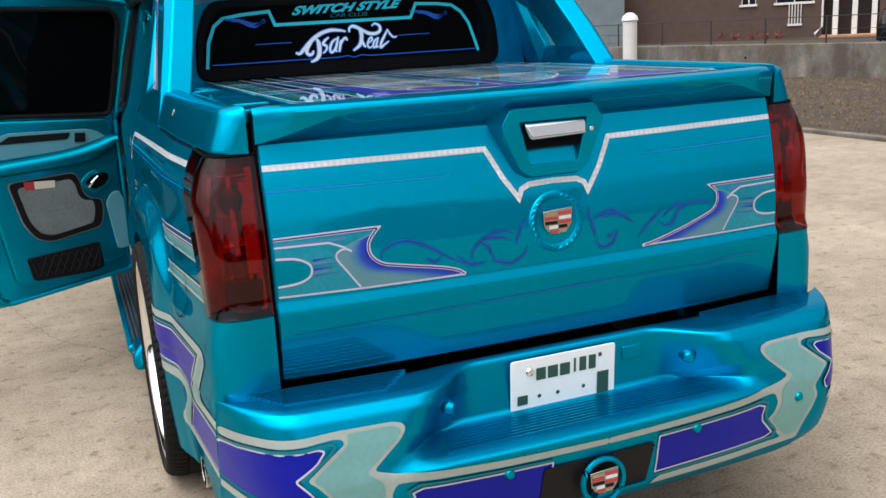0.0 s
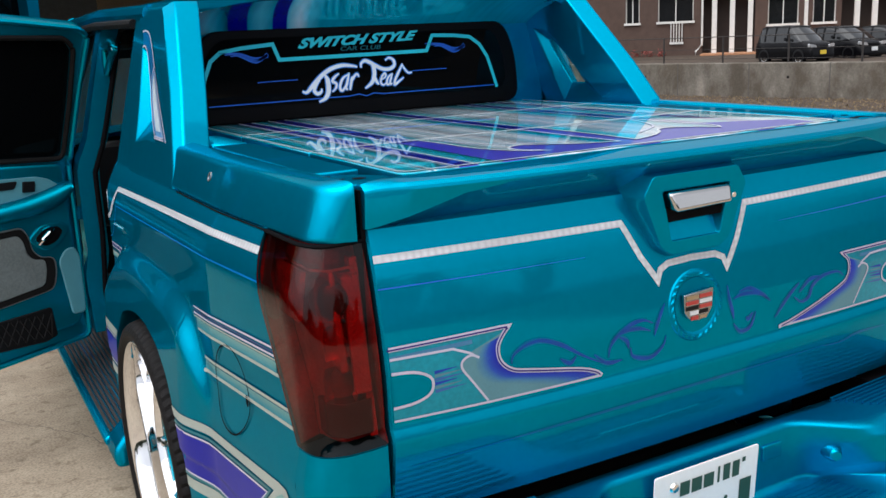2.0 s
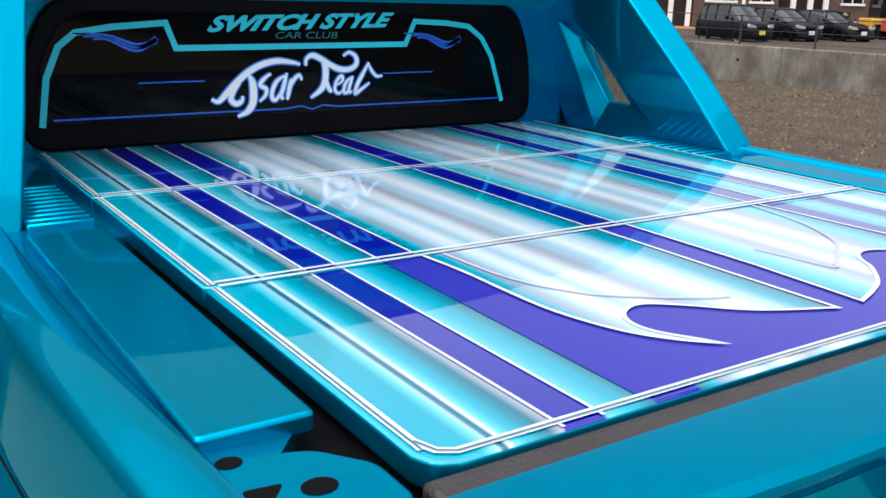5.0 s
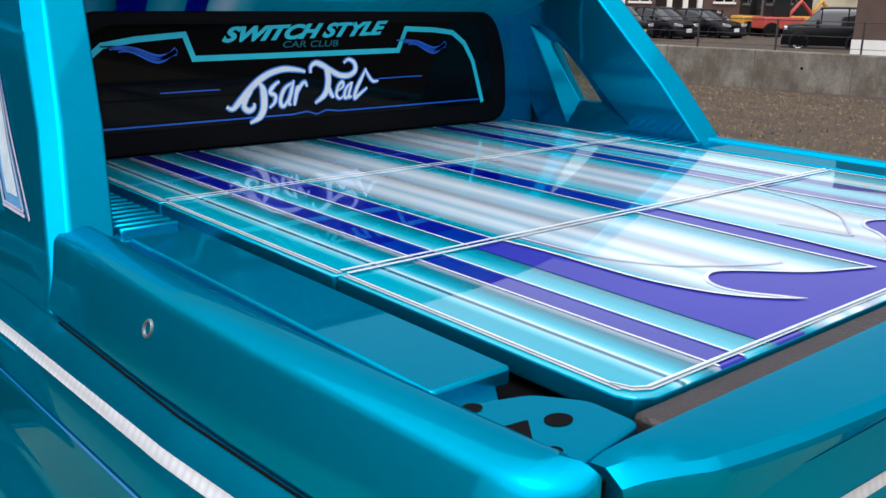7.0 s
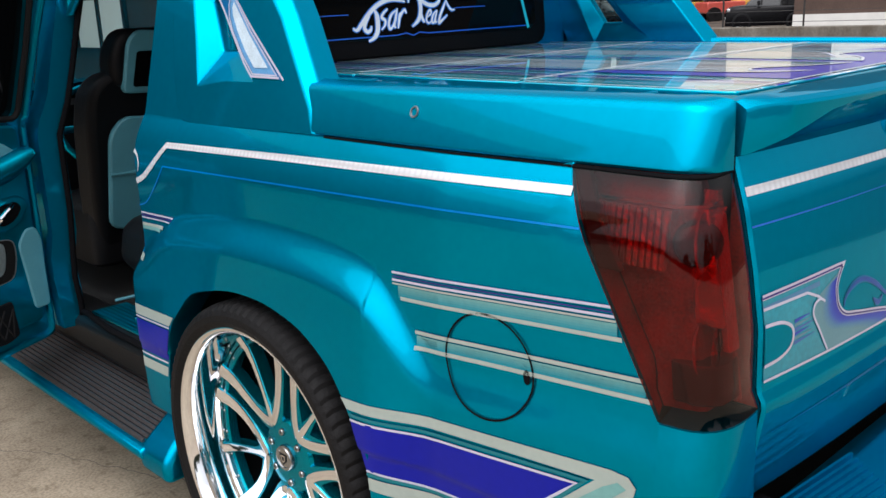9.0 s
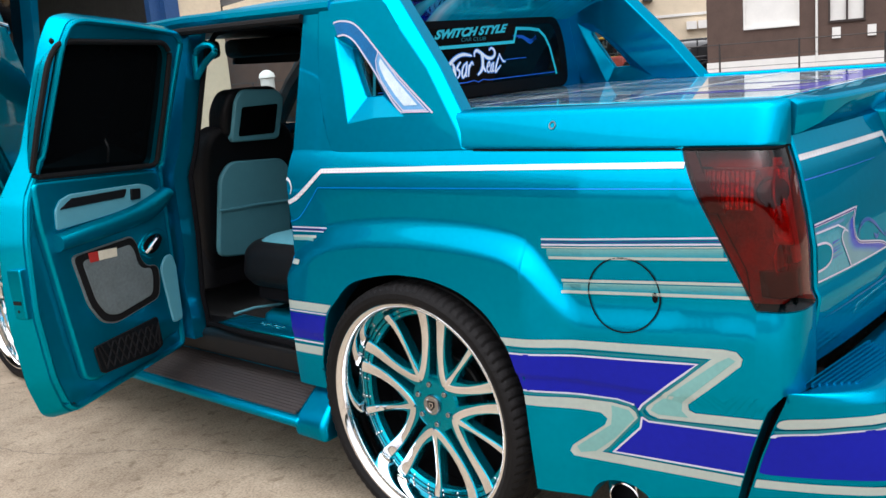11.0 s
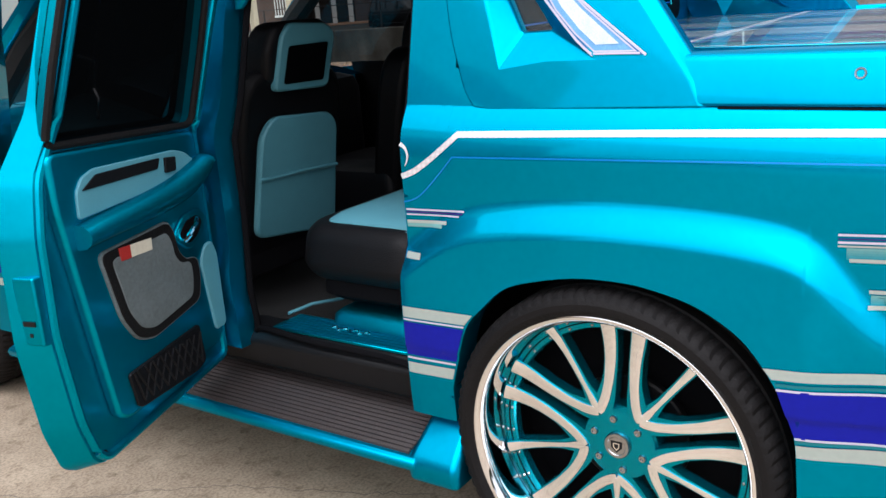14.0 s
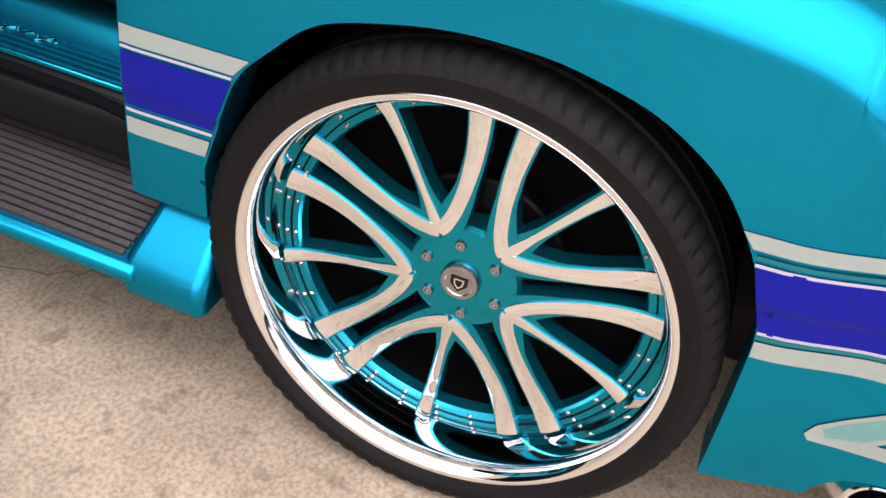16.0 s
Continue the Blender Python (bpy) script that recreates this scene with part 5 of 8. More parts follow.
for s in (-1, 1):
    f = lambda P: [(s * x, z) for x, z in P]
    pale = f([(0.963, 0.643), (0.90, 0.656), (0.71, 0.665), (0.575, 0.664), (0.550, 0.656), (0.545, 0.641), (0.562, 0.618), (0.637, 0.556), (0.610, 0.546), (0.58, 0.540), (0.30, 0.524), (0.0, 0.518), (0.0, 0.500), (0.30, 0.503), (0.555, 0.514), (0.585, 0.512), (0.600, 0.480), (0.585, 0.45), (0.56, 0.43),
              (0.59, 0.395), (0.63, 0.355), (0.18, 0.348), (0.15, 0.325), (0.70, 0.335), (0.72, 0.39), (0.745, 0.43), (0.76, 0.47), (0.745, 0.50), (0.775, 0.54), (0.80, 0.560), (0.725, 0.614), (0.70, 0.632), (0.705, 0.643), (0.725, 0.647), (0.90, 0.633), (0.963, 0.614)])
    decal("graphic", rounded(pale, 0.012), b1, PALE_P, bumper, 0.015, "pale grey-green zigzag band")
    mint = f([(0.692, 0.655), (0.578, 0.655), (0.560, 0.647), (0.557, 0.637), (0.572, 0.620), (0.655, 0.554), (0.640, 0.540), (0.617, 0.524), (0.613, 0.500), (0.617, 0.480), (0.603, 0.45), (0.580, 0.43), (0.60, 0.402), (0.64, 0.362), (0.692, 0.355), (0.710, 0.40), (0.733, 0.435), (0.747, 0.47), (0.733, 0.50), (0.764, 0.540), (0.786, 0.558), (0.713, 0.611), (0.688, 0.632)])
    decal("graphic", rounded(mint, 0.014), b2, MINT_P, bumper, 0.015)
    pur1 = rounded(f([(0.963, 0.598), (0.90, 0.619), (0.765, 0.630), (0.748, 0.623), (0.770, 0.597), (0.825, 0.560), (0.80, 0.535), (0.78, 0.51), (0.79, 0.485), (0.90, 0.488), (0.963, 0.482)]), 0.008)
    decal("graphic", pur1, b1, PURPLE_P, bumper, 0.015, "violet-blue painted panel")
    decal("graphic", f([(0.963, 0.466), (0.90, 0.471), (0.81, 0.468), (0.80, 0.446), (0.90, 0.447), (0.963, 0.442)]), b1, PALE_P, bumper, 0.015, "pale grey-green band")
    stripe("pinstripe", pur1[:45], 0.005, b2, LILAC_P, bumper)
    pur2 = f([(0.165, 0.482), (0.30, 0.484), (0.52, 0.490), (0.545, 0.480), (0.537, 0.455), (0.54, 0.435), (0.585, 0.385), (0.56, 0.374), (0.165, 0.366)])
    decal("graphic", pur2, b1, PURPLE_P, bumper, 0.015, "violet-blue painted panel")
    stripe("pinstripe", pur2, 0.005, b2, LILAC_P, bumper, closed=True)
    stripe("pinstripe", f([(0.165, 0.490), (0.30, 0.494), (0.53, 0.502), (0.556, 0.488), (0.548, 0.455), (0.555, 0.438), (0.60, 0.388), (0.59, 0.368), (0.165, 0.355)]), 0.007, b3, DKTEAL_P, bumper)
    stripe("pinstripe", f([(0.963, 0.606), (0.90, 0.626), (0.73, 0.638), (0.722, 0.630), (0.74, 0.611), (0.81, 0.561)]), 0.008, b3, DKTEAL_P, bumper)
    for sx, sz in ((0.68, 0.480), (0.29, 0.478)):
        bm = bmesh.new()
        lathe(bm, [(0.0001, 0.009), (0.011, 0.009), (0.014, 0.004), (0.015, 0.0)], 18, lambda r, a, d: (s * sx + r * math.cos(a), bump_y(s * sx, sz) - d - 0.001, sz + r * math.sin(a)))
        part("parking_sensor", bm, TEAL_IN, bumper)
    bm = bmesh.new()
    tube(bm, [(s * 0.385 - 0.02, -0.03, 0.640), (s * 0.375 - 0.02, -0.118, 0.636), (s * 0.368 - 0.02, -0.126, 0.636)], [0.020, 0.019, 0.012], 12)
    part("plate_lamp", bm, TEAL, bumper)
bm = bmesh.new()
prism(bm, rounded([(0.17, 0.640), (0.235, 0.640), (0.235, 0.68), (0.17, 0.68)], 0.005), lambda x, z: (x, -0.054, z), lambda x, z: (x, -0.04, z))
part("access_cover", bm, TEAL, bumper, bevel=0.002)
# dark hitch opening with a second crest
bm = bmesh.new()
prism(bm, rounded([(-0.19, 0.468), (0.15, 0.468), (0.135, 0.345), (-0.20, 0.345)], 0.01), lambda x, z: (x, bump_y(x, z) - 0.006, z), lambda x, z: (x, bump_y(x, z) + 0.03, z))
part("hitch_cover", bm, BLACK_PL, bumper, "black hitch opening")
bm = bmesh.new()
cy = bump_y(0, 0.395) - 0.025
tube(bm, [(-0.02 + 0.062 * math.cos(a), cy, 0.40 + 0.062 * math.sin(a)) for a in [2 * math.pi * k / 28 for k in range(29)]], 0.008, 8, False)
tube(bm, [(-0.02, cy + 0.004, 0.345), (-0.02, cy + 0.07, 0.345)], 0.02, 10)
hb = part("hitch_badge", bm, TEAL, bumper, "round hitch badge with a striped crest")
crest(-0.02, cy - 0.004, 0.402, 0.95, hb)
bm = bmesh.new()
prism(bm, [(-0.02, 0.335), (0.13, 0.340), (0.13, 0.350), (-0.02, 0.345)], lambda x, z: (x, bump_y(x, z) - 0.012, z), lambda x, z: (x, bump_y(x, z) + 0.01, z))
part("hitch_trim", bm, TEAL, bumper)
bm = bmesh.new()
tube(bm, [(-0.135, -0.17, 0.43), (-0.135, -0.215, 0.43)], 0.016, 12)
part("tow_socket", bm, CHROME_B, bumper)
# number plate: bars stand for its characters
plate_to = lambda d: (lambda x, z: (x - 0.030, -0.066 - 0.06 * (z - 0.624) - d, z))
bm = bmesh.new()
prism(bm, rounded([(-0.165, 0.5415), (0.165, 0.5415), (0.165, 0.7065), (-0.165, 0.7065)], 0.008), plate_to(0.0), plate_to(-0.004))
nplate = part("number_plate", bm, PLATE_W, bumper, "white plate with dark green characters", bevel=0.0012, seg=1)
bars = [(-0.088, -0.058, 0.640, 0.676), (-0.052, -0.020, 0.640, 0.676), (-0.014, 0.018, 0.640, 0.676), (0.030, 0.037, 0.642, 0.684), (0.048, 0.070, 0.642, 0.684), (0.078, 0.101, 0.642, 0.684), (0.109, 0.120, 0.674, 0.686), (0.106, 0.144, 0.556, 0.628), (-0.146, -0.114, 0.574, 0.602)]
for x0, x1, z0, z1 in bars:
    decal("mark", [(x0, z0), (x1, z0), (x1, z1), (x0, z1)], plate_to(0.0018), PLATE_G, nplate)
for x, z in ((-0.078, 0.592), (-0.020, 0.592), (0.062, 0.594)):
    decal("mark", [(x + 0.006 * math.cos(k * 0.6283), z + 0.006 * math.sin(k * 0.6283)) for k in range(10)], plate_to(0.0018), PLATE_G, nplate)
bm = bmesh.new()
lathe(bm, [(0.0001, 0.006), (0.010, 0.005), (0.013, 0.0)], 16, lambda r, a, d: (-0.136 + r * math.cos(a), -0.0695 - d, 0.668 + r * math.sin(a)))
part("seal_cap", bm, CHROME_B, nplate)

# ---- painted bed cover in three panels ----


def striped(name, stops, skew=0.0, squeeze=1.0):
    """Long airbrushed stripes across x, as bands of colour."""
    m = bpy.data.materials.new(name)
    m.use_nodes = True
    n, l = m.node_tree.nodes, m.node_tree.links
    b = n["Principled BSDF"]
    b.inputs["Roughness"].default_value, b.inputs["Metallic"].default_value = 0.20, 0.12
    b.inputs["Coat Weight"].default_value, b.inputs["Coat Roughness"].default_value = 1.0, 0.012
    b.inputs["Coat IOR"].default_value = 1.6
    b.inputs["Specular IOR Level"].default_value = 0.08
    tc, sep = n.new("ShaderNodeTexCoord"), n.new("ShaderNodeSeparateXYZ")
    wob = n.new("ShaderNodeTexNoise")
    mp = n.new("ShaderNodeMapping")
    mp.inputs["Scale"].default_value = (9, 0.25, 0.25)
    l.new(tc.outputs["Object"], mp.inputs[0])
    l.new(mp.outputs[0], wob.inputs["Vector"])
    wob.inputs["Scale"].default_value = 6
    l.new(tc.outputs["Object"], sep.inputs[0])
    k = n.new("ShaderNodeMath")
    k.operation = "MULTIPLY_ADD"
    k.inputs[1].default_value = skew
    l.new(sep.outputs[2], k.inputs[0])
    l.new(sep.outputs[0], k.inputs[2])
    last = None
    half_n = 30
    groups = [stops[i:i + half_n] for i in range(0, len(stops), half_n - 1)]
    for g in groups:
        if len(g) < 2:
            continue
        lo, hi = g[0][0], g[-1][0]
        mr, cr = n.new("ShaderNodeMapRange"), n.new("ShaderNodeValToRGB")
        mr.inputs["From Min"].default_value, mr.inputs["From Max"].default_value = lo * squeeze, hi * squeeze
        l.new(k.outputs[0], mr.inputs[0])
        l.new(mr.outputs[0], cr.inputs[0])
        e = cr.color_ramp.elements
        for i, (x, c) in enumerate(g):
            p = (x - lo) / (hi - lo)
            if i < 2:
                e[i].position, e[i].color = p, (*c, 1)
            else:
                e.new(p).color = (*c, 1)
        if last is None:
            last = cr.outputs[0]
        else:
            gt, mx = n.new("ShaderNodeMath"), n.new("ShaderNodeMix")
            gt.operation, mx.data_type = "GREATER_THAN", "RGBA"
            gt.inputs[1].default_value = lo * squeeze
            l.new(k.outputs[0], gt.inputs[0])
            l.new(gt.outputs[0], mx.inputs[0])
            l.new(last, mx.inputs[6])
            l.new(cr.outputs[0], mx.inputs[7])
            last = mx.outputs[2]
    mr = n.new("ShaderNodeMapRange")
    mr.inputs["To Min"].default_value, mr.inputs["To Max"].default_value = 0.78, 1.2
    l.new(wob.outputs[0], mr.inputs[0])
    sc = n.new("ShaderNodeVectorMath")
    sc.operation = "SCALE"
    l.new(last, sc.inputs[0])
    l.new(mr.outputs[0], sc.inputs["Scale"])
    l.new(sc.outputs[0], b.inputs["Base Color"])
    return m


T, TD, W, BL, PW, BE, PT = (0.0, 0.33, 0.45), (0.0, 0.13, 0.19), (0.68, 0.76, 0.81), (0.0, 0.002, 0.28), (0.33, 0.53, 0.64), (0.32, 0.37, 0.43), (0.10, 0.52, 0.64)
STOPS = [(-0.68, T), (-0.624, T), (-0.614, PT), (-0.607, PW), (-0.604, TD), (-0.599, TD), (-0.596, W), (-0.590, PT), (-0.578, T), (-0.552, TD), (-0.539, BE), (-0.536, BL), (-0.489, BL), (-0.488, PT), (-0.46, T), (-0.428, TD), (-0.426, BL), (-0.367, BL), (-0.366, TD),
         (-0.345, T), (-0.325, BE), (-0.315, PW), (-0.29, W), (-0.262, PW), (-0.235, W), (-0.20, BE), (-0.17, PW), (-0.14, W), (-0.10, PW), (-0.075, T), (-0.041, TD), (-0.039, BL), (0.022, BL), (0.024, T), (0.06, PT), (0.09, PW), (0.12, BE), (0.15, W), (0.19, PW), (0.22, W), (0.26, BE), (0.30, PT), (0.33, T), (0.351, TD),
         (0.353, BL), (0.41, BL), (0.412, T), (0.45, PT), (0.486, T), (0.488, BL), (0.531, BL), (0.533, PT), (0.57, W), (0.60, PT), (0.64, T), (0.68, T)]
STRIPES = striped("striped_airbrush_paint", STOPS)
STRIPES_UP = striped("striped_roof_paint", STOPS, 0.55, 1.2)
ZC = 1.427
cover = empty("bed_cover", parent=truck)
cover["label"] = "three-panel hard cover with painted stripes"
for y0, y1 in ((0.152, 0.651), (0.657, 1.197), (1.203, 1.66)):
    bm = bmesh.new()
    if y0 < 0.2:
        out = [(-0.675, y0 + 0.03), (-0.666, y0 + 0.009), (-0.645, y0), (0.645, y0), (0.666, y0 + 0.009), (0.675, y0 + 0.03), (0.675, y1), (-0.675, y1)]
    else:
        out = rounded([(-0.675, y0), (0.675, y0), (0.675, y1), (-0.675, y1)], 0.004, 2)
    prism(bm, out, lambda x, y: (x, y, ZC - 0.028), lambda x, y: (x, y, ZC))
    lid_ob = part("cover_panel", bm, STRIPES, cover, bevel=0.004, seg=3)
    lid_ob.data.materials.append(TEAL)
    for poly in lid_ob.data.polygons:
        poly.material_index = 1 if abs(poly.normal.z) < 0.5 else 0
    for x in (-0.536, -0.489, -0.426, -0.367, -0.039, 0.022, 0.352, 0.410, 0.487, 0.531):
        if y0 < 0.2 and x > -0.43:
            continue
        stripe("pinstripe", [(x, y0 + 0.004), (x, y1 - 0.003)], 0.0042, lambda x, y: (x, y, ZC + 0.0012), WHITE_P, cover, 0.5)
    for s in (-1, 1):
        stripe("pinstripe", [(s * 0.663, y0 + (0.03 if y0 < 0.2 else 0.003)), (s * 0.663, y1 - 0.003)], 0.010, lambda x, y: (x, y, ZC + 0.0012), WHITE_P, cover, 0.5)
        stripe("pinstripe", [(s * 0.6645, y0 + (0.03 if y0 < 0.2 else 0.003)), (s * 0.6645, y1 - 0.003)], 0.002, lambda x, y: (x, y, ZC + 0.002), DKTEAL_P, cover, 0.5)
# White lines beside the seams stand for bright highlights on the panel edges.
for y in (0.6465, 0.6615, 1.1925, 1.2075):
    stripe("pinstripe", [(-0.66, y), (0.66, y)], 0.0065, lambda x, y: (x, y, ZC + 0.0042), WHITE_P, cover, 0.5)
lid = lambda h: (lambda x, y: (x, y, ZC + h))
decal("graphic", [(-0.433, 0.172), (0.60, 0.172), (0.60, 0.28), (0.352, 0.42), (0.352, 0.649), (-0.367, 0.649), (-0.426, 0.649)], lid(0.0008), VIOLET_C, cover, 0.5, "violet-blue painted field")
WAVE1 = spline([(-0.366, 0.648), (-0.358, 0.56), (-0.357, 0.46), (-0.352, 0.38), (-0.330, 0.303), (-0.297, 0.252), (-0.256, 0.216)], 4) + spline([(-0.285, 0.258), (-0.299, 0.285), (-0.300, 0.315), (-0.282, 0.342), (-0.245, 0.353), (-0.20, 0.325), (-0.135, 0.270), (-0.038, 0.228)], 4) + [(-0.040, 0.40), (-0.040, 0.648)]
WAVE2 = [(0.023, 0.648), (0.023, 0.40)] + spline([(0.013, 0.229), (0.06, 0.245), (0.11, 0.268), (0.165, 0.312), (0.19, 0.345), (0.225, 0.366), (0.262, 0.360), (0.30, 0.328), (0.34, 0.27)], 4) + spline([(0.36, 0.30), (0.37, 0.36), (0.36, 0.45), (0.351, 0.648)], 4)
for wv in (WAVE1, WAVE2):
    decal("graphic", wv, lid(0.0018), STRIPES, cover, 0.5, "white and teal airbrushed wave")
    stripe("pinstripe", wv, 0.0065, lid(0.0028), WHITE_P, cover, closed=True)
for ln, w in (([(-0.335, 0.64), (-0.325, 0.517), (-0.297, 0.442), (-0.255, 0.391), (-0.162, 0.332), (-0.124, 0.319)], 0.006), ([(0.331, 0.647), (0.30, 0.52), (0.25, 0.43), (0.204, 0.39), (0.14, 0.35), (0.112, 0.335), (0.10, 0.39), (0.09, 0.45)], 0.006)):
    stripe("pinstripe", spline(ln, 5), w, lid(0.0034), LILAC_P, cover)
edge = [(-0.663, 0.198), (-0.655, 0.176), (-0.64, 0.167), (0.64, 0.167), (0.655, 0.176), (0.663, 0.198)]
stripe("pinstripe", edge, 0.010, lid(0.0015), WHITE_P, cover, 0.2)
stripe("pinstripe", [(x, y - 0.0015) for x, y in edge], 0.002, lid(0.0025), DKTEAL_P, cover, 0.2)

# ---- rear window wall and striped roof edge ----
bm = bmesh.new()
wall_o = rounded([(-0.80, 1.40), (0.80, 1.40), (0.76, 1.80), (-0.76, 1.80)], 0.02, 2)
prism(bm, wall_o, lambda x, z: (x, 1.70, z), lambda x, z: (x, 1.74, z))
part("cab_back", bm, TEAL, truck)
frame_o = rounded([(-0.70, 1.425), (0.665, 1.425), (0.65, 1.62), (0.595, 1.750), (-0.625, 1.750), (-0.685, 1.62)], 0.07, 5)
bm = bmesh.new()
prism(bm, frame_o, lambda x, z: (x, 1.678, z), lambda x, z: (x, 1.705, z))
rw = part("rear_window", bm, WIN_BLK, truck, "black-framed dark rear window", bevel=0.006)
glass_o = rounded([(-0.672, 1.482), (0.600, 1.482), (0.585, 1.62), (0.54, 1.718), (-0.585, 1.718), (-0.645, 1.63)], 0.06, 5)
bm = bmesh.new()
prism(bm, glass_o, lambda x, z: (x, 1.6735, z), lambda x, z: (x, 1.680, z))
part("pane", bm, GLASS_BLK, rw, "black tinted glass")
CYAN = material("cyan_vinyl", (0.02, 0.58, 0.68), 0.5, 0, 0.2, 0.06, 30)
win = lambda x, z: (x, 1.6725, z)
stripe("decal_line", [(-0.655, 1.478), (-0.640, 1.58), (-0.612, 1.645), (-0.576, 1.674), (-0.50, 1.686), (-0.384, 1.695), (-0.363, 1.640), (0.235, 1.645), (0.262, 1.702), (0.36, 1.698), (0.43, 1.690), (0.475, 1.66), (0.51, 1.61), (0.535, 1.54), (0.553, 1.487)], 0.0135, win, CYAN, rw, label="cyan vinyl outline")
stripe("decal_line", [(-0.632, 1.492), (-0.1, 1.494), (-0.06, 1.499), (-0.03, 1.49), (0.0, 1.499), (0.04, 1.494), (0.54, 1.496)], 0.004, win, BLUE_P, rw)
stripe("decal_line", [(-0.45, 1.565), (-0.37, 1.566), (-0.30, 1.566)], 0.003, win, BLUE_P, rw)
stripe("decal_line", [(0.17, 1.572), (0.25, 1.573), (0.32, 1.573)], 0.003, win, BLUE_P, rw)
for s, c in ((-1, -0.48), (1, 0.33)):
    for k in range(3):
        pts = spline([(c - s * 0.0 - 0.10 + 0.02 * k, 1.672 - 0.006 * k), (c - 0.03, 1.668 - 0.004 * k), (c + 0.03, 1.648 - 0.006 * k), (c + 0.075, 1.655 + 0.004 * k)], 5)
        stripe("decal_flame", pts, (0.003, 0.011), win, BLUE_P, rw)


def lettering(name, text, size, place, mat, parent, shear=0.0, width=1.0, tilt=0.0, y=1.6722, bold=0.0):
    cu = bpy.data.curves.new(name, "FONT")
    cu.body, cu.size, cu.shear, cu.align_x, cu.align_y = text, size, shear, "CENTER", "CENTER"
    cu.extrude, cu.offset = 0.0004, bold
    tmp = new("lettering_source", cu)
    me = bpy.data.meshes.new_from_object(tmp)
    bpy.data.objects.remove(tmp)
    bpy.data.curves.remove(cu)
    me.transform(Matrix.LocRotScale((place[0], y, place[1]), Euler((radians(90), radians(-tilt), 0)), (width, 1, 1)))
    me.transform(Matrix.Diagonal((1, LONG[0], 1, 1)))
    me.materials.append(mat)
    ob = new(name, me)
    ob.parent = parent
    return ob


BLUE_V = material("blue_vinyl", (0.04, 0.24, 0.75), 0.5, 0, 0.2, 0.05)
WHITE_V = material("white_vinyl", (0.90, 0.91, 0.95), 0.5, 0, 0.2, 0.03)
lettering("lettering", "SWITCH STYLE", 0.046, (-0.060, 1.697), CYAN, rw, 0.55, 1.50, 1.5, bold=0.0022)
lettering("lettering", "CAR CLUB", 0.022, (-0.045, 1.667), DKTEAL_P, rw, 0.2, 1.6)
for mat, fat, yy in ((BLUE_V, 0.0080, 1.6724), (WHITE_V, 0.0012, 1.6714)):
    layer = iter(range(40))
    swash = lambda pts, w: stripe("lettering", spline(pts, 6), (w * 0.3 + fat, w + fat, w + fat, w * 0.85 + fat, w * 0.2 + fat), (lambda d: lambda x, z: (x, yy - d, z))(0.00004 * next(layer)), mat, rw)
    # brush-drawn letters
    swash([(-0.286, 1.524), (-0.27, 1.518), (-0.25, 1.535), (-0.226, 1.559), (-0.196, 1.583), (-0.162, 1.6), (-0.122, 1.608), (-0.082, 1.604), (-0.062, 1.599)], 0.013)
    swash([(-0.194, 1.576), (-0.185, 1.56), (-0.183, 1.533), (-0.186, 1.51), (-0.199, 1.492), (-0.224, 1.481)], 0.016)
    swash([(-0.216, 1.559), (-0.233, 1.539), (-0.239, 1.522), (-0.227, 1.511), (-0.213, 1.517), (-0.21, 1.529)], 0.011)
    swash([(-0.138, 1.579), (-0.155, 1.568), (-0.166, 1.553), (-0.151, 1.543), (-0.154, 1.527), (-0.169, 1.514)], 0.008)
    swash([(-0.1, 1.574), (-0.123, 1.561), (-0.136, 1.536), (-0.134, 1.518), (-0.122, 1.521), (-0.101, 1.557)], 0.008)
    swash([(-0.097, 1.58), (-0.106, 1.548), (-0.113, 1.525), (-0.105, 1.518)], 0.008)
    swash([(-0.085, 1.566), (-0.091, 1.543), (-0.097, 1.515)], 0.009)
    swash([(-0.091, 1.541), (-0.078, 1.564), (-0.065, 1.573), (-0.058, 1.561)], 0.007)
    swash([(-0.047, 1.595), (-0.046, 1.611), (-0.031, 1.62), (-0.01, 1.613), (0.016, 1.598), (0.043, 1.586), (0.072, 1.585), (0.091, 1.597), (0.089, 1.616), (0.07, 1.626), (0.054, 1.617)], 0.011)
    swash([(-0.005, 1.611), (0.005, 1.592), (0.005, 1.563), (-0.006, 1.538), (-0.035, 1.518)], 0.014)
    swash([(0.005, 1.563), (0.013, 1.542), (0.023, 1.529)], 0.009)
    swash([(0.034, 1.546), (0.052, 1.557), (0.05, 1.569), (0.037, 1.558), (0.031, 1.536), (0.042, 1.526), (0.056, 1.535)], 0.006)
    swash([(0.079, 1.566), (0.062, 1.552), (0.056, 1.531), (0.065, 1.528), (0.079, 1.554)], 0.006)
    swash([(0.082, 1.568), (0.072, 1.542), (0.072, 1.528), (0.08, 1.531)], 0.006)
    swash([(0.127, 1.601), (0.111, 1.575), (0.094, 1.546), (0.089, 1.525), (0.105, 1.534), (0.13, 1.55)], 0.008)
    swash([(0.124, 1.598), (0.136, 1.579), (0.15, 1.566), (0.167, 1.567)], 0.005)
bm = bmesh.new()
sheet(bm, [-0.79 + 0.0658 * k for k in range(25)], lambda u: 0, lambda u: 1, 8, lambda u, v: (u * (1 + 0.0 * v), 1.70 - 0.24 * v, 1.735 + 0.105 * v + 0.012 * math.sin(3.14 * v) - 0.05 * (abs(u) / 0.8) ** 4 * v))
part("roof_edge_panel", bm, STRIPES_UP, truck, "striped painted panel above the rear window")

# ---- wheels ----


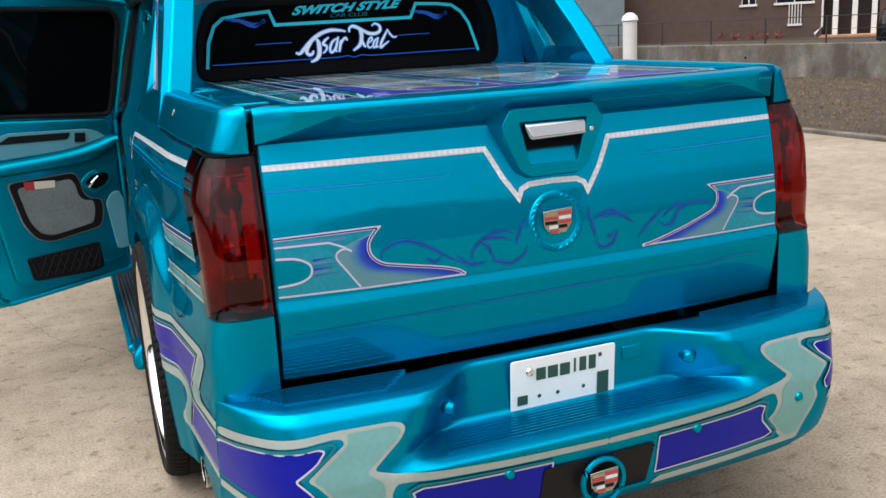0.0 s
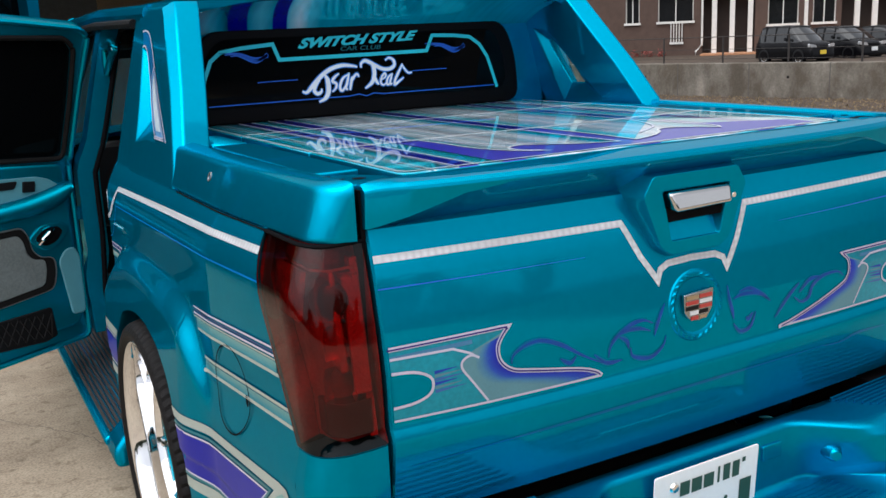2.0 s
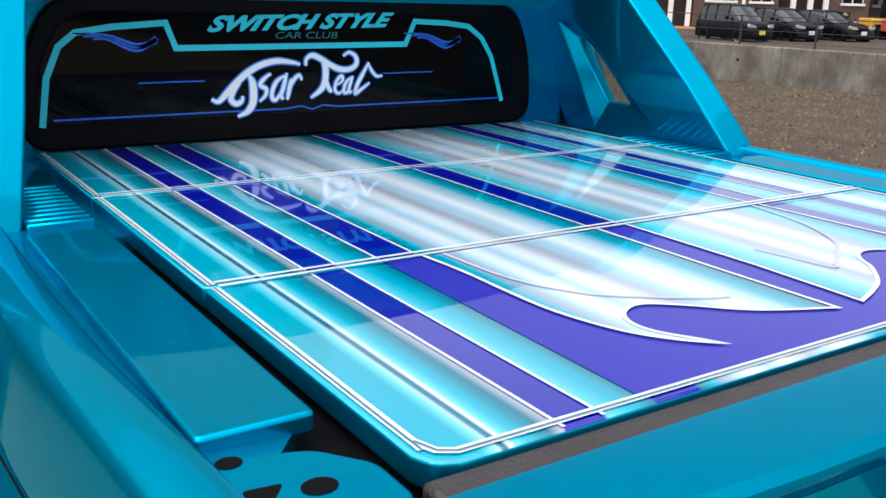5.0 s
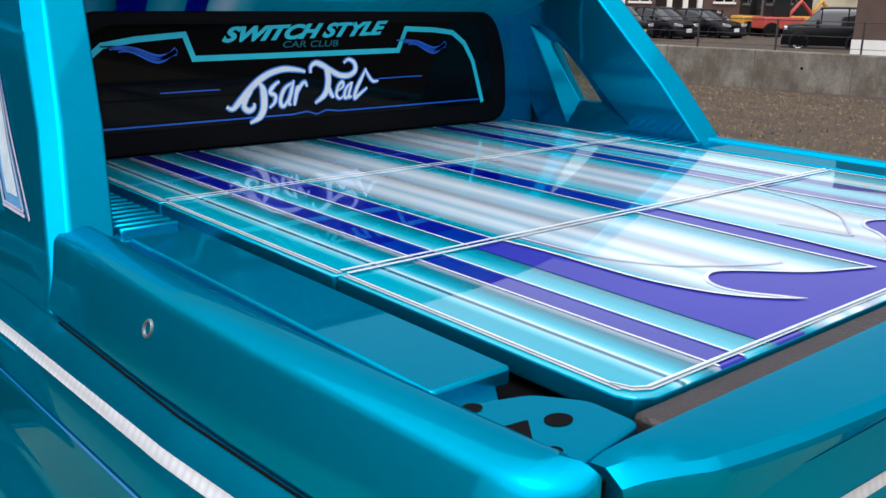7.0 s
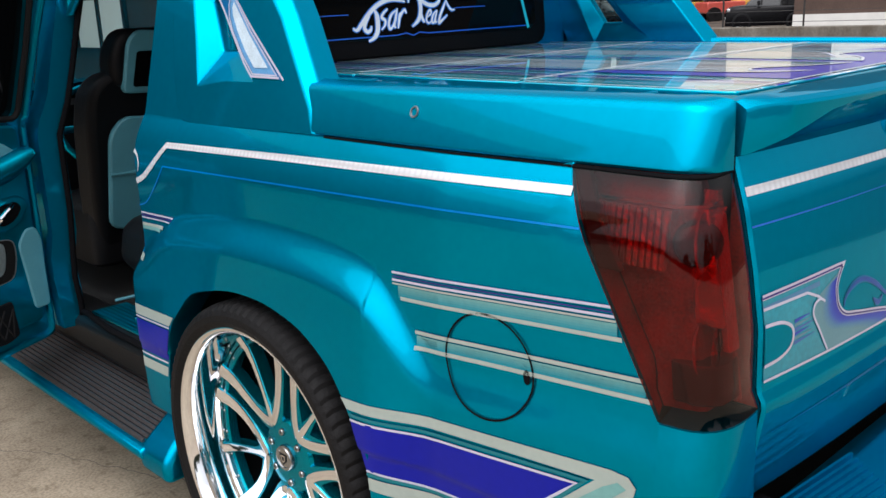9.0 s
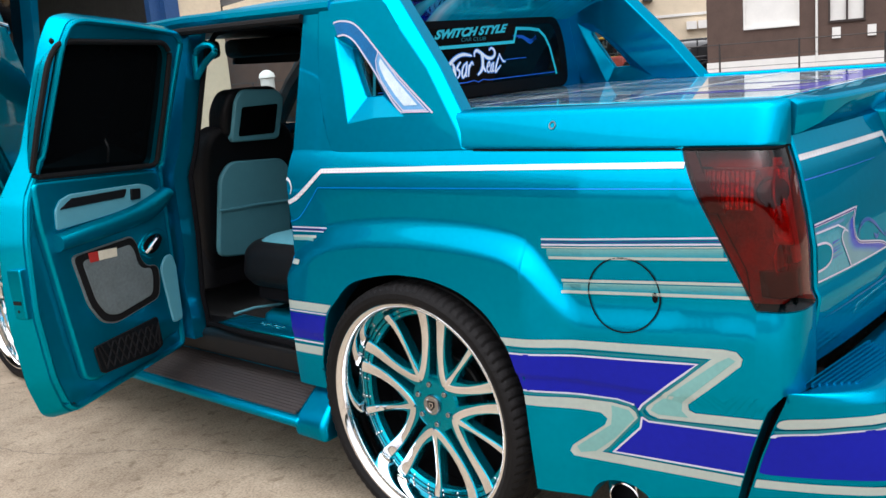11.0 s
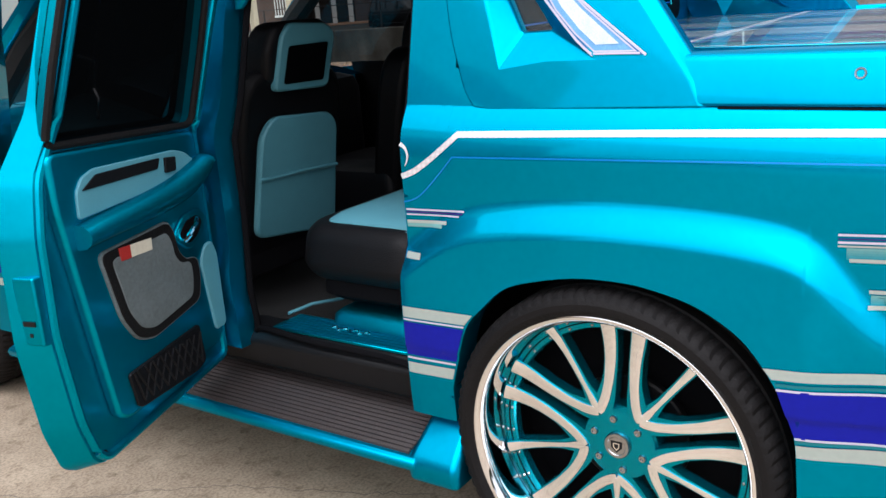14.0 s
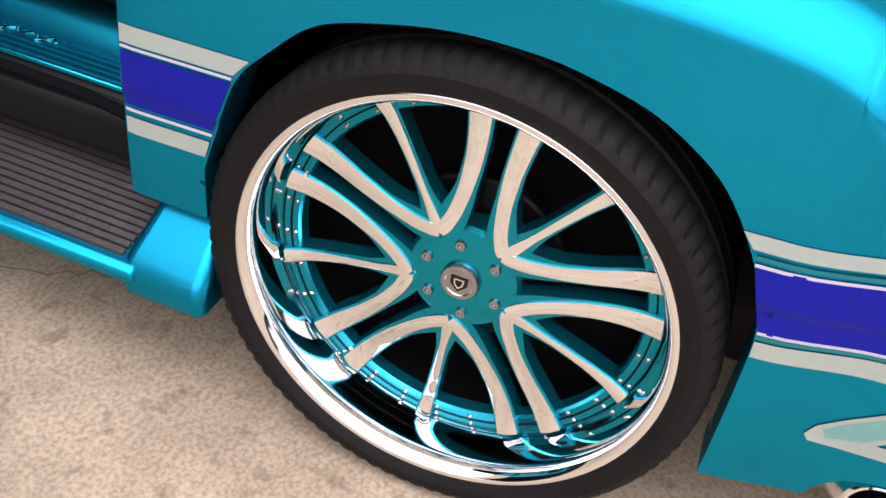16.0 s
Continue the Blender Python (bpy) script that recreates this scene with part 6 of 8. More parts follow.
def spoke_depth(r):
    return lin([(0.0, 0.100), (0.09, 0.101), (0.15, 0.107), (0.22, 0.112), (0.27, 0.1135), (0.31, 0.111), (0.346, 0.101)], r)


LONG[0] = 1.0


def make_wheel():
    hub = empty("wheel", parent=truck)
    P = lambda r, a, d: (-1.040 + d, -r * math.cos(a), r * math.sin(a))
    # tyre
    bm = bmesh.new()
    prof = [(0.376, 0.008), (0.387, -0.003), (0.400, -0.010), (0.416, -0.010), (0.430, -0.003), (0.440, 0.012), (0.445, 0.035), (0.4455, 0.060), (0.440, 0.063), (0.440, 0.070), (0.4455, 0.073), (0.446, 0.11), (0.440, 0.113), (0.440, 0.121), (0.446, 0.124), (0.4455, 0.16), (0.440, 0.163), (0.440, 0.171), (0.445, 0.174), (0.443, 0.235), (0.43, 0.255), (0.40, 0.26), (0.376, 0.25)]
    steps = 264
    rings = []
    for i in range(steps):
        a = 2 * math.pi * i / steps
        groove = i % 3 == 0
        rings.append([bm.verts.new(P(r - (0.0050 if groove and 4 <= k <= 7 else 0.0020 if groove and k in (15, 18, 19) else 0), a + (0.01 if k in (5, 6) else 0), d)) for k, (r, d) in enumerate(prof)])
    for i in range(steps):
        p, q = rings[i], rings[(i + 1) % steps]
        for k in range(len(prof) - 1):
            bm.faces.new((p[k], q[k], q[k + 1], p[k + 1]))
    part("tyre", bm, BLACK_RUB, hub, "thin low-profile black tyre", sharp=25)
    bm = bmesh.new()
    lathe(bm, [(0.348, 0.118), (0.349, 0.116), (0.352, 0.112), (0.355, 0.078), (0.358, 0.038), (0.362, 0.018), (0.367, 0.009), (0.372, 0.003), (0.378, 0.0), (0.383, 0.001), (0.387, 0.005), (0.389, 0.011), (0.386, 0.018)], 96, P)
    part("rim", bm, CHROME, hub, "deep polished chrome lip", sharp=50)
    bm = bmesh.new()
    lathe(bm, [(0.349, 0.114), (0.346, 0.110), (0.318, 0.108), (0.314, 0.114), (0.314, 0.14)], 96, P)
    part("spoke_ring", bm, TEAL_CAN, hub)
    bm = bmesh.new()
    lathe(bm, [(0.3335, 0.1075), (0.332, 0.1060), (0.3305, 0.1075)], 96, P)
    part("seam", bm, DARK, hub)
    bm = bmesh.new()
    lathe(bm, [(0.0001, -0.0028), (0.003, -0.0024), (0.0048, 0.0), (0.0048, 0.002)], 8, lambda r, a, d: (d, r * math.cos(a), r * math.sin(a)))
    bead = part("rivet", bm, LUG, hub)
    beads = [(rr, 2 * math.pi * (i + 0.5) / 30) for i in range(30) for rr in (0.3235, 0.3405)]
    bead.matrix_basis = Matrix.Translation(P(beads[0][0], beads[0][1], 0.1082))
    for rr, a in beads[1:]:
        twin = new("rivet", bead.data)
        twin.parent = hub
        twin.matrix_basis = Matrix.Translation(P(rr, a, 0.1082))
    # centre
    bm = bmesh.new()
    lathe(bm, [(0.0001, 0.099), (0.07, 0.100), (0.084, 0.1015), (0.098, 0.105), (0.104, 0.114), (0.104, 0.16)], 60, P)
    part("hub_disc", bm, TEAL_CAN, hub)
    bm = bmesh.new()
    lathe(bm, [(0.0001, 0.088), (0.024, 0.088), (0.026, 0.086), (0.033, 0.087), (0.036, 0.092), (0.036, 0.101)], 36, P)
    part("centre_cap", bm, LUG, hub)
    for i in range(6):
        bm = bmesh.new()
        a0 = math.pi / 6 + i * math.pi / 3 + 0.16
        c = Vector(P(0.071, a0, 0))
        lathe(bm, [(0.0001, 0.097), (0.004, 0.097), (0.0045, 0.0935), (0.0085, 0.0935), (0.0105, 0.097), (0.0105, 0.104)], 12, lambda r, a, d: (c.x + d, c.y + r * math.cos(a), c.z + r * math.sin(a)))
        part("lug_nut", bm, LUG, hub)
    shield = [(-0.016, 0.014), (0.016, 0.014), (0.015, -0.004), (0.0, -0.018), (-0.015, -0.004)]
    decal("cap_shield", shield, lambda u, v: (-1.040 + 0.0872, -u, v), BLACK_PL, hub)
    stripe("cap_shield", [(-0.008, 0.008), (0.008, 0.008), (0.007, -0.003), (0.0, -0.010), (-0.007, -0.003), (-0.008, 0.008)], 0.003, lambda u, v: (-1.040 + 0.0862, -u, v), CHROME_B, hub)

    def ribbon(path, widths, lift, thick, bm):
        rows = []
        m = len(path)
        for i, (r, a) in enumerate(path):
            r0, a0 = path[max(i - 1, 0)]
            r1, a1 = path[min(i + 1, m - 1)]
            dr, da = r1 - r0, (a1 - a0) * r
            ln = math.hypot(dr, da)
            nr, na = -da / ln, dr / ln
            w = widths[i] / 2
            d = spoke_depth(r) - lift
            L = P(r + nr * w, a + na * w / r, d)
            R = P(r - nr * w, a - na * w / r, d)
            L2 = P(r + nr * w, a + na * w / r, d + thick)
            R2 = P(r - nr * w, a - na * w / r, d + thick)
            Mid = P(r, a, d - 0.002)
            rows.append([bm.verts.new(p) for p in (L2, L, Mid, R, R2)])
        for p, q in zip(rows, rows[1:]):
            for k in range(4):
                bm.faces.new((p[k], p[k + 1], q[k + 1], q[k]))
        for e in (rows[0], rows[-1]):
            bm.faces.new(e)

    for g in range(5):
        base = radians(50.4 - 72 * g)
        bt, bc = bmesh.new(), bmesh.new()
        for s in (-1, 0, 1):
            if s:
                ctl = [(0.097, 0.0), (0.106, s * 7.5), (0.128, s * 17.0), (0.165, s * 23.5), (0.21, s * 26.8), (0.26, s * 28.2), (0.346, s * 28.6)]
                wid = [0.018, 0.024, 0.024, 0.024, 0.027, 0.031, 0.040]
            else:
                ctl = [(0.100, 0.0), (0.125, 0.0), (0.16, 0.0), (0.20, 0.0), (0.26, 0.0), (0.30, 0.0), (0.346, 0.0)]
                wid = [0.020, 0.019, 0.013, 0.013, 0.016, 0.020, 0.027]
            fine = spline([(r, a, w) for (r, a), w in zip(ctl, wid)], 5)
            path = [(r, base + radians(a)) for r, a, w in fine]
            ws_ = [w for r, a, w in fine]
            ribbon(path, [w + lin([(0.08, 0.052), (0.13, 0.028), (0.18, 0.012), (0.24, 0.008), (0.33, 0.008)], r) for w, (r, _) in zip(ws_, path)], 0.0, 0.035, bt)
            ribbon(path, ws_, 0.0042, 0.004, bc)
        part("spoke", bt, TEAL_CAN, hub, sharp=40)
        part("spoke_face", bc, CHROME, hub, "mirror-polished spoke face", sharp=40)
    # brake disc, dark barrel, and a black disc standing for shade behind the spokes
    bm = bmesh.new()
    lathe(bm, [(0.0001, 0.17), (0.16, 0.17), (0.165, 0.175), (0.165, 0.195)], 40, P)
    part("brake_disc", bm, BLACK_PL, hub)
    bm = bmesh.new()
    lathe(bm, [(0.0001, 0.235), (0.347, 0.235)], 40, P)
    part("barrel_shade", bm, DARK, hub)
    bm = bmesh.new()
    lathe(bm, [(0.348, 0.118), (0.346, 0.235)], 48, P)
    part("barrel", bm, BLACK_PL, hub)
    return hub


rear_left = make_wheel()
rear_left.matrix_basis = pose(0, 1.270, 0.445)
tagged(rear_left, "teal and chrome multi-spoke wheel with a thin black tyre")
copy_thing(rear_left, pose(-0.98, 4.50, 0.445, 0, 0, -4) @ pose(1.04, 0, 0, 25))
copy_thing(rear_left, pose(0, 1.270, 0.445, 0, 0, 180))
copy_thing(rear_left, pose(0.98, 4.50, 0.445, 0, 0, 176) @ pose(1.04, 0, 0, 40))
LONG[0] = 1.016

# ---- rear door, swung open ----
LONG[0] = 1.0
door = empty("rear_door", parent=truck)
door["label"] = "open teal rear door with padded trim and speaker"
door.matrix_basis = pose(-0.985, 2.665, 0, 0, 0, 194.0)
DOOR = rounded([(0.0, 0.45), (-0.005, 1.25), (-0.06, 1.56), (-0.110, 1.79), (-0.075, 1.822), (0.2, 1.855), (0.45, 1.876), (0.505, 1.862), (0.548, 1.775), (0.638, 1.40), (0.712, 1.215), (0.742, 1.07), (0.757, 0.80), (0.728, 0.53), (0.688, 0.405), (0.652, 0.377)], 0.03, 3)
PANE = rounded([(0.022, 1.264), (0.646, 1.304), (0.612, 1.50), (0.566, 1.70), (0.529, 1.760), (0.474, 1.772), (-0.008, 1.757), (-0.045, 1.715), (-0.018, 1.5)], 0.035, 4)
inn = lambda z: 0.0 + 0.215 * max(0.0, z - 1.25) if z > 1.25 else -0.012
outw = lambda z: inn(z) - (0.11 if z < 1.2 else 0.11 - 0.03 * min(1, (z - 1.2) / 0.2))
bm = bmesh.new()
do = [bm.verts.new((u, outw(z), z)) for u, z in DOOR]
dm = [bm.verts.new((u - 0.004 if u > 0.3 else u, outw(z) + 0.018, z)) for u, z in DOOR]
di = [bm.verts.new((0.02 + (u - 0.02) * 0.955, inn(z) - 0.018, 1.12 + (z - 1.12) * 0.972)) for u, z in DOOR]
po = [bm.verts.new((u, outw(z), z)) for u, z in PANE]
pi_ = [bm.verts.new((u, inn(z) - 0.018, z)) for u, z in PANE]
ring_fill(bm, do, po)
ring_fill(bm, di, pi_)
bridge(bm, do, dm)
bridge(bm, dm, di)
bridge(bm, po, pi_)
part("door_shell", bm, TEAL_IN, door, bevel=0.012, seg=3, sharp=35)
bm = bmesh.new()
prism(bm, PANE, lambda u, z: (u, inn(z) - 0.055, z), lambda u, z: (u, inn(z) - 0.050, z))
part("window_pane", bm, GLASS_BLK, door, "black tinted window glass")
bm = bmesh.new()
pl = [(u, inn(z) - 0.012, z) for u, z in PANE]
tube(bm, pl + [pl[0]], 0.011, 8, False)
part("window_seal", bm, BLACK_RUB, door)
bm = bmesh.new()
rim = [(0.02 + (u - 0.02) * 0.93, inn(z) - 0.014, 1.12 + (z - 1.12) * 0.955) for u, z in DOOR]
tube(bm, rim + [rim[0]], 0.013, 8, False)
part("door_bead", bm, TEAL_IN, door)
panel = lambda name, poly, w0, w1, mat, label="", bev=0.006, par=None: (lambda b: (prism(b, poly, lambda u, z: (u, w0, z), lambda u, z: (u, w1, z)), part(name, b, mat, par or door, label, bevel=bev, seg=3))[1])(bmesh.new())
trim = panel("trim_panel", rounded([(0.650, 1.288), (0.652, 1.14), (0.606, 0.80), (0.566, 0.512), (0.52, 0.490), (0.05, 0.545), (0.03, 0.58), (0.024, 1.081), (0.03, 1.246)], 0.03), -0.035, 0.004, TEAL_IN, "", 0.012)
panel("trim_insert", rounded([(0.578, 1.172), (0.55, 1.206), (0.50, 1.221), (0.15, 1.206), (0.10, 1.19), (0.05, 1.150), (0.12, 1.118), (0.585, 1.098)], 0.012), 0.0, 0.012, TRIM_TEAL, "pale teal padded insert", 0.004)
panel("ash_slot", rounded([(0.562, 1.172), (0.50, 1.205), (0.226, 1.197), (0.243, 1.166)], 0.008), 0.006, 0.0155, BLACK_PL, "black slot", 0.002)
panel("switch", rounded([(0.207, 1.193), (0.158, 1.188), (0.164, 1.146), (0.213, 1.148)], 0.005), 0.006, 0.020, BLACK_PL, "black window switch", 0.002)
bm = bmesh.new()
arm = [(0.605, 1.055, 0.028), (0.50, 1.062, 0.030), (0.35, 1.070, 0.032), (0.22, 1.082, 0.034), (0.12, 1.102, 0.036), (0.05, 1.130, 0.030), (0.02, 1.148, 0.018)]
rows = []
for u, z, h in spline(arm, 4):
    ring = []
    for k in range(12):
        a = 2 * math.pi * k / 12
        ring.append(bm.verts.new((u, 0.012 + max(-0.012, 0.050 * math.cos(a)), z + h * 1.25 * math.sin(a))))
    rows.append(ring)
for a, b in zip(rows, rows[1:]):
    for k in range(12):
        bm.faces.new((a[k], a[(k + 1) % 12], b[(k + 1) % 12], b[k]))
bm.faces.new(rows[0])
bm.faces.new(rows[-1][::-1])
part("armrest", bm, TEAL_IN, door, sharp=60)
SPEAK = rounded([(0.545, 0.992), (0.235, 1.008), (0.212, 0.965), (0.205, 0.905), (0.175, 0.868), (0.118, 0.862), (0.115, 0.80), (0.135, 0.722), (0.38, 0.682), (0.45, 0.705), (0.50, 0.785)], 0.03)
panel("speaker_bezel", SPEAK, 0.0, 0.014, SPK, "pale grey bezel", 0.004)
sc = lambda P, k, c=(0.34, 0.85): [(c[0] + (u - c[0]) * k, c[1] + (z - c[1]) * k) for u, z in P]
panel("speaker_surround", sc(SPEAK, 0.965), 0.0, 0.0175, BLACK_RUB, "black surround", 0.003)
panel("speaker_mesh", sc(SPEAK, 0.80), 0.0, 0.020, SPK, "grey perforated speaker mesh", 0.003)
panel("tag", [(0.470, 0.988), (0.425, 0.986), (0.425, 0.948), (0.468, 0.950)], 0.018, 0.0225, RED_P, "small red tag", 0.001)
CREAM_T = material("cream_tag", (0.62, 0.56, 0.44), 0.7, 0, 0, 0.1)
panel("tag", [(0.424, 0.985), (0.33, 0.980), (0.333, 0.945), (0.424, 0.949)], 0.018, 0.0222, CREAM_T, "cream paper tag", 0.001)
panel("pocket", rounded([(0.508, 0.622), (0.16, 0.648), (0.150, 0.520), (0.20, 0.502), (0.47, 0.505), (0.49, 0.515)], 0.015), 0.0, 0.012, LEATHER, "black quilted pocket", 0.004)
for k in range(9):
    for s in (-1, 1):
        u0 = 0.175 + 0.036 * k
        bm = bmesh.new()
        tube(bm, [(u0, 0.013, 0.522), (min(0.49, max(0.165, u0 + s * 0.05)), 0.013, 0.622)], 0.0035, 6)
        part("stitch", bm, BLACK_PL, door)
panel("pull_bezel", rounded([(0.225, 0.945), (0.16, 1.005), (0.075, 1.01), (0.04, 0.975), (0.075, 0.915), (0.15, 0.885)], 0.03), 0.0, 0.013, TEAL_IN, "", 0.008)
panel("pull_cup", rounded([(0.195, 0.945), (0.15, 0.985), (0.09, 0.99), (0.07, 0.965), (0.10, 0.925), (0.15, 0.908)], 0.02), 0.01, 0.0145, DARK, "", 0.002)
bm = bmesh.new()
tube(bm, [(0.175, 0.018, 0.925), (0.165, 0.034, 0.945), (0.135, 0.040, 0.975), (0.115, 0.030, 0.985)], [0.008, 0.009, 0.008, 0.006], 8)
part("pull_lever", bm, CHROME, door, "chrome release lever")
panel("side_pad", rounded([(0.105, 0.836), (0.07, 0.885), (0.03, 0.888), (0.012, 0.84), (0.015, 0.595), (0.075, 0.592)], 0.02), 0.0, 0.012, TRIM_TEAL, "pale teal pad", 0.006)
# latch face on the free edge
bm = bmesh.new()
prism(bm, rounded([(0.70, 0.985), (0.742, 0.985), (0.746, 0.80), (0.70, 0.795)], 0.008), lambda u, z: (u, -0.10, z), lambda u, z: (u, -0.030, z))
part("latch_block", bm, TEAL_IN, door, bevel=0.01, seg=3)
bm = bmesh.new()
box(bm, 0.738, 0.748, -0.085, -0.045, 0.855, 0.868)
box(bm, 0.738, 0.747, -0.07, -0.06, 0.825, 0.835)
part("latch", bm, BLACK_PL, door)
for z, u in ((1.775, 0.545), (0.425, 0.615)):
    bm = bmesh.new()
    lathe(bm, [(0.0001, 0.006), (0.008, 0.005), (0.011, 0.0)], 12, lambda r, a, d: (u + r * math.cos(a), inn(z) - 0.016 + d, z + r * math.sin(a)))
    part("rubber_stop", bm, BLACK_RUB, door)
bm = bmesh.new()
for z in (0.62, 1.02):
    box(bm, -0.035, 0.03, -0.075, -0.03, z - 0.03, z + 0.03)
part("hinge", bm, TEAL_IN, door, bevel=0.006)
for z0, z1, mat in ((0.745, 0.776, PALE_P), (0.632, 0.735, PURPLE_P), (0.577, 0.609, PALE_P)):
    bm = bmesh.new()
    box(bm, 0.02, lin([(0.55, 0.70), (0.8, 0.733)], z0) + 0.003, -0.1255, -0.108, z0, z1)
    part("graphic", bm, mat, door)

# ---- front door, swung up and out ----
fd = empty("front_door", parent=truck)
fd["label"] = "scissor-style front door raised upwards"
ph, th = radians(37), radians(42)
U = Vector((-math.sin(ph) * math.cos(th), -math.cos(ph) * math.cos(th), math.sin(th)))
V = Vector((math.sin(ph) * math.sin(th), math.cos(ph) * math.sin(th), math.cos(th)))
N = Vector((math.cos(ph), -math.sin(ph), 0))
fd.matrix_basis = Matrix(((U.x, N.x, V.x, -1.10), (U.y, N.y, V.y, 3.66), (U.z, N.z, V.z, 1.29), (0, 0, 0, 1)))
FD = rounded([(0.0, -0.49), (0.0, 0.26), (0.25, 0.55), (0.5, 0.74), (0.96, 0.80), (1.0, 0.74), (1.03, 0.25), (1.05, -0.15), (1.01, -0.45), (0.94, -0.53), (0.08, -0.53)], 0.04, 3)
FP = rounded([(0.12, 0.29), (0.94, 0.29), (0.92, 0.68), (0.53, 0.64), (0.30, 0.48)], 0.03, 3)
fin = lambda v: 0.06 + 0.215 * max(0.0, v - 0.25)
bm = bmesh.new()
do = [bm.verts.new((u, fin(v) - 0.13 + 0.04 * ease((v - 0.2) / 0.2), v)) for u, v in FD]
di = [bm.verts.new((0.5 + (u - 0.5) * 0.97, fin(v), 0.05 + (v - 0.05) * 0.975)) for u, v in FD]
po = [bm.verts.new((u, fin(v) - 0.10, v)) for u, v in FP]
pi_ = [bm.verts.new((u, fin(v), v)) for u, v in FP]
ring_fill(bm, do, po)
ring_fill(bm, di, pi_)
bridge(bm, do, di)
bridge(bm, po, pi_)
part("door_shell", bm, TEAL, fd, bevel=0.014, seg=3)
bm = bmesh.new()
prism(bm, FP, lambda u, v: (u, fin(v) - 0.055, v), lambda u, v: (u, fin(v) - 0.05, v))
part("window_pane", bm, GLASS_BLK, fd, "black tinted window glass")
bm = bmesh.new()
prism(bm, rounded([(0.10, 0.24), (0.95, 0.24), (0.98, -0.15), (0.92, -0.43), (0.10, -0.43)], 0.05), lambda u, v: (u, 0.05, v), lambda u, v: (u, 0.085, v))
part("trim_panel", bm, TEAL_IN, fd, bevel=0.012)
bm = bmesh.new()
prism(bm, rounded([(0.72, 0.02), (0.95, 0.02), (0.95, -0.26), (0.78, -0.30)], 0.05), lambda u, v: (u, 0.08, v), lambda u, v: (u, 0.10, v))
part("speaker_mesh", bm, SPK, fd, "grey perforated speaker mesh", bevel=0.004)
bm = bmesh.new()
tube(bm, [(0.80, 0.095, 0.10), (0.76, 0.125, 0.12), (0.70, 0.115, 0.14)], 0.009, 8)
part("pull_lever", bm, CHROME, fd, "chrome release lever")
bm = bmesh.new()
prism(bm, rounded([(0.98, 0.05), (1.056, 0.05), (1.062, -0.13), (0.98, -0.13)], 0.01), lambda u, v: (u, -0.055, v), lambda u, v: (u, 0.04, v))
part("latch_block", bm, TEAL, fd, bevel=0.01)
bm = bmesh.new()
box(bm, 1.055, 1.066, -0.02, 0.03, -0.06, -0.045)
box(bm, 1.04, 1.06, -0.035, -0.015, 0.17, 0.19)
part("latch", bm, BLACK_PL, fd)
for v0, v1, mat in ((-0.46, -0.44, PALE_P), (-0.43, -0.33, PURPLE_P), (-0.32, -0.29, PALE_P)):
    bm = bmesh.new()
    box(bm, 0.05, 1.045, -0.075, -0.068, v0, v1)
    part("graphic", bm, mat, fd)
# added strip along the lower edge: paints the underside's dark reflection
bm = bmesh.new()
box(bm, 0.10, 0.93, -0.045, 0.045, -0.540, -0.5225)
part("underside_shade", bm, DKTEAL_P, fd, "added dark strip imitating the door underside's dark reflection", bevel=0.006)
# mirror
bm = bmesh.new()
rows = []
for i in range(9):
    t = i / 8
    r = 0.105 * math.sqrt(max(0.02, 1 - (t * 0.96) ** 2))
    rows.append([bm.verts.new((0.14 - 0.11 * t, -0.240 - 1.25 * r * math.cos(a), 0.20 + r * math.sin(a))) for a in [2 * math.pi * k / 16 for k in range(16)]])
for a, b in zip(rows, rows[1:]):
    for k in range(16):
        bm.faces.new((a[k], a[(k + 1) % 16], b[(k + 1) % 16], b[k]))
bm.faces.new(rows[-1])
tube(bm, [(0.10, -0.17, 0.20), (0.10, -0.04, 0.21)], [0.03, 0.04], 8)
mirror = part("side_mirror", bm, TEAL, fd, "teal door mirror", sharp=50)
bm = bmesh.new()
lathe(bm, [(0.0001, 0.0), (0.092, 0.0)], 20, lambda r, a, d: (0.1415, -0.240 - 1.15 * r * math.cos(a), 0.20 + 0.88 * r * math.sin(a)))
part("mirror_glass", bm, CHROME, mirror, "mirror glass")

# ---- right-hand doors, closed ----
LONG[0] = 1.016
for y0, y1 in ((1.845, 2.655), (2.665, 3.545)):
    bm = bmesh.new()
    sheet(bm, [y0 + (y1 - y0) * k / 8 for k in range(9)], lambda u: 0.40, lambda u: 1.27, 30, on_side(1, -0.004))
    cd = part("closed_door", bm, TEAL, truck)
    bm = bmesh.new()
    sheet(bm, [y0, (y0 + y1) / 2, y1], lambda u: 0.45, lambda u: 1.275, 8, lambda u, v: (half(u, min(v, 1.3)) - 0.07, u, v))
    part("door_lining", bm, LEATHER, cd, "black door lining")
    bm = bmesh.new()
    sheet(bm, [y0 + 0.03 + ((y1 if y1 < 3 else 4.12) - y0 - 0.06) * k / 6 for k in range(7)], lambda u: 1.27, lambda u: 1.80 if y1 < 3 else lin([(2.6, 1.80), (3.5, 1.80), (4.12, 1.29)], u), 6, lambda u, v: (half(2.5, v) - 0.03, u, v))
    part("window_pane", bm, TINTED, cd, "dark tinted side window").visible_shadow = False

# ---- cabin ----


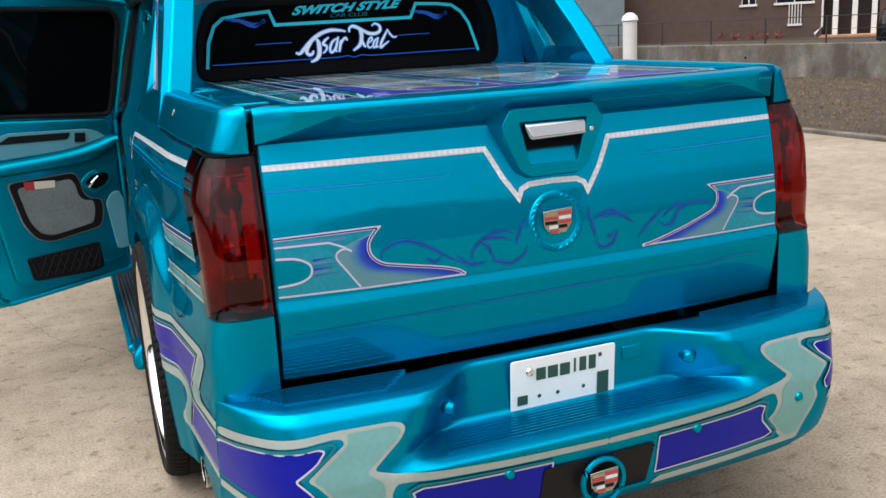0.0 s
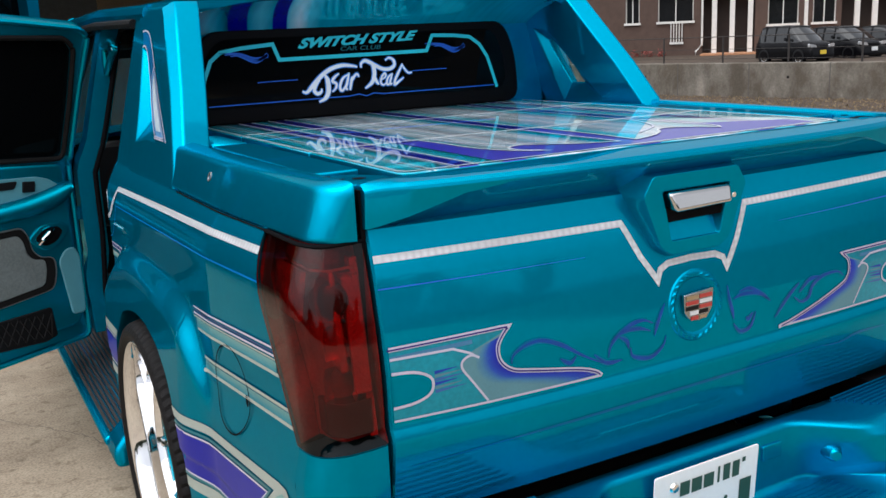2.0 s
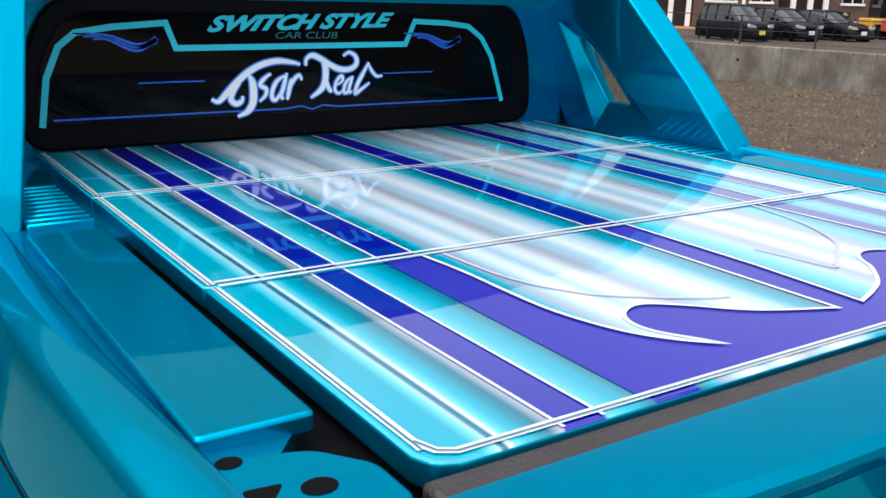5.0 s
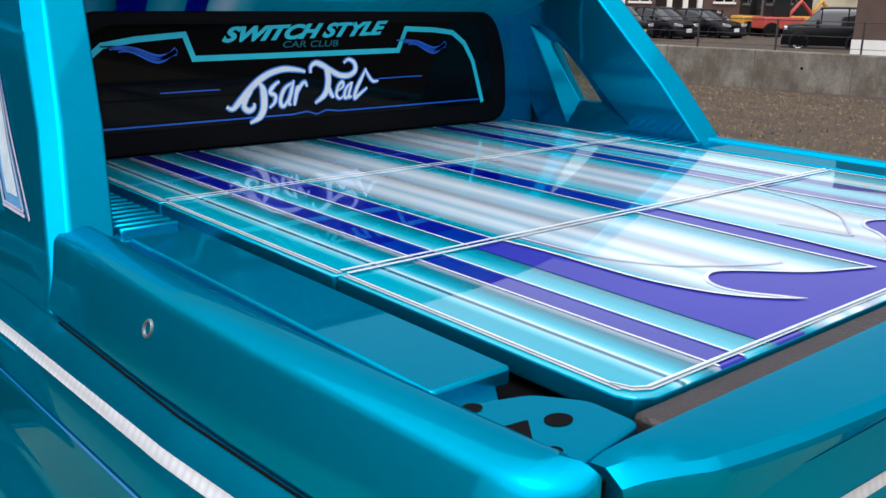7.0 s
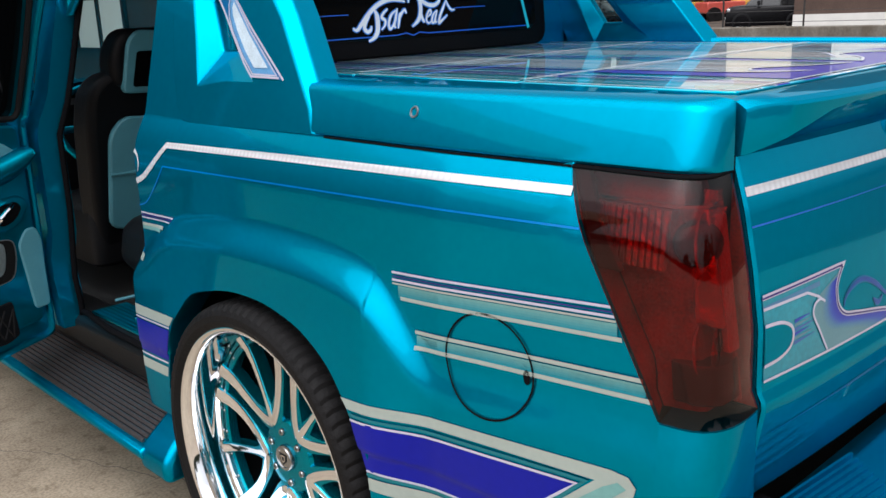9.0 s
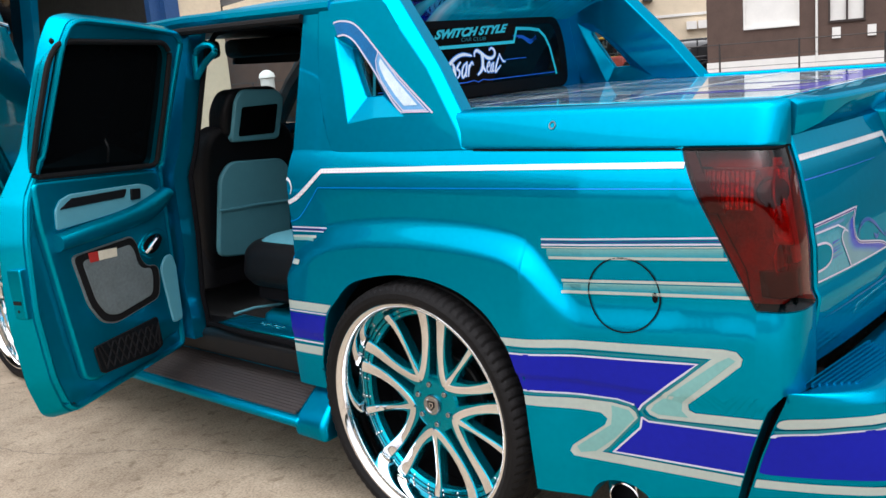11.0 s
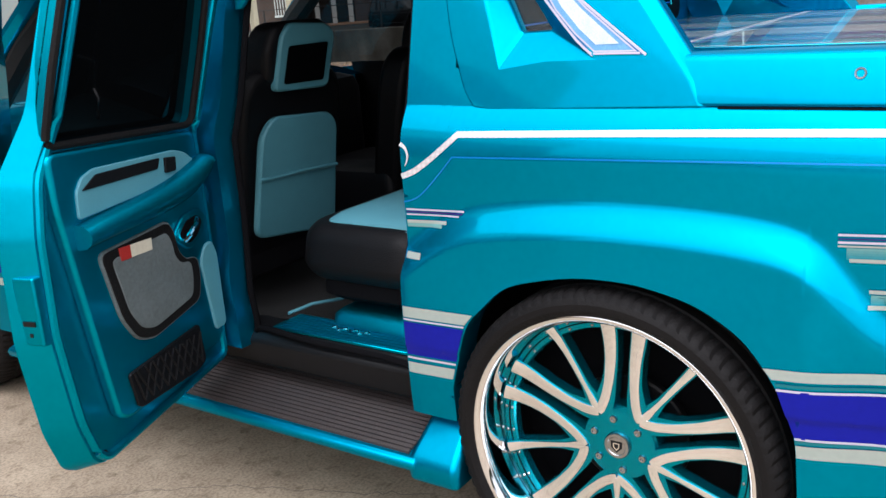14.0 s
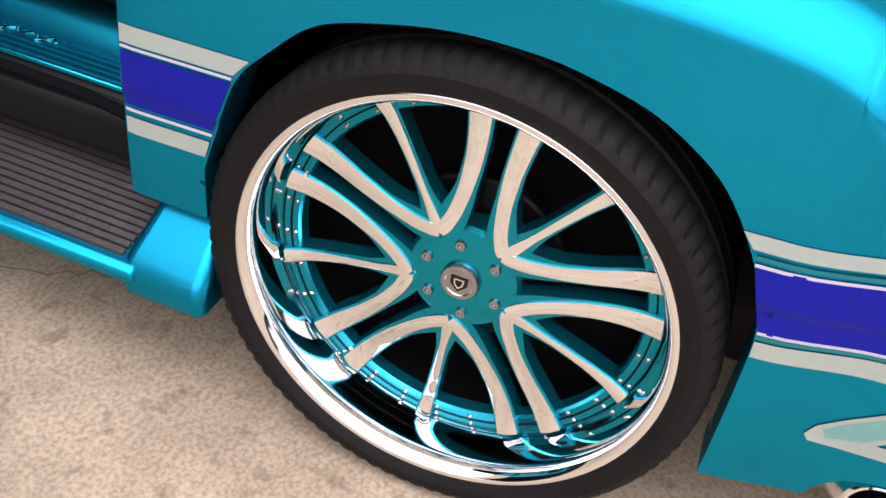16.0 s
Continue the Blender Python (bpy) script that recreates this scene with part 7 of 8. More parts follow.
def cushion(bm, x0, x1, y0, y1, z0, z1, r=0.05, n=4):
    """A padded block with rounded edges."""
    out = rounded([(x0, y0), (x1, y0), (x1, y1), (x0, y1)], r, n)
    cx, cy = (x0 + x1) / 2, (y0 + y1) / 2
    layers = [(z0, 0.9), (z0 + r * 0.4, 1.0), (z1 - r, 1.0), (z1 - r * 0.3, 0.965), (z1, 0.86)]
    rows = [[bm.verts.new((cx + (x - cx) * k, cy + (y - cy) * k, z)) for x, y in out] for z, k in layers]
    for a, b in zip(rows, rows[1:]):
        for i in range(len(out)):
            j = (i + 1) % len(out)
            bm.faces.new((a[i], a[j], b[j], b[i]))
    bm.faces.new(rows[0][::-1])
    bm.faces.new(rows[-1])


for s in (-1, 1):
    cx = s * 0.46
    seat = empty("front_seat", parent=truck)
    seat["label"] = "black leather front seat with pale teal back panel"
    lean = lambda z: 2.756 - 0.215 * (z - 0.78)
    bm = bmesh.new()
    cushion(bm, cx - 0.27, cx + 0.27, 2.80, 3.36, 0.62, 0.86)
    part("seat_base", bm, LEATHER, seat)
    bm = bmesh.new()
    prof = [(-0.25, 0.66), (-0.275, 0.95), (-0.285, 1.20), (-0.27, 1.33), (-0.20, 1.39), (0.20, 1.37), (0.26, 1.31), (0.28, 1.15), (0.275, 0.95), (0.25, 0.66)]
    prism(bm, rounded(prof, 0.05, 3), lambda x, z: (cx + x * 0.95, lean(z) + 0.014 + 0.02 * abs(x) / 0.27, z), lambda x, z: (cx + x, lean(z) + 0.17, z))
    part("backrest", bm, LEATHER, seat, bevel=0.03, seg=4)
    bm = bmesh.new()
    bp = rounded([(-0.215, 0.784), (-0.205, 1.16), (-0.150, 1.224), (0.150, 1.200), (0.196, 1.15), (0.221, 0.725)], 0.05, 4)
    prism(bm, bp, lambda x, z: (cx + x, lean(z), z), lambda x, z: (cx + x, lean(z) + 0.03, z))
    part("back_panel", bm, TRIM_TEAL, seat, "pale teal map pocket", bevel=0.008)
    bm = bmesh.new()
    tube(bm, [(cx - 0.212, lean(1.0) - 0.003, 1.005), (cx, lean(1.0) - 0.008, 1.000), (cx + 0.198, lean(1.0) - 0.003, 0.987)], 0.007, 8)
    part("pocket_piping", bm, TRIM_TEAL, seat)
    bm = bmesh.new()
    prism(bm, rounded([(-0.180, 1.33), (-0.185, 1.46), (-0.14, 1.545), (0.11, 1.545), (0.165, 1.49), (0.165, 1.31)], 0.05, 4), lambda x, z: (cx + x, lean(z) + 0.012, z), lambda x, z: (cx + x, lean(z) + 0.14, z))
    head = part("headrest", bm, LEATHER, seat, bevel=0.03, seg=4)
    bm = bmesh.new()
    prism(bm, rounded([(-0.150, 1.310), (-0.128, 1.50), (-0.09, 1.540), (0.11, 1.525), (0.150, 1.485), (0.128, 1.296)], 0.03, 4), lambda x, z: (cx + x, lean(z) - 0.004, z), lambda x, z: (cx + x, lean(z) + 0.03, z))
    part("screen_bezel", bm, TRIM_TEAL, seat, "pale teal headrest bezel", bevel=0.008)
    bm = bmesh.new()
    prism(bm, rounded([(-0.112, 1.332), (-0.094, 1.462), (0.108, 1.460), (0.092, 1.326)], 0.01, 2), lambda x, z: (cx + x, lean(z) - 0.008, z), lambda x, z: (cx + x, lean(z) + 0.02, z))
    part("screen", bm, GLASS_BLK, seat, "black headrest screen")
    # rear bench half
    bench = empty("rear_seat", parent=truck)
    bench["label"] = "black leather rear seat with pale teal cushion top"
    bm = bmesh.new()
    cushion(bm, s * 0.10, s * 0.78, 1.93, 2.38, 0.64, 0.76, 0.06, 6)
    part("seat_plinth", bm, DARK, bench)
    bm = bmesh.new()
    cushion(bm, s * 0.06, s * 0.82, 1.93, 2.45, 0.71, 0.905, 0.12, 8)
    part("seat_base", bm, LEATHER, bench, sharp=80, bevel=0.02, seg=3)
    bm = bmesh.new()
    cushion(bm, s * 0.12, s * 0.76, 1.96, 2.36, 0.88, 0.925, 0.05)
    part("seat_top", bm, TRIM_TEAL, bench, "pale teal quilted cushion top")
    bm = bmesh.new()
    cushion(bm, s * 0.06, s * 0.80, 1.76, 1.95, 0.62, 1.38, 0.06)
    part("backrest", bm, LEATHER, bench)
    bm = bmesh.new()
    cushion(bm, s * 0.44, s * 0.80, 1.93, 2.34, 0.50, 0.612, 0.05, 5)
    part("seat_foot", bm, TEAL_IN, bench, "teal moulded seat foot", sharp=60)
bm = bmesh.new()
cushion(bm, -0.82, 0.82, 3.42, 3.80, 0.80, 1.24, 0.08)
part("dashboard", bm, BLACK_PL, truck)
bm = bmesh.new()
tube(bm, [(-0.42 + 0.18 * math.cos(a), 3.32 + 0.07 * math.sin(a), 1.12 + 0.17 * math.sin(a)) for a in [2 * math.pi * k / 28 for k in range(29)]], 0.014, 8, False)
tube(bm, [(-0.58, 3.32, 1.12), (-0.26, 3.32, 1.12)], 0.016, 8)
tube(bm, [(-0.42, 3.34, 1.12), (-0.42, 3.50, 1.05)], 0.035, 8)
part("steering_wheel", bm, TEAL_IN, truck)
bm = bmesh.new()
loop = [(-0.80, 2.56, 1.60), (-0.80, 2.55, 1.70), (-0.79, 2.50, 1.735), (-0.78, 2.45, 1.73), (-0.78, 2.44, 1.705), (-0.79, 2.50, 1.665), (-0.80, 2.555, 1.61)]
tube(bm, spline(loop, 4), 0.014, 8, True)
part("assist_grip", bm, TEAL_IN, truck)
bm = bmesh.new()
tube(bm, [(-0.45, 2.05, 1.16), (-0.45, 2.12, 1.17), (-0.45, 2.13, 1.06), (-0.46, 2.16, 1.03), (-0.46, 2.17, 0.95)], 0.008, 8)
part("belt_buckle", bm, CHROME, truck, "chrome belt hardware")
for s in (-1, 1):
    bm = bmesh.new()
    prism(bm, rounded([(s * 0.14, 1.665), (s * 0.62, 1.655), (s * 0.62, 1.79), (s * 0.14, 1.79)], 0.02), lambda x, z: (x, 3.50 + (1.79 - z) * 0.5, z), lambda x, z: (x, 3.48 + (1.79 - z) * 0.5, z))
    part("sun_visor", bm, BLACK_PL, truck)
bm = bmesh.new()
tube(bm, [(-0.80, 2.52, 0.575), (-0.70, 2.50, 0.58), (-0.62, 2.44, 0.58), (-0.50, 2.42, 0.585)], 0.006, 6)
part("carpet_piping", bm, TRIM_TEAL, truck)
LONG[0] = 1.0

# ---- far side of the lot: wall, fence, parked cars, buildings ----
WA, WB = Vector((13.8, 24.3)), Vector((19.9, -3.2))
wdir = (WB - WA).normalized()
wnor = Vector((-wdir.y, wdir.x)) * -1
bm = bmesh.new()
L = (WB - WA).length
prism(bm, [(0, 0), (L, 0), (L, 0.28), (0, 0.28)], lambda a, b: (*(WA + wdir * a - wnor * b), -0.3), lambda a, b: (*(WA + wdir * a - wnor * b), 0.75))
retwall = tagged(part("wall_east", bm, WALLC, bevel=0.02), "long low stained concrete retaining wall", "wall", kind="structure")
JOINT = material("wall_joint_dirt", (0.10, 0.09, 0.08), 0.95, 0, 0, 0.2, 20)
for k in range(1, 14):
    bm = bmesh.new()
    a = 2.0 * k
    prism(bm, [(a - 0.012, 0.0), (a + 0.012, 0.0), (a + 0.012, 0.02), (a - 0.012, 0.02)], lambda u, b: (*(WA + wdir * u + wnor * (b - 0.016)), -0.05), lambda u, b: (*(WA + wdir * u + wnor * (b - 0.016)), 0.752))
    part("joint", bm, JOINT, retwall)
    if k % 2:
        bm = bmesh.new()
        c = WA + wdir * (a + 1.0)
        tube(bm, [(*(c - wnor * 0.02), 0.42), (*(c + wnor * 0.012), 0.42)], 0.03, 10)
        part("weep_hole", bm, DARK, retwall)
FENCE = material("dark_fence_paint", (0.035, 0.03, 0.028), 0.6, 0.2, 0, 0.2, 10)
fence = tagged(empty("fence"), "thin dark metal post-and-rail fence on the wall", "fence", kind="structure")
for k in range(17):
    c = WA + wdir * (0.6 + 1.72 * k) - wnor * 0.14
    bm = bmesh.new()
    tube(bm, [(c.x, c.y, 0.72), (c.x, c.y, 1.40)], 0.022, 8)
    part("post", bm, FENCE, fence)
    if k < 16:
        d = WA + wdir * (0.6 + 1.72 * (k + 1)) - wnor * 0.14
        for z, r in ((1.38, 0.012), (1.08, 0.006), (0.85, 0.006)):
            bm = bmesh.new()
            tube(bm, [(c.x, c.y, z), (d.x, d.y, z)], r, 6)
            part("rail", bm, FENCE, fence)
# lot behind the wall
bm = bmesh.new()
prism(bm, [(0.28, -6), (44, -6), (44, L + 22), (0.28, L + 6)], lambda a, b: (*(WA + wdir * b - wnor * a), -0.4), lambda a, b: (*(WA + wdir * b - wnor * a), -0.17))
tagged(part("parking_lot", bm, ASPHALT), "grey asphalt parking lot", "parking lot", kind="structure")
LINE_W = material("worn_white_marking", (0.55, 0.54, 0.50), 0.8, 0, 0, 0.25, 10)
for az, d0, d1 in ((51.5, 40.0, 45.5), (54.2, 42.5, 48.0), (57.0, 45.0, 50.5), (58.8, 40.0, 50.0)):
    p, q = [Vector((-1.26 + d * math.sin(radians(az + s)), -0.84 + d * math.cos(radians(az + s)))) for d, s in ((d0, 0.8), (d1, -0.8))]
    n_ = Vector((-(q - p).y, (q - p).x)).normalized() * 0.07
    bm = bmesh.new()
    bm.faces.new([bm.verts.new((*v, -0.165)) for v in (p - n_, p + n_, q + n_, q - n_)])
    tagged(part("bay_marking", bm, LINE_W), "worn white parking line", "road marking", kind="structure")

CAR_BLACK = material("black_car_paint", (0.003, 0.003, 0.004), 0.25, 0.0, 0.0, 0.05, spec=0.16)
CAR_GLASS = material("dark_car_glass", (0.012, 0.013, 0.014), 0.05, 0, 0.6, 0, spec=0.5)
YELLOW = material("yellow_plate", (0.75, 0.55, 0.05), 0.5, 0, 0, 0.03)
HEADL = material("headlamp", (0.75, 0.76, 0.78), 0.12, 0.6, 1.0, 0.05)


def parked_car(name, label, length, width, roof, hood, profile, glasshouse, plate_mat, m, wheel_r=0.28):
    """A parked car, nose towards local +x, on local z = 0."""
    car = tagged(empty(name), label, "car", "cars parked in the lot")
    car.matrix_basis = m
    hw = width / 2
    taper = lambda x: 1 - 0.17 * max(0.0, (abs(x) / (length / 2) - 0.70) / 0.30) ** 2
    sec = [(1.0, 0.0), (1.01, 0.35), (1.0, 0.60), (0.97, 0.80), (0.92, 0.92), (0.80, 0.985), (0.45, 1.01), (0.0, 1.02)]
    bm = bmesh.new()
    rows = []
    for x, z in [profile[0]] + spline(profile[1:-1], 5) + [profile[-1]]:
        right = [(hw * taper(x) * a, 0.22 + (z - 0.22) * k) for a, k in sec]
        rows.append([bm.verts.new((x, -y, zz)) for y, zz in right] + [bm.verts.new((x, y, zz)) for y, zz in right[-2::-1]])
    for a, b in zip(rows, rows[1:]):
        for k in range(len(a) - 1):
            bm.faces.new((a[k], a[k + 1], b[k + 1], b[k]))
        bm.faces.new((a[0], b[0], b[-1], a[-1]))
    bm.faces.new(rows[0])
    bm.faces.new(rows[-1][::-1])
    part("body", bm, CAR_BLACK, car, sharp=55)
    house = spline(glasshouse, 5)
    bm = bmesh.new()
    rows = []
    for x, z in house:
        zb = hood - 0.06
        w = lambda zz: hw * 0.94 * taper(x) - 0.18 * max(0, zz - hood)
        right = [(w(zb), zb), (w(zb + 0.5 * (z - zb)), zb + 0.5 * (z - zb)), (w(z) * 0.985, max(zb, z - 0.05)), (w(z) * 0.90, z - 0.004), (0.0, z + 0.012)]
        rows.append([bm.verts.new((x, -y, zz)) for y, zz in right] + [bm.verts.new((x, y, zz)) for y, zz in right[-2::-1]])
    for a, b in zip(rows, rows[1:]):
        for k in range(len(a) - 1):
            bm.faces.new((a[k], a[k + 1], b[k + 1], b[k]))
    bm.faces.new(rows[0])
    bm.faces.new(rows[-1][::-1])
    part("cabin", bm, CAR_GLASS, car, "dark tinted glass cabin", sharp=50)
    xs = [x for x, z in glasshouse if z > roof - 0.12]
    bm = bmesh.new()
    rows = []
    for x, z in [q for q in house if q[1] > roof - 0.10]:
        w = hw * 0.94 - 0.18 * (z - hood)
        rows.append([bm.verts.new((x, y * w, z + dz)) for y, dz in ((-1.01, -0.055), (-0.96, -0.01), (-0.6, 0.02), (0, 0.026), (0.6, 0.02), (0.96, -0.01), (1.01, -0.055))])
    for a, b in zip(rows, rows[1:]):
        for k in range(6):
            bm.faces.new((a[k], a[k + 1], b[k + 1], b[k]))
    part("roof", bm, CAR_BLACK, car, sharp=60)
    for s in (-1, 1):
        for x in (min(xs) + 0.02, (min(xs) + max(xs)) / 2, max(xs) + 0.12):
            bm = bmesh.new()
            tube(bm, [(x + (0.18 if x > 0.3 * length / 2 else 0.0), s * hw * 0.95, hood), (x, s * (hw * 0.93 - 0.17 * (roof - hood)), roof - 0.02)], 0.03, 6)
            part("pillar", bm, CAR_BLACK, car)
        bm = bmesh.new()
        prism(bm, rounded([(s * hw * 0.42, hood - 0.30), (s * hw * 0.93, hood - 0.26), (s * hw * 0.93, hood - 0.12), (s * hw * 0.5, hood - 0.18)], 0.03), lambda y, z: (length / 2 - 0.09 - 0.5 * abs(y) * 0.3, y, z), lambda y, z: (length / 2 + 0.005 - 0.12 * abs(y), y, z))
        part("headlight", bm, HEADL, car, "clear headlight")
        bm = bmesh.new()
        tube(bm, [(max(xs) - 0.02 + 0.25, s * (hw + 0.02), hood + 0.08), (max(xs) - 0.02 + 0.25, s * (hw + 0.16), hood + 0.10)], [0.05, 0.075], 8)
        part("door_mirror", bm, CAR_BLACK, car)
        for x in (-length / 2 + 0.62, length / 2 - 0.68):
            bm = bmesh.new()
            lathe(bm, [(wheel_r * 0.9, 0.006), (wheel_r * 1.16, 0.006), (wheel_r * 1.2, 0.0)], 22, lambda r, a, d: (x + r * math.cos(a), s * (hw * 1.008 + d - 0.004), wheel_r + 0.03 + r * math.sin(a)))
            part("wheel_arch", bm, BLACK_PL, car)
            bm = bmesh.new()
            lathe(bm, [(wheel_r * 0.62, -0.01), (wheel_r * 0.7, 0.012), (wheel_r * 0.95, 0.010), (wheel_r, -0.03), (wheel_r, -0.19), (0.05, -0.19)], 22, lambda r, a, d: (x + r * math.cos(a), s * (hw - 0.02 + d), wheel_r + r * math.sin(a)))
            wh = part("wheel", bm, BLACK_RUB, car)
            bm = bmesh.new()
            for k in range(7):
                a0 = 2 * math.pi * k / 7
                pts = [(0.03, -0.5), (wheel_r * 0.64, -0.12), (wheel_r * 0.64, 0.12), (0.03, 0.5)]
                v = [bm.verts.new((x + r * math.cos(a0 + a), s * (hw - 0.018), wheel_r + r * math.sin(a0 + a))) for r, a in pts]
                bm.faces.new(v)
            lathe(bm, [(wheel_r * 0.58, 0.0), (wheel_r * 0.68, 0.003)], 22, lambda r, a, d: (x + r * math.cos(a), s * (hw - 0.016 + d), wheel_r + r * math.sin(a)))
            part("rim", bm, CHROME_B, wh, "silver alloy rim")
    bm = bmesh.new()
    box(bm, length / 2 - 0.02, length / 2 + 0.012, -0.165, 0.165, 0.42, 0.585)
    part("front_plate", bm, plate_mat, car)
    bm = bmesh.new()
    box(bm, length / 2 - 0.06, length / 2 + 0.004, -hw * 0.4, hw * 0.4, hood - 0.28, hood - 0.20)
    part("grille", bm, BLACK_PL, car, bevel=0.01)
    return car


def spot(az, d, eye=(-1.26, -0.84)):
    return eye[0] + d * math.sin(radians(az)), eye[1] + d * math.cos(radians(az))


def heading(az, turn):
    """The turn of a car whose nose points to the right of the line of sight, turned towards the viewer by some degrees."""
    return -az - turn


KEI = ([(-1.68, 0.35), (-1.69, 0.80), (-1.60, 0.98), (0.85, 0.99), (1.45, 0.89), (1.66, 0.70), (1.69, 0.35)], [(-1.62, 0.98), (-1.48, 1.50), (-1.1, 1.62), (0.15, 1.62), (0.45, 1.50), (1.10, 0.98)])
HATCH = ([(-1.85, 0.35), (-1.88, 0.80), (-1.75, 0.98), (0.80, 0.96), (1.50, 0.86), (1.80, 0.66), (1.86, 0.35)], [(-1.72, 0.98), (-1.42, 1.38), (-0.9, 1.50), (0.15, 1.50), (0.50, 1.38), (1.15, 0.96)])
SEDAN = ([(-2.2, 0.40), (-2.25, 0.82), (-2.05, 0.96), (0.9, 0.94), (1.75, 0.84), (2.15, 0.66), (2.22, 0.35)], [(-1.95, 0.96), (-1.25, 1.36), (-0.7, 1.44), (0.1, 1.44), (0.5, 1.32), (1.2, 0.94)])
SUVB = ([(-1.66, 0.45), (-1.70, 0.95), (-1.66, 1.08), (0.55, 1.06), (1.45, 0.99), (1.66, 0.84), (1.69, 0.45)], [(-1.66, 1.06), (-1.56, 1.62), (-1.1, 1.70), (0.15, 1.69), (0.42, 1.58), (0.90, 1.06)])
x, y = spot(50.3, 44.0)
parked_car("parked_car", "black boxy mini wagon with a yellow front plate", 3.39, 1.48, 1.64, 0.98, *KEI, YELLOW, pose(x, y, -0.17, 0, 0, heading(50.3, 46)))
x, y = spot(52.8, 46.6)
parked_car("parked_car", "black hatchback parked beside a mini wagon", 3.75, 1.69, 1.50, 0.96, *HATCH, PLATE_W, pose(x, y, -0.17, 0, 0, heading(52.8, 44)))
x, y = spot(55.2, 49.2)
parked_car("parked_car", "black saloon with silver wheels parked in the lot", 4.45, 1.74, 1.44, 0.94, *SEDAN, PLATE_W, pose(x, y, -0.17, 0, 0, heading(55.2, 42)), 0.31)
x, y = spot(62.6, 41.0, (-1.34, -0.33))
parked_car("parked_car", "black compact off-roader parked side-on", 3.40, 1.60, 1.70, 1.06, *SUVB, PLATE_W, pose(x, y, -0.17, 0, 0, -62.6 + 180), 0.33)

# ---- brick apartment building ----
BRICK = material("brown_brick_wall", (0.082, 0.050, 0.038), 0.85, 0, 0, 0.22, 3, 0.3, 60)
# Darkened brick copy: recess shade put into the colour; also dark window frames.
BRICK_D = material("shaded_recess_and_dark_frame", (0.035, 0.024, 0.020), 0.8, 0, 0, 0.2, 4)
WHITE_B = material("white_building_paint", (0.68, 0.66, 0.62), 0.7, 0, 0, 0.08, 4)
ORANGE_T = material("terracotta_floor_tile", (0.42, 0.20, 0.10), 0.7, 0, 0, 0.15, 6)
CREAM = material("cream_house_render", (0.62, 0.52, 0.38), 0.8, 0, 0, 0.10, 2)
FA, FE = Vector((31.5, 48.6)), Vector((0.672, -0.740))
FN = Vector((-0.740, -0.672))


def facade_s(az, eye=(-1.22, -2.2)):
    """How far along the front a line of sight meets it."""
    d = Vector((math.sin(radians(az)), math.cos(radians(az))))
    r = FA - Vector(eye)
    return (r.x * d.y - r.y * d.x) / (FE.y * d.x - FE.x * d.y)


on_front = lambda s, out: FA + FE * s + FN * out


def slab(bm, s0, s1, o0, o1, z0, z1):
    prism(bm, [(s0, o0), (s1, o0), (s1, o1), (s0, o1)], lambda a, b: (*on_front(a, b), z0), lambda a, b: (*on_front(a, b), z1))


flats = tagged(empty("apartment_building"), "two-storey brown brick apartment block with white pillars", "building")
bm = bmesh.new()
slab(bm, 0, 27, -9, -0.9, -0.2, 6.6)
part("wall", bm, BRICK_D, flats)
S35 = lambda az: facade_s(az, (-1.26, -0.84))
s_win1, s_win1b = facade_s(39.75), facade_s(40.55)
s_win2, s_win2b = facade_s(41.6), facade_s(43.6)
s_dp = facade_s(44.1)
s_r1 = S35(48.0)
s_r2 = S35(52.6)
s_r3 = S35(55.3)


def wall_with_window(a, b, wins, sill, head):
    """Solid brick front between two places, with window openings left in it."""
    edges = [a] + [e for w in wins for e in w] + [b]
    for i in range(0, len(edges), 2):
        bm = bmesh.new()
        slab(bm, edges[i], edges[i + 1], -0.9, 0.0, -0.2, 6.6)
        part("wall", bm, BRICK, flats)
    for w0, w1 in wins:
        bm = bmesh.new()
        slab(bm, w0, w1, -0.9, 0.0, -0.2, sill)
        slab(bm, w0, w1, -0.9, 0.0, head, 6.6)
        part("wall", bm, BRICK, flats)
        bm = bmesh.new()
        slab(bm, w0, w1, -0.25, -0.20, sill, head)
        win_ = part("window", bm, CAR_GLASS, flats, "dark window")
        bm = bmesh.new()
        slab(bm, w0 - 0.08, w1 + 0.08, -0.15, 0.12, sill - 0.13, sill)
        part("sill", bm, WHITE_B, win_)
        for e in (w0, (w0 + w1) / 2 - 0.03, w1 - 0.06):
            bm = bmesh.new()
            slab(bm, e, e + 0.06, -0.2, -0.14, sill, head)
            part("frame", bm, WHITE_B, win_)


wall_with_window(0, s_dp, [(s_win1, s_win1b), (s_win2, s_win2b)], 1.95, 3.4)
wall_with_window(s_r1, s_r2, [(S35(48.7), S35(50.35)), (S35(51.1), S35(52.3))], 1.55, 3.0)
wall_with_window(s_r3, 27, [(S35(55.9), S35(57.0))], 1.6, 3.0)
for az in (45.75, 46.75, 47.75, 50.75, 53.4, 54.3, 55.1):
    s = S35(az)
    bm = bmesh.new()
    slab(bm, s - 0.14 if az != 50.75 else s - 0.1, s + 0.14 if az != 50.75 else s + 0.1, -0.35, 0.06, -0.2, 6.6)
    part("pillar", bm, WHITE_B, flats)
bm = bmesh.new()
slab(bm, s_dp, 27, -0.9, 0.10, 3.15, 3.5)
part("floor_band", bm, WHITE_B, flats)
bm = bmesh.new()
slab(bm, -0.4, 27.4, -9.4, 0.5, 6.6, 6.9)
part("roof", bm, WHITE_B, flats)
bm = bmesh.new()
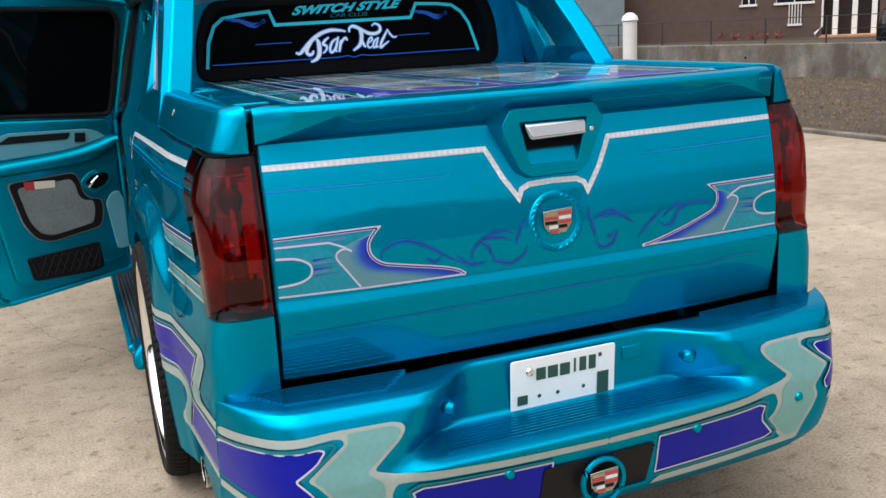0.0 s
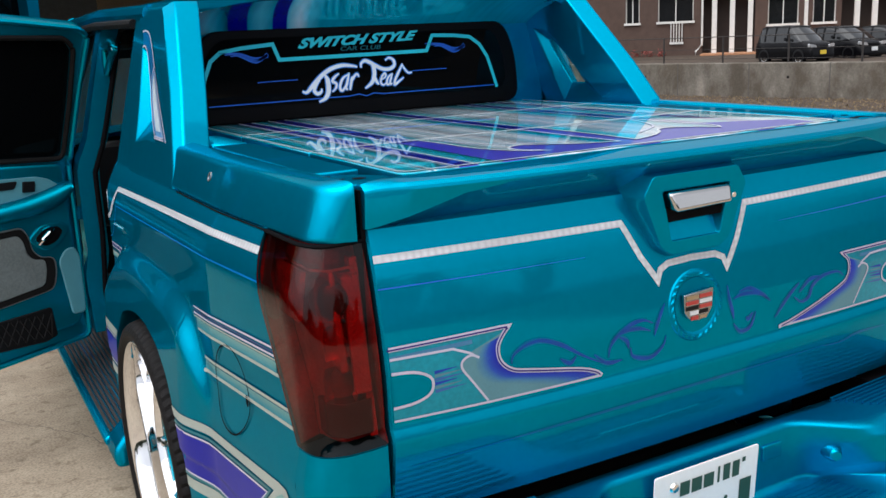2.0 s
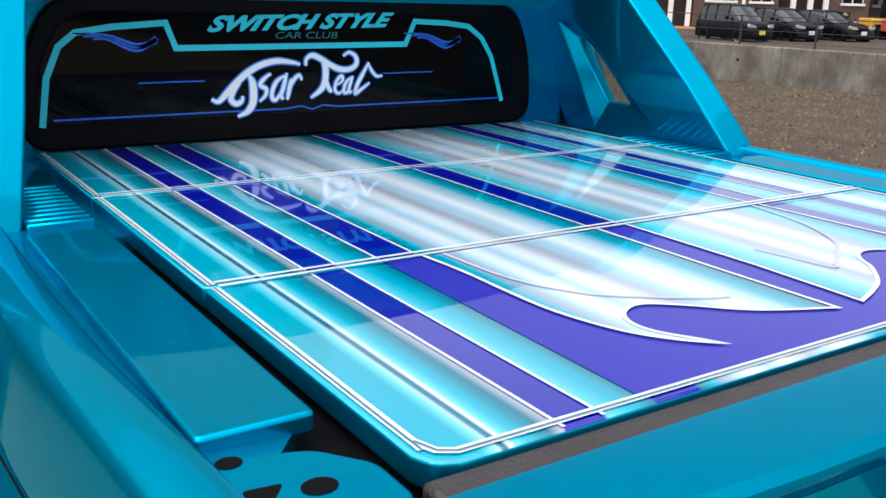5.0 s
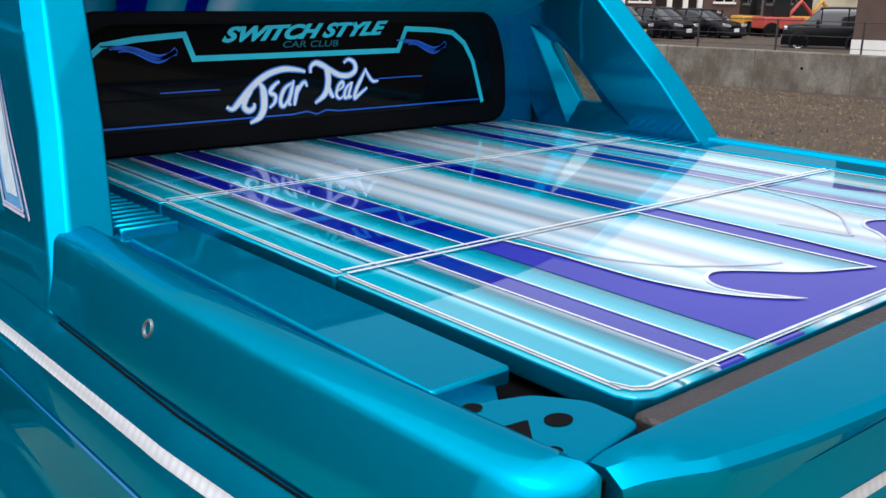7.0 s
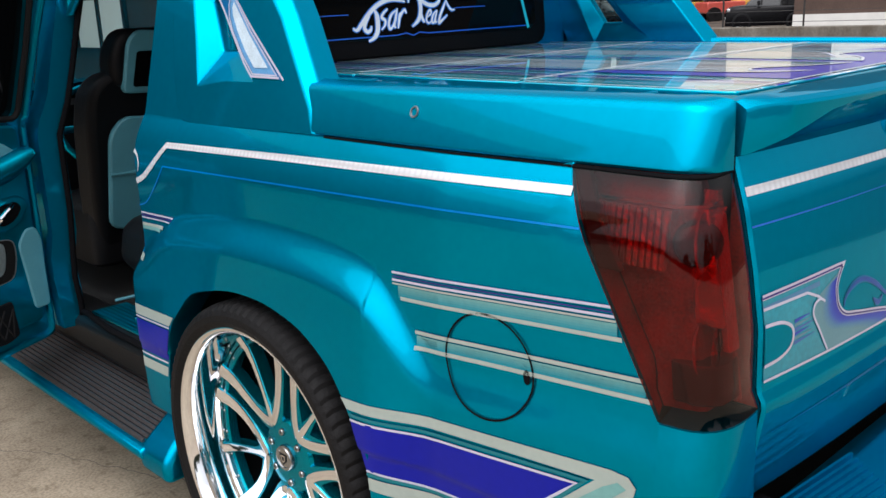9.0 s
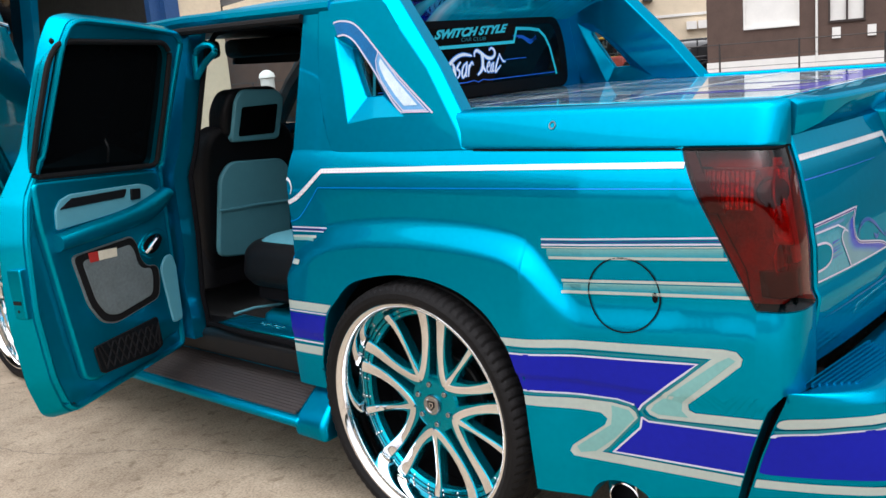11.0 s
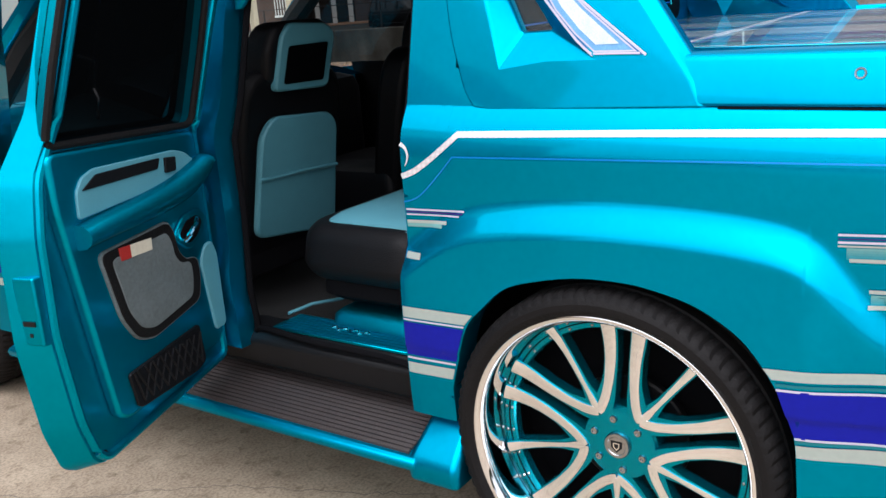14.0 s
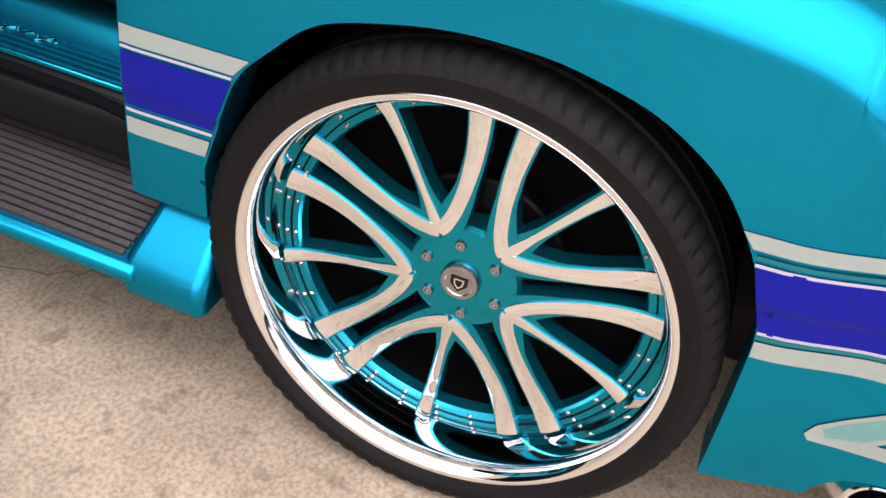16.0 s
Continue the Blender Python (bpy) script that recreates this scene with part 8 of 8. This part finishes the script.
slab(bm, s_dp, 27, -0.9, 2.0, -0.2, 0.02)
part("terrace", bm, ORANGE_T, flats)
bm = bmesh.new()
p = on_front(s_dp, 0.10)
q = on_front(s_dp - 0.35, 0.25)
tube(bm, [(p.x, p.y, 6.6), (p.x, p.y, 0.5), (q.x, q.y, 0.15), (q.x, q.y, -0.17)], 0.06, 8)
part("downpipe", bm, WHITE_B, flats)
bm = bmesh.new()
for k in range(5):
    slab(bm, s_win2 + 0.75 + 0.16 * k, s_win2 + 0.80 + 0.16 * k, 0.05, 0.10, 0.75, 1.85)
slab(bm, s_win2 + 0.7, s_win2 + 1.5, 0.05, 0.12, 0.62, 0.74)
part("guard_rail", bm, WHITE_B, flats)
# planted pots along the foot
BUSH = material("reddish_shrub", (0.20, 0.045, 0.035), 0.8, 0, 0, 0.4, 20)
rng = random.Random(8)
for k in range(5):
    c = on_front(facade_s(38.8 + 0.75 * k), 0.7)
    bm = bmesh.new()
    for i in range(60):
        a, b, r = rng.uniform(0, 6.28), rng.uniform(0, 1.5), rng.uniform(0.2, 0.42)
        p = Vector((c.x + r * math.cos(a) * math.cos(b), c.y + r * math.sin(a) * math.cos(b), -0.15 + 1.3 * r * math.sin(b)))
        v = [bm.verts.new(p + Vector((rng.uniform(-0.1, 0.1), rng.uniform(-0.1, 0.1), rng.uniform(-0.1, 0.1)))) for _ in range(3)]
        bm.faces.new(v)
    tagged(part("shrub", bm, BUSH, recalc=False), "small reddish clipped shrub by the building", "shrub", "shrubs by the building")

# ---- nearer brown building with roller blinds ----
ndir, nout = Vector((0.35, -0.937)), Vector((-0.937, -0.35))
NA = Vector((-1.34 + 27 * math.sin(radians(63.95)), -0.33 + 27 * math.cos(radians(63.95))))
house2 = tagged(empty("brown_building"), "brown building with cream roller blinds in its windows", "building")


def nslab(bm, s0, s1, o0, o1, z0, z1):
    prism(bm, [(s0, o0), (s1, o0), (s1, o1), (s0, o1)], lambda a, b: (*(NA + ndir * a + nout * b), z0), lambda a, b: (*(NA + ndir * a + nout * b), z1))


def near_s(az, eye=(-3.12, -0.79)):
    d = Vector((math.sin(radians(az)), math.cos(radians(az))))
    r = NA - Vector(eye)
    return (r.x * d.y - r.y * d.x) / (ndir.y * d.x - ndir.x * d.y)


w = [near_s(a) for a in (66.7, 69.7, 71.2, 73.1)]
for a, b in ((0, w[0]), (w[1], w[2]), (w[3], 22)):
    bm = bmesh.new()
    nslab(bm, a, b, -7, 0, -0.2, 6)
    part("wall", bm, BRICK, house2)
for a, b in ((w[0], w[1]), (w[2], w[3])):
    bm = bmesh.new()
    nslab(bm, a, b, -7, 0, -0.2, 1.72)
    nslab(bm, a, b, -7, 0, 3.6, 6)
    part("wall", bm, BRICK, house2)
    bm = bmesh.new()
    nslab(bm, a, b, -0.14, -0.08, 1.72, 3.6)
    wi = part("window", bm, WHITE_B, house2, "window with a drawn cream blind")
    for e in (a, (a + b) / 2 - 0.02, b - 0.05) if a > w[1] else (a, b - 0.05):
        bm = bmesh.new()
        nslab(bm, e, e + 0.05, -0.09, 0.03, 1.72, 3.6)
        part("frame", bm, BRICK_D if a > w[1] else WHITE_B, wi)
    bm = bmesh.new()
    nslab(bm, a, b, -0.09, 0.05, 1.68, 1.74)
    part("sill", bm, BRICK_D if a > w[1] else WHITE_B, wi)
bm = bmesh.new()
nslab(bm, -0.02, 22, 0.0, 0.06, -0.2, 0.82)
part("plinth", bm, WHITE_B, house2)
bm = bmesh.new()
p = NA + ndir * near_s(70.6) + nout * 0.06
tube(bm, [(p.x, p.y, 6), (p.x, p.y, 0.5)], 0.035, 8)
part("downpipe", bm, WHITE_B, house2)
for a in (71.4, 73.2):
    bm = bmesh.new()
    s = near_s(a)
    nslab(bm, s, s + 0.22, 0, 0.05, 1.25, 1.55)
    part("meter_box", bm, WHITE_B, house2)
# cream house behind with outdoor units
house3 = tagged(empty("cream_house"), "cream rendered house with air-conditioner units", "house")
hx, hy = spot(61.6, 74, (-3.12, -0.79))
bm = bmesh.new()
prism(bm, [(-3.0, -4), (7.5, -4), (7.5, 4), (-3.0, 4)], lambda a, b: (hx + a * 0.47 + b * 0.88, hy - a * 0.88 + b * 0.47, -0.2), lambda a, b: (hx + a * 0.47 + b * 0.88, hy - a * 0.88 + b * 0.47, 9.5))
part("wall", bm, CREAM, house3)
bm = bmesh.new()
prism(bm, [(-3.0, -4.08), (7.5, -4.08), (7.5, -4.0), (-3.0, -4.0)], lambda a, b: (hx + a * 0.47 + b * 0.88, hy - a * 0.88 + b * 0.47, 3.15), lambda a, b: (hx + a * 0.47 + b * 0.88, hy - a * 0.88 + b * 0.47, 3.35))
part("floor_band", bm, WHITE_B, house3)
for a, z in ((2.4, 2.2), (3.2, 2.2), (-0.6, 4.4)):
    bm = bmesh.new()
    prism(bm, [(a, -4.4), (a + 0.7, -4.4), (a + 0.7, -4.0), (a, -4.0)], lambda a, b: (hx + a * 0.47 + b * 0.88, hy - a * 0.88 + b * 0.47, z), lambda a, b: (hx + a * 0.47 + b * 0.88, hy - a * 0.88 + b * 0.47, z + 0.55))
    part("outdoor_unit", bm, CAR_GLASS if z > 4 else WHITE_B, house3)
# yellow machines in the yard
YEL = material("yellow_machine_paint", (0.62, 0.30, 0.03), 0.5, 0, 0.3, 0.2, 6)
RED_M = material("red_machine_paint", (0.45, 0.06, 0.04), 0.5, 0, 0.3, 0.2, 6)
for k, (az, d, c) in enumerate(((58.2, 54, YEL), (59.4, 52, RED_M), (60.6, 56, YEL))):
    x, y = spot(az, d)
    mac = tagged(empty("construction_machine"), "yellow wheeled construction machine in the yard" if k != 1 else "red and white construction machine in the yard", "machine")
    mac.matrix_basis = pose(x, y, -0.17, 0, 0, -30)
    bm = bmesh.new()
    box(bm, -1.1, 1.1, -0.7, 0.7, 0.5, 1.1)
    part("chassis", bm, c, mac, bevel=0.06)
    bm = bmesh.new()
    box(bm, -0.7, 0.3, -0.6, 0.6, 1.1, 2.1)
    part("cab", bm, CAR_GLASS, mac, bevel=0.05)
    bm = bmesh.new()
    box(bm, -0.8, 0.4, -0.65, 0.65, 2.1, 2.22)
    part("cab_roof", bm, YEL if k == 0 else WHITE_B, mac, bevel=0.04)
    bm = bmesh.new()
    tube(bm, [(0.5, 0, 1.1), (1.2, 0, 1.9), (1.9, 0, 1.2), (2.0, 0, 0.5)], 0.11, 8)
    part("arm", bm, c, mac)
    for wx_ in (-0.75, 0.75):
        for wy_ in (-0.75, 0.75):
            bm = bmesh.new()
            lathe(bm, [(0.05, 0.12), (0.4, 0.12), (0.42, 0.0), (0.4, -0.12), (0.05, -0.12)], 16, lambda r, a, d: (wx_ + r * math.cos(a), wy_ + d, 0.42 + r * math.sin(a)))
            part("wheel", bm, BLACK_RUB, mac)
# white post beside the fence
gx, gy = spot(33.5, 27.6, (-1.22, -2.2))
bm = bmesh.new()
lathe(bm, [(0.0001, 1.72), (0.10, 1.70), (0.20, 1.62), (0.24, 1.50), (0.20, 1.47), (0.20, 0.1), (0.26, 0.05), (0.26, -0.17)], 20, lambda r, a, d: (gx + r * math.cos(a), gy + r * math.sin(a), d))
tagged(part("white_tank", bm, WHITE_B, sharp=40), "white cylindrical tank with a domed lid by the fence", "tank")
# glasshouse frame far behind
gh = tagged(empty("greenhouse"), "grey steel-framed glasshouse behind the fence", "greenhouse")
GH = material("galvanised_frame", (0.30, 0.33, 0.34), 0.5, 0.6, 0, 0.1)
GHG = material("hazy_greenhouse_glass", (0.16, 0.20, 0.21), 0.3, 0, 0.5, 0.25, 1.5)
c0, c1 = Vector(spot(27.5, 62, (-1.22, -2.2))), Vector(spot(33.0, 62, (-1.22, -2.2)))
e_ = (c1 - c0) / 9
bm = bmesh.new()
nn = Vector((e_.y, -e_.x)).normalized()
prism(bm, [(0, 0), (9, 0), (9, 1), (0, 1)], lambda a, b: (*(c0 + e_ * a - nn * b * -4), -0.2), lambda a, b: (*(c0 + e_ * a - nn * b * -4), 4.0))
part("glazing", bm, GHG, gh)
for k in range(10):
    bm = bmesh.new()
    p = c0 + e_ * k - nn * 0.03
    tube(bm, [(p.x, p.y, -0.2), (p.x, p.y, 4.0)], 0.05, 6)
    part("post", bm, GH, gh)
for z in (0.6, 1.4, 2.2, 3.0):
    bm = bmesh.new()
    tube(bm, [(*(c0 - nn * 0.03), z), (*(c1 - nn * 0.03), z)], 0.04, 6)
    part("rail", bm, GH, gh)

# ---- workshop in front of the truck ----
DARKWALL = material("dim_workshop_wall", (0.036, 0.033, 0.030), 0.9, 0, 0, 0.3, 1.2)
PLY = material("brown_plywood", (0.10, 0.06, 0.028), 0.8, 0, 0, 0.25, 3)
GREENF = material("green_painted_floor", (0.14, 0.20, 0.13), 0.6, 0, 0, 0.2, 2)
GREENE = material("worn_green_edge_paint", (0.22, 0.36, 0.24), 0.7, 0, 0, 0.25, 5)
BLUE_S = material("blue_painted_steel", (0.02, 0.07, 0.20), 0.5, 0.2, 0, 0.2, 6)
ROOFM = material("dark_roof_sheet", (0.06, 0.055, 0.05), 0.8, 0, 0, 0.2, 4)
bm = bmesh.new()
box(bm, -12, 2.62, 7.9, 12.9, -0.3, 0.004)
tagged(part("floor", bm, GREENF), "worn green painted workshop floor", "floor", kind="structure")
bm = bmesh.new()
box(bm, -12, 2.62, 7.5, 7.9, -0.3, 0.002)
tagged(part("threshold", bm, GREENE), "worn light green painted threshold", "floor", kind="structure")
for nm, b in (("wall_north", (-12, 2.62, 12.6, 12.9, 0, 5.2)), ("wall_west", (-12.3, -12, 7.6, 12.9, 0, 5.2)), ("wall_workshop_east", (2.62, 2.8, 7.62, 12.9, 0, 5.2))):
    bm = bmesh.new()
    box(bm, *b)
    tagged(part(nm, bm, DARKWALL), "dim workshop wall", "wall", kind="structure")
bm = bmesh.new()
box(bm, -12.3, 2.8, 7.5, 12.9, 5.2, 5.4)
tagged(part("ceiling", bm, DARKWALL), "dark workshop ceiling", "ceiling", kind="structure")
bm = bmesh.new()
box(bm, -12.3, 2.9, 7.42, 7.62, 4.3, 5.6)
tagged(part("wall_front_band", bm, CREAM), "cream band above the workshop opening", "wall", kind="structure")
bm = bmesh.new()
box(bm, 2.38, 2.9, 7.42, 7.62, 0, 4.3)
tagged(part("wall_front_pier", bm, CREAM), "cream wall pier beside the workshop opening", "wall", kind="structure")
bm = bmesh.new()
box(bm, 2.22, 2.38, 7.40, 7.62, 0, 4.3)
box(bm, 2.10, 2.22, 7.48, 7.56, 0, 4.3)
tagged(part("door_post", bm, BLUE_S), "blue painted steel door post", "post", kind="structure")
bm = bmesh.new()
box(bm, 0.9, 2.6, 12.56, 12.6, 0.3, 3.0)
tagged(part("plywood_panel", bm, PLY), "brown plywood lining on the back wall", "panel", kind="structure")
DAY = material("daylit_pane", (0.72, 0.78, 0.74), 0.6, 0, 0, 0, emit=0.20)


def back_window(x0, x1, z0, z1, y):
    wdw = tagged(empty("window"), "bright two-pane sliding window in the back wall", "window", kind="structure")
    for a, b in ((x0, (x0 + x1) / 2 - 0.02), ((x0 + x1) / 2 + 0.02, x1)):
        bm = bmesh.new()
        box(bm, a, b, y - 0.02, y, z0, z1)
        part("pane", bm, DAY, wdw)
    for a, b, c, d in ((x0 - 0.06, x0, z0 - 0.06, z1 + 0.06), (x1, x1 + 0.06, z0 - 0.06, z1 + 0.06), ((x0 + x1) / 2 - 0.02, (x0 + x1) / 2 + 0.02, z0, z1), (x0, x1, z1, z1 + 0.06), (x0, x1, z0 - 0.06, z0)):
        bm = bmesh.new()
        box(bm, a, b, y - 0.05, y, c, d)
        part("frame", bm, BLACK_PL, wdw)


back_window(1.92, 2.42, 1.20, 1.92, 12.55)
wdw = tagged(empty("window"), "bright two-pane window in the side wall of the workshop", "window", kind="structure")
for a, b in ((9.35, 9.95), (10.0, 10.6)):
    bm = bmesh.new()
    box(bm, 2.60, 2.615, a, b, 1.22, 2.12)
    part("pane", bm, DAY, wdw)
for a, b, c, d in ((9.29, 9.35, 1.16, 2.18), (9.95, 10.0, 1.22, 2.12), (10.6, 10.66, 1.16, 2.18), (9.35, 10.6, 2.12, 2.18), (9.35, 10.6, 1.16, 1.22)):
    bm = bmesh.new()
    box(bm, 2.57, 2.615, a, b, c, d)
    part("frame", bm, BLACK_PL, wdw)
for xx in (-6.0, -2.2):
    bm = bmesh.new()
    box(bm, xx, xx + 0.22, 11.9, 12.1, 0, 5.2)
    tagged(part("column", bm, BLUE_S), "blue steel column inside the workshop", "column", kind="structure")
# awning roof beside the workshop
shed = tagged(empty("lean_to"), "small lean-to with a dark roof and cream fascia", "shed")
EAVE = [(2.93, 7.40), (3.54, 6.38), (3.66, 7.2), (3.12, 8.15)]
rise = lambda x, y: 2.26 + 0.22 * (7.48 - y) / 1.1 + 0.5 * max(0.0, (x - 2.93) * 0.87 + (y - 7.40) * 0.5)
bm = bmesh.new()
prism(bm, EAVE, lambda x, y: (x, y, rise(x, y)), lambda x, y: (x, y, rise(x, y) + 0.05))
part("roof", bm, ROOFM, shed)
bm = bmesh.new()
prism(bm, [(2.90, 7.39), (3.51, 6.37), (3.54, 6.38), (2.93, 7.40)], lambda x, y: (x, y, rise(x, y) - 0.09), lambda x, y: (x, y, rise(x, y) + 0.04))
part("fascia", bm, CREAM, shed)
for x, y in ((3.50, 6.50), (3.60, 7.1), (3.12, 7.9)):
    bm = bmesh.new()
    box(bm, x - 0.03, x + 0.03, y - 0.03, y + 0.03, 0, rise(x, y))
    part("post", bm, CREAM, shed)

# ---- bare tree, and an unseen dark wood added to shape light and reflections ----
BARK = material("grey_bark", (0.13, 0.10, 0.085), 0.9, 0, 0, 0.3, 10, 0.5, 60)


def bare_tree(x, y, h, seed):
    tree = tagged(empty("tree"), "bare leafless tree with fine branches", "tree", "bare trees")
    rng = random.Random(seed)
    bm = bmesh.new()
    tube(bm, [(x, y, -0.1), (x + 0.05, y, h * 0.2), (x + 0.1, y + 0.05, h * 0.4)], [0.16, 0.13, 0.10], 8)
    part("trunk", bm, BARK, tree)
    bm = bmesh.new()

    def grow(p, d, ln, r, k):
        q = p + d * ln
        mid = p + d * ln * 0.5 + Vector((rng.uniform(-1, 1), rng.uniform(-1, 1), 0)) * ln * 0.06
        tube(bm, [p, mid, q], [r, r * 0.85, r * 0.65], 5, False)
        if k == 0:
            return
        for _ in range(3):
            e = (d + Vector((rng.uniform(-1, 1), rng.uniform(-1, 1), rng.uniform(-0.2, 0.8))) * 0.75).normalized()
            grow(q if _ else mid, e, ln * rng.uniform(0.6, 0.85), r * 0.6, k - 1)

    for _ in range(5):
        grow(Vector((x + 0.1, y + 0.05, h * (0.3 + 0.025 * _))), Vector((rng.uniform(-0.8, 0.8), rng.uniform(-0.8, 0.8), 0.8)).normalized(), h * 0.2, 0.06, 4)
    part("crown", bm, BARK, tree)


bare_tree(7.0, 13.6, 6.0, 2)
bare_tree(5.9, 14.6, 5.5, 5)
LEAF = material("dark_evergreen", (0.035, 0.05, 0.03), 0.8, 0, 0, 0.5, 0.6)
bm = bmesh.new()
rng = random.Random(11)
for i in range(5200):
    a = radians(rng.uniform(150, 345))
    d = rng.uniform(42, 56)
    back = max(0.0, math.cos(a - radians(178))) ** 2
    hmax = 2.0 + 3.0 * back + (0.8 + 2.0 * back) * (math.sin(a * 5.3) + math.sin(a * 13.1 + 1))
    z = rng.uniform(0, 1) ** 1.3 * hmax
    c = Vector((d * math.sin(a), d * math.cos(a), z))
    s = rng.uniform(0.7, 1.5)
    v = [bm.verts.new(c + Vector((rng.uniform(-s, s), rng.uniform(-s, s), rng.uniform(-s, s)))) for _ in range(4)]
    for t in ((0, 1, 2), (0, 2, 3), (0, 3, 1), (1, 3, 2)):
        bm.faces.new([v[k] for k in t])
tagged(part("unseen_woods", bm, LEAF, recalc=False), "unseen dark evergreen wood added round the forecourt to darken reflections", "woods", kind="stuff")
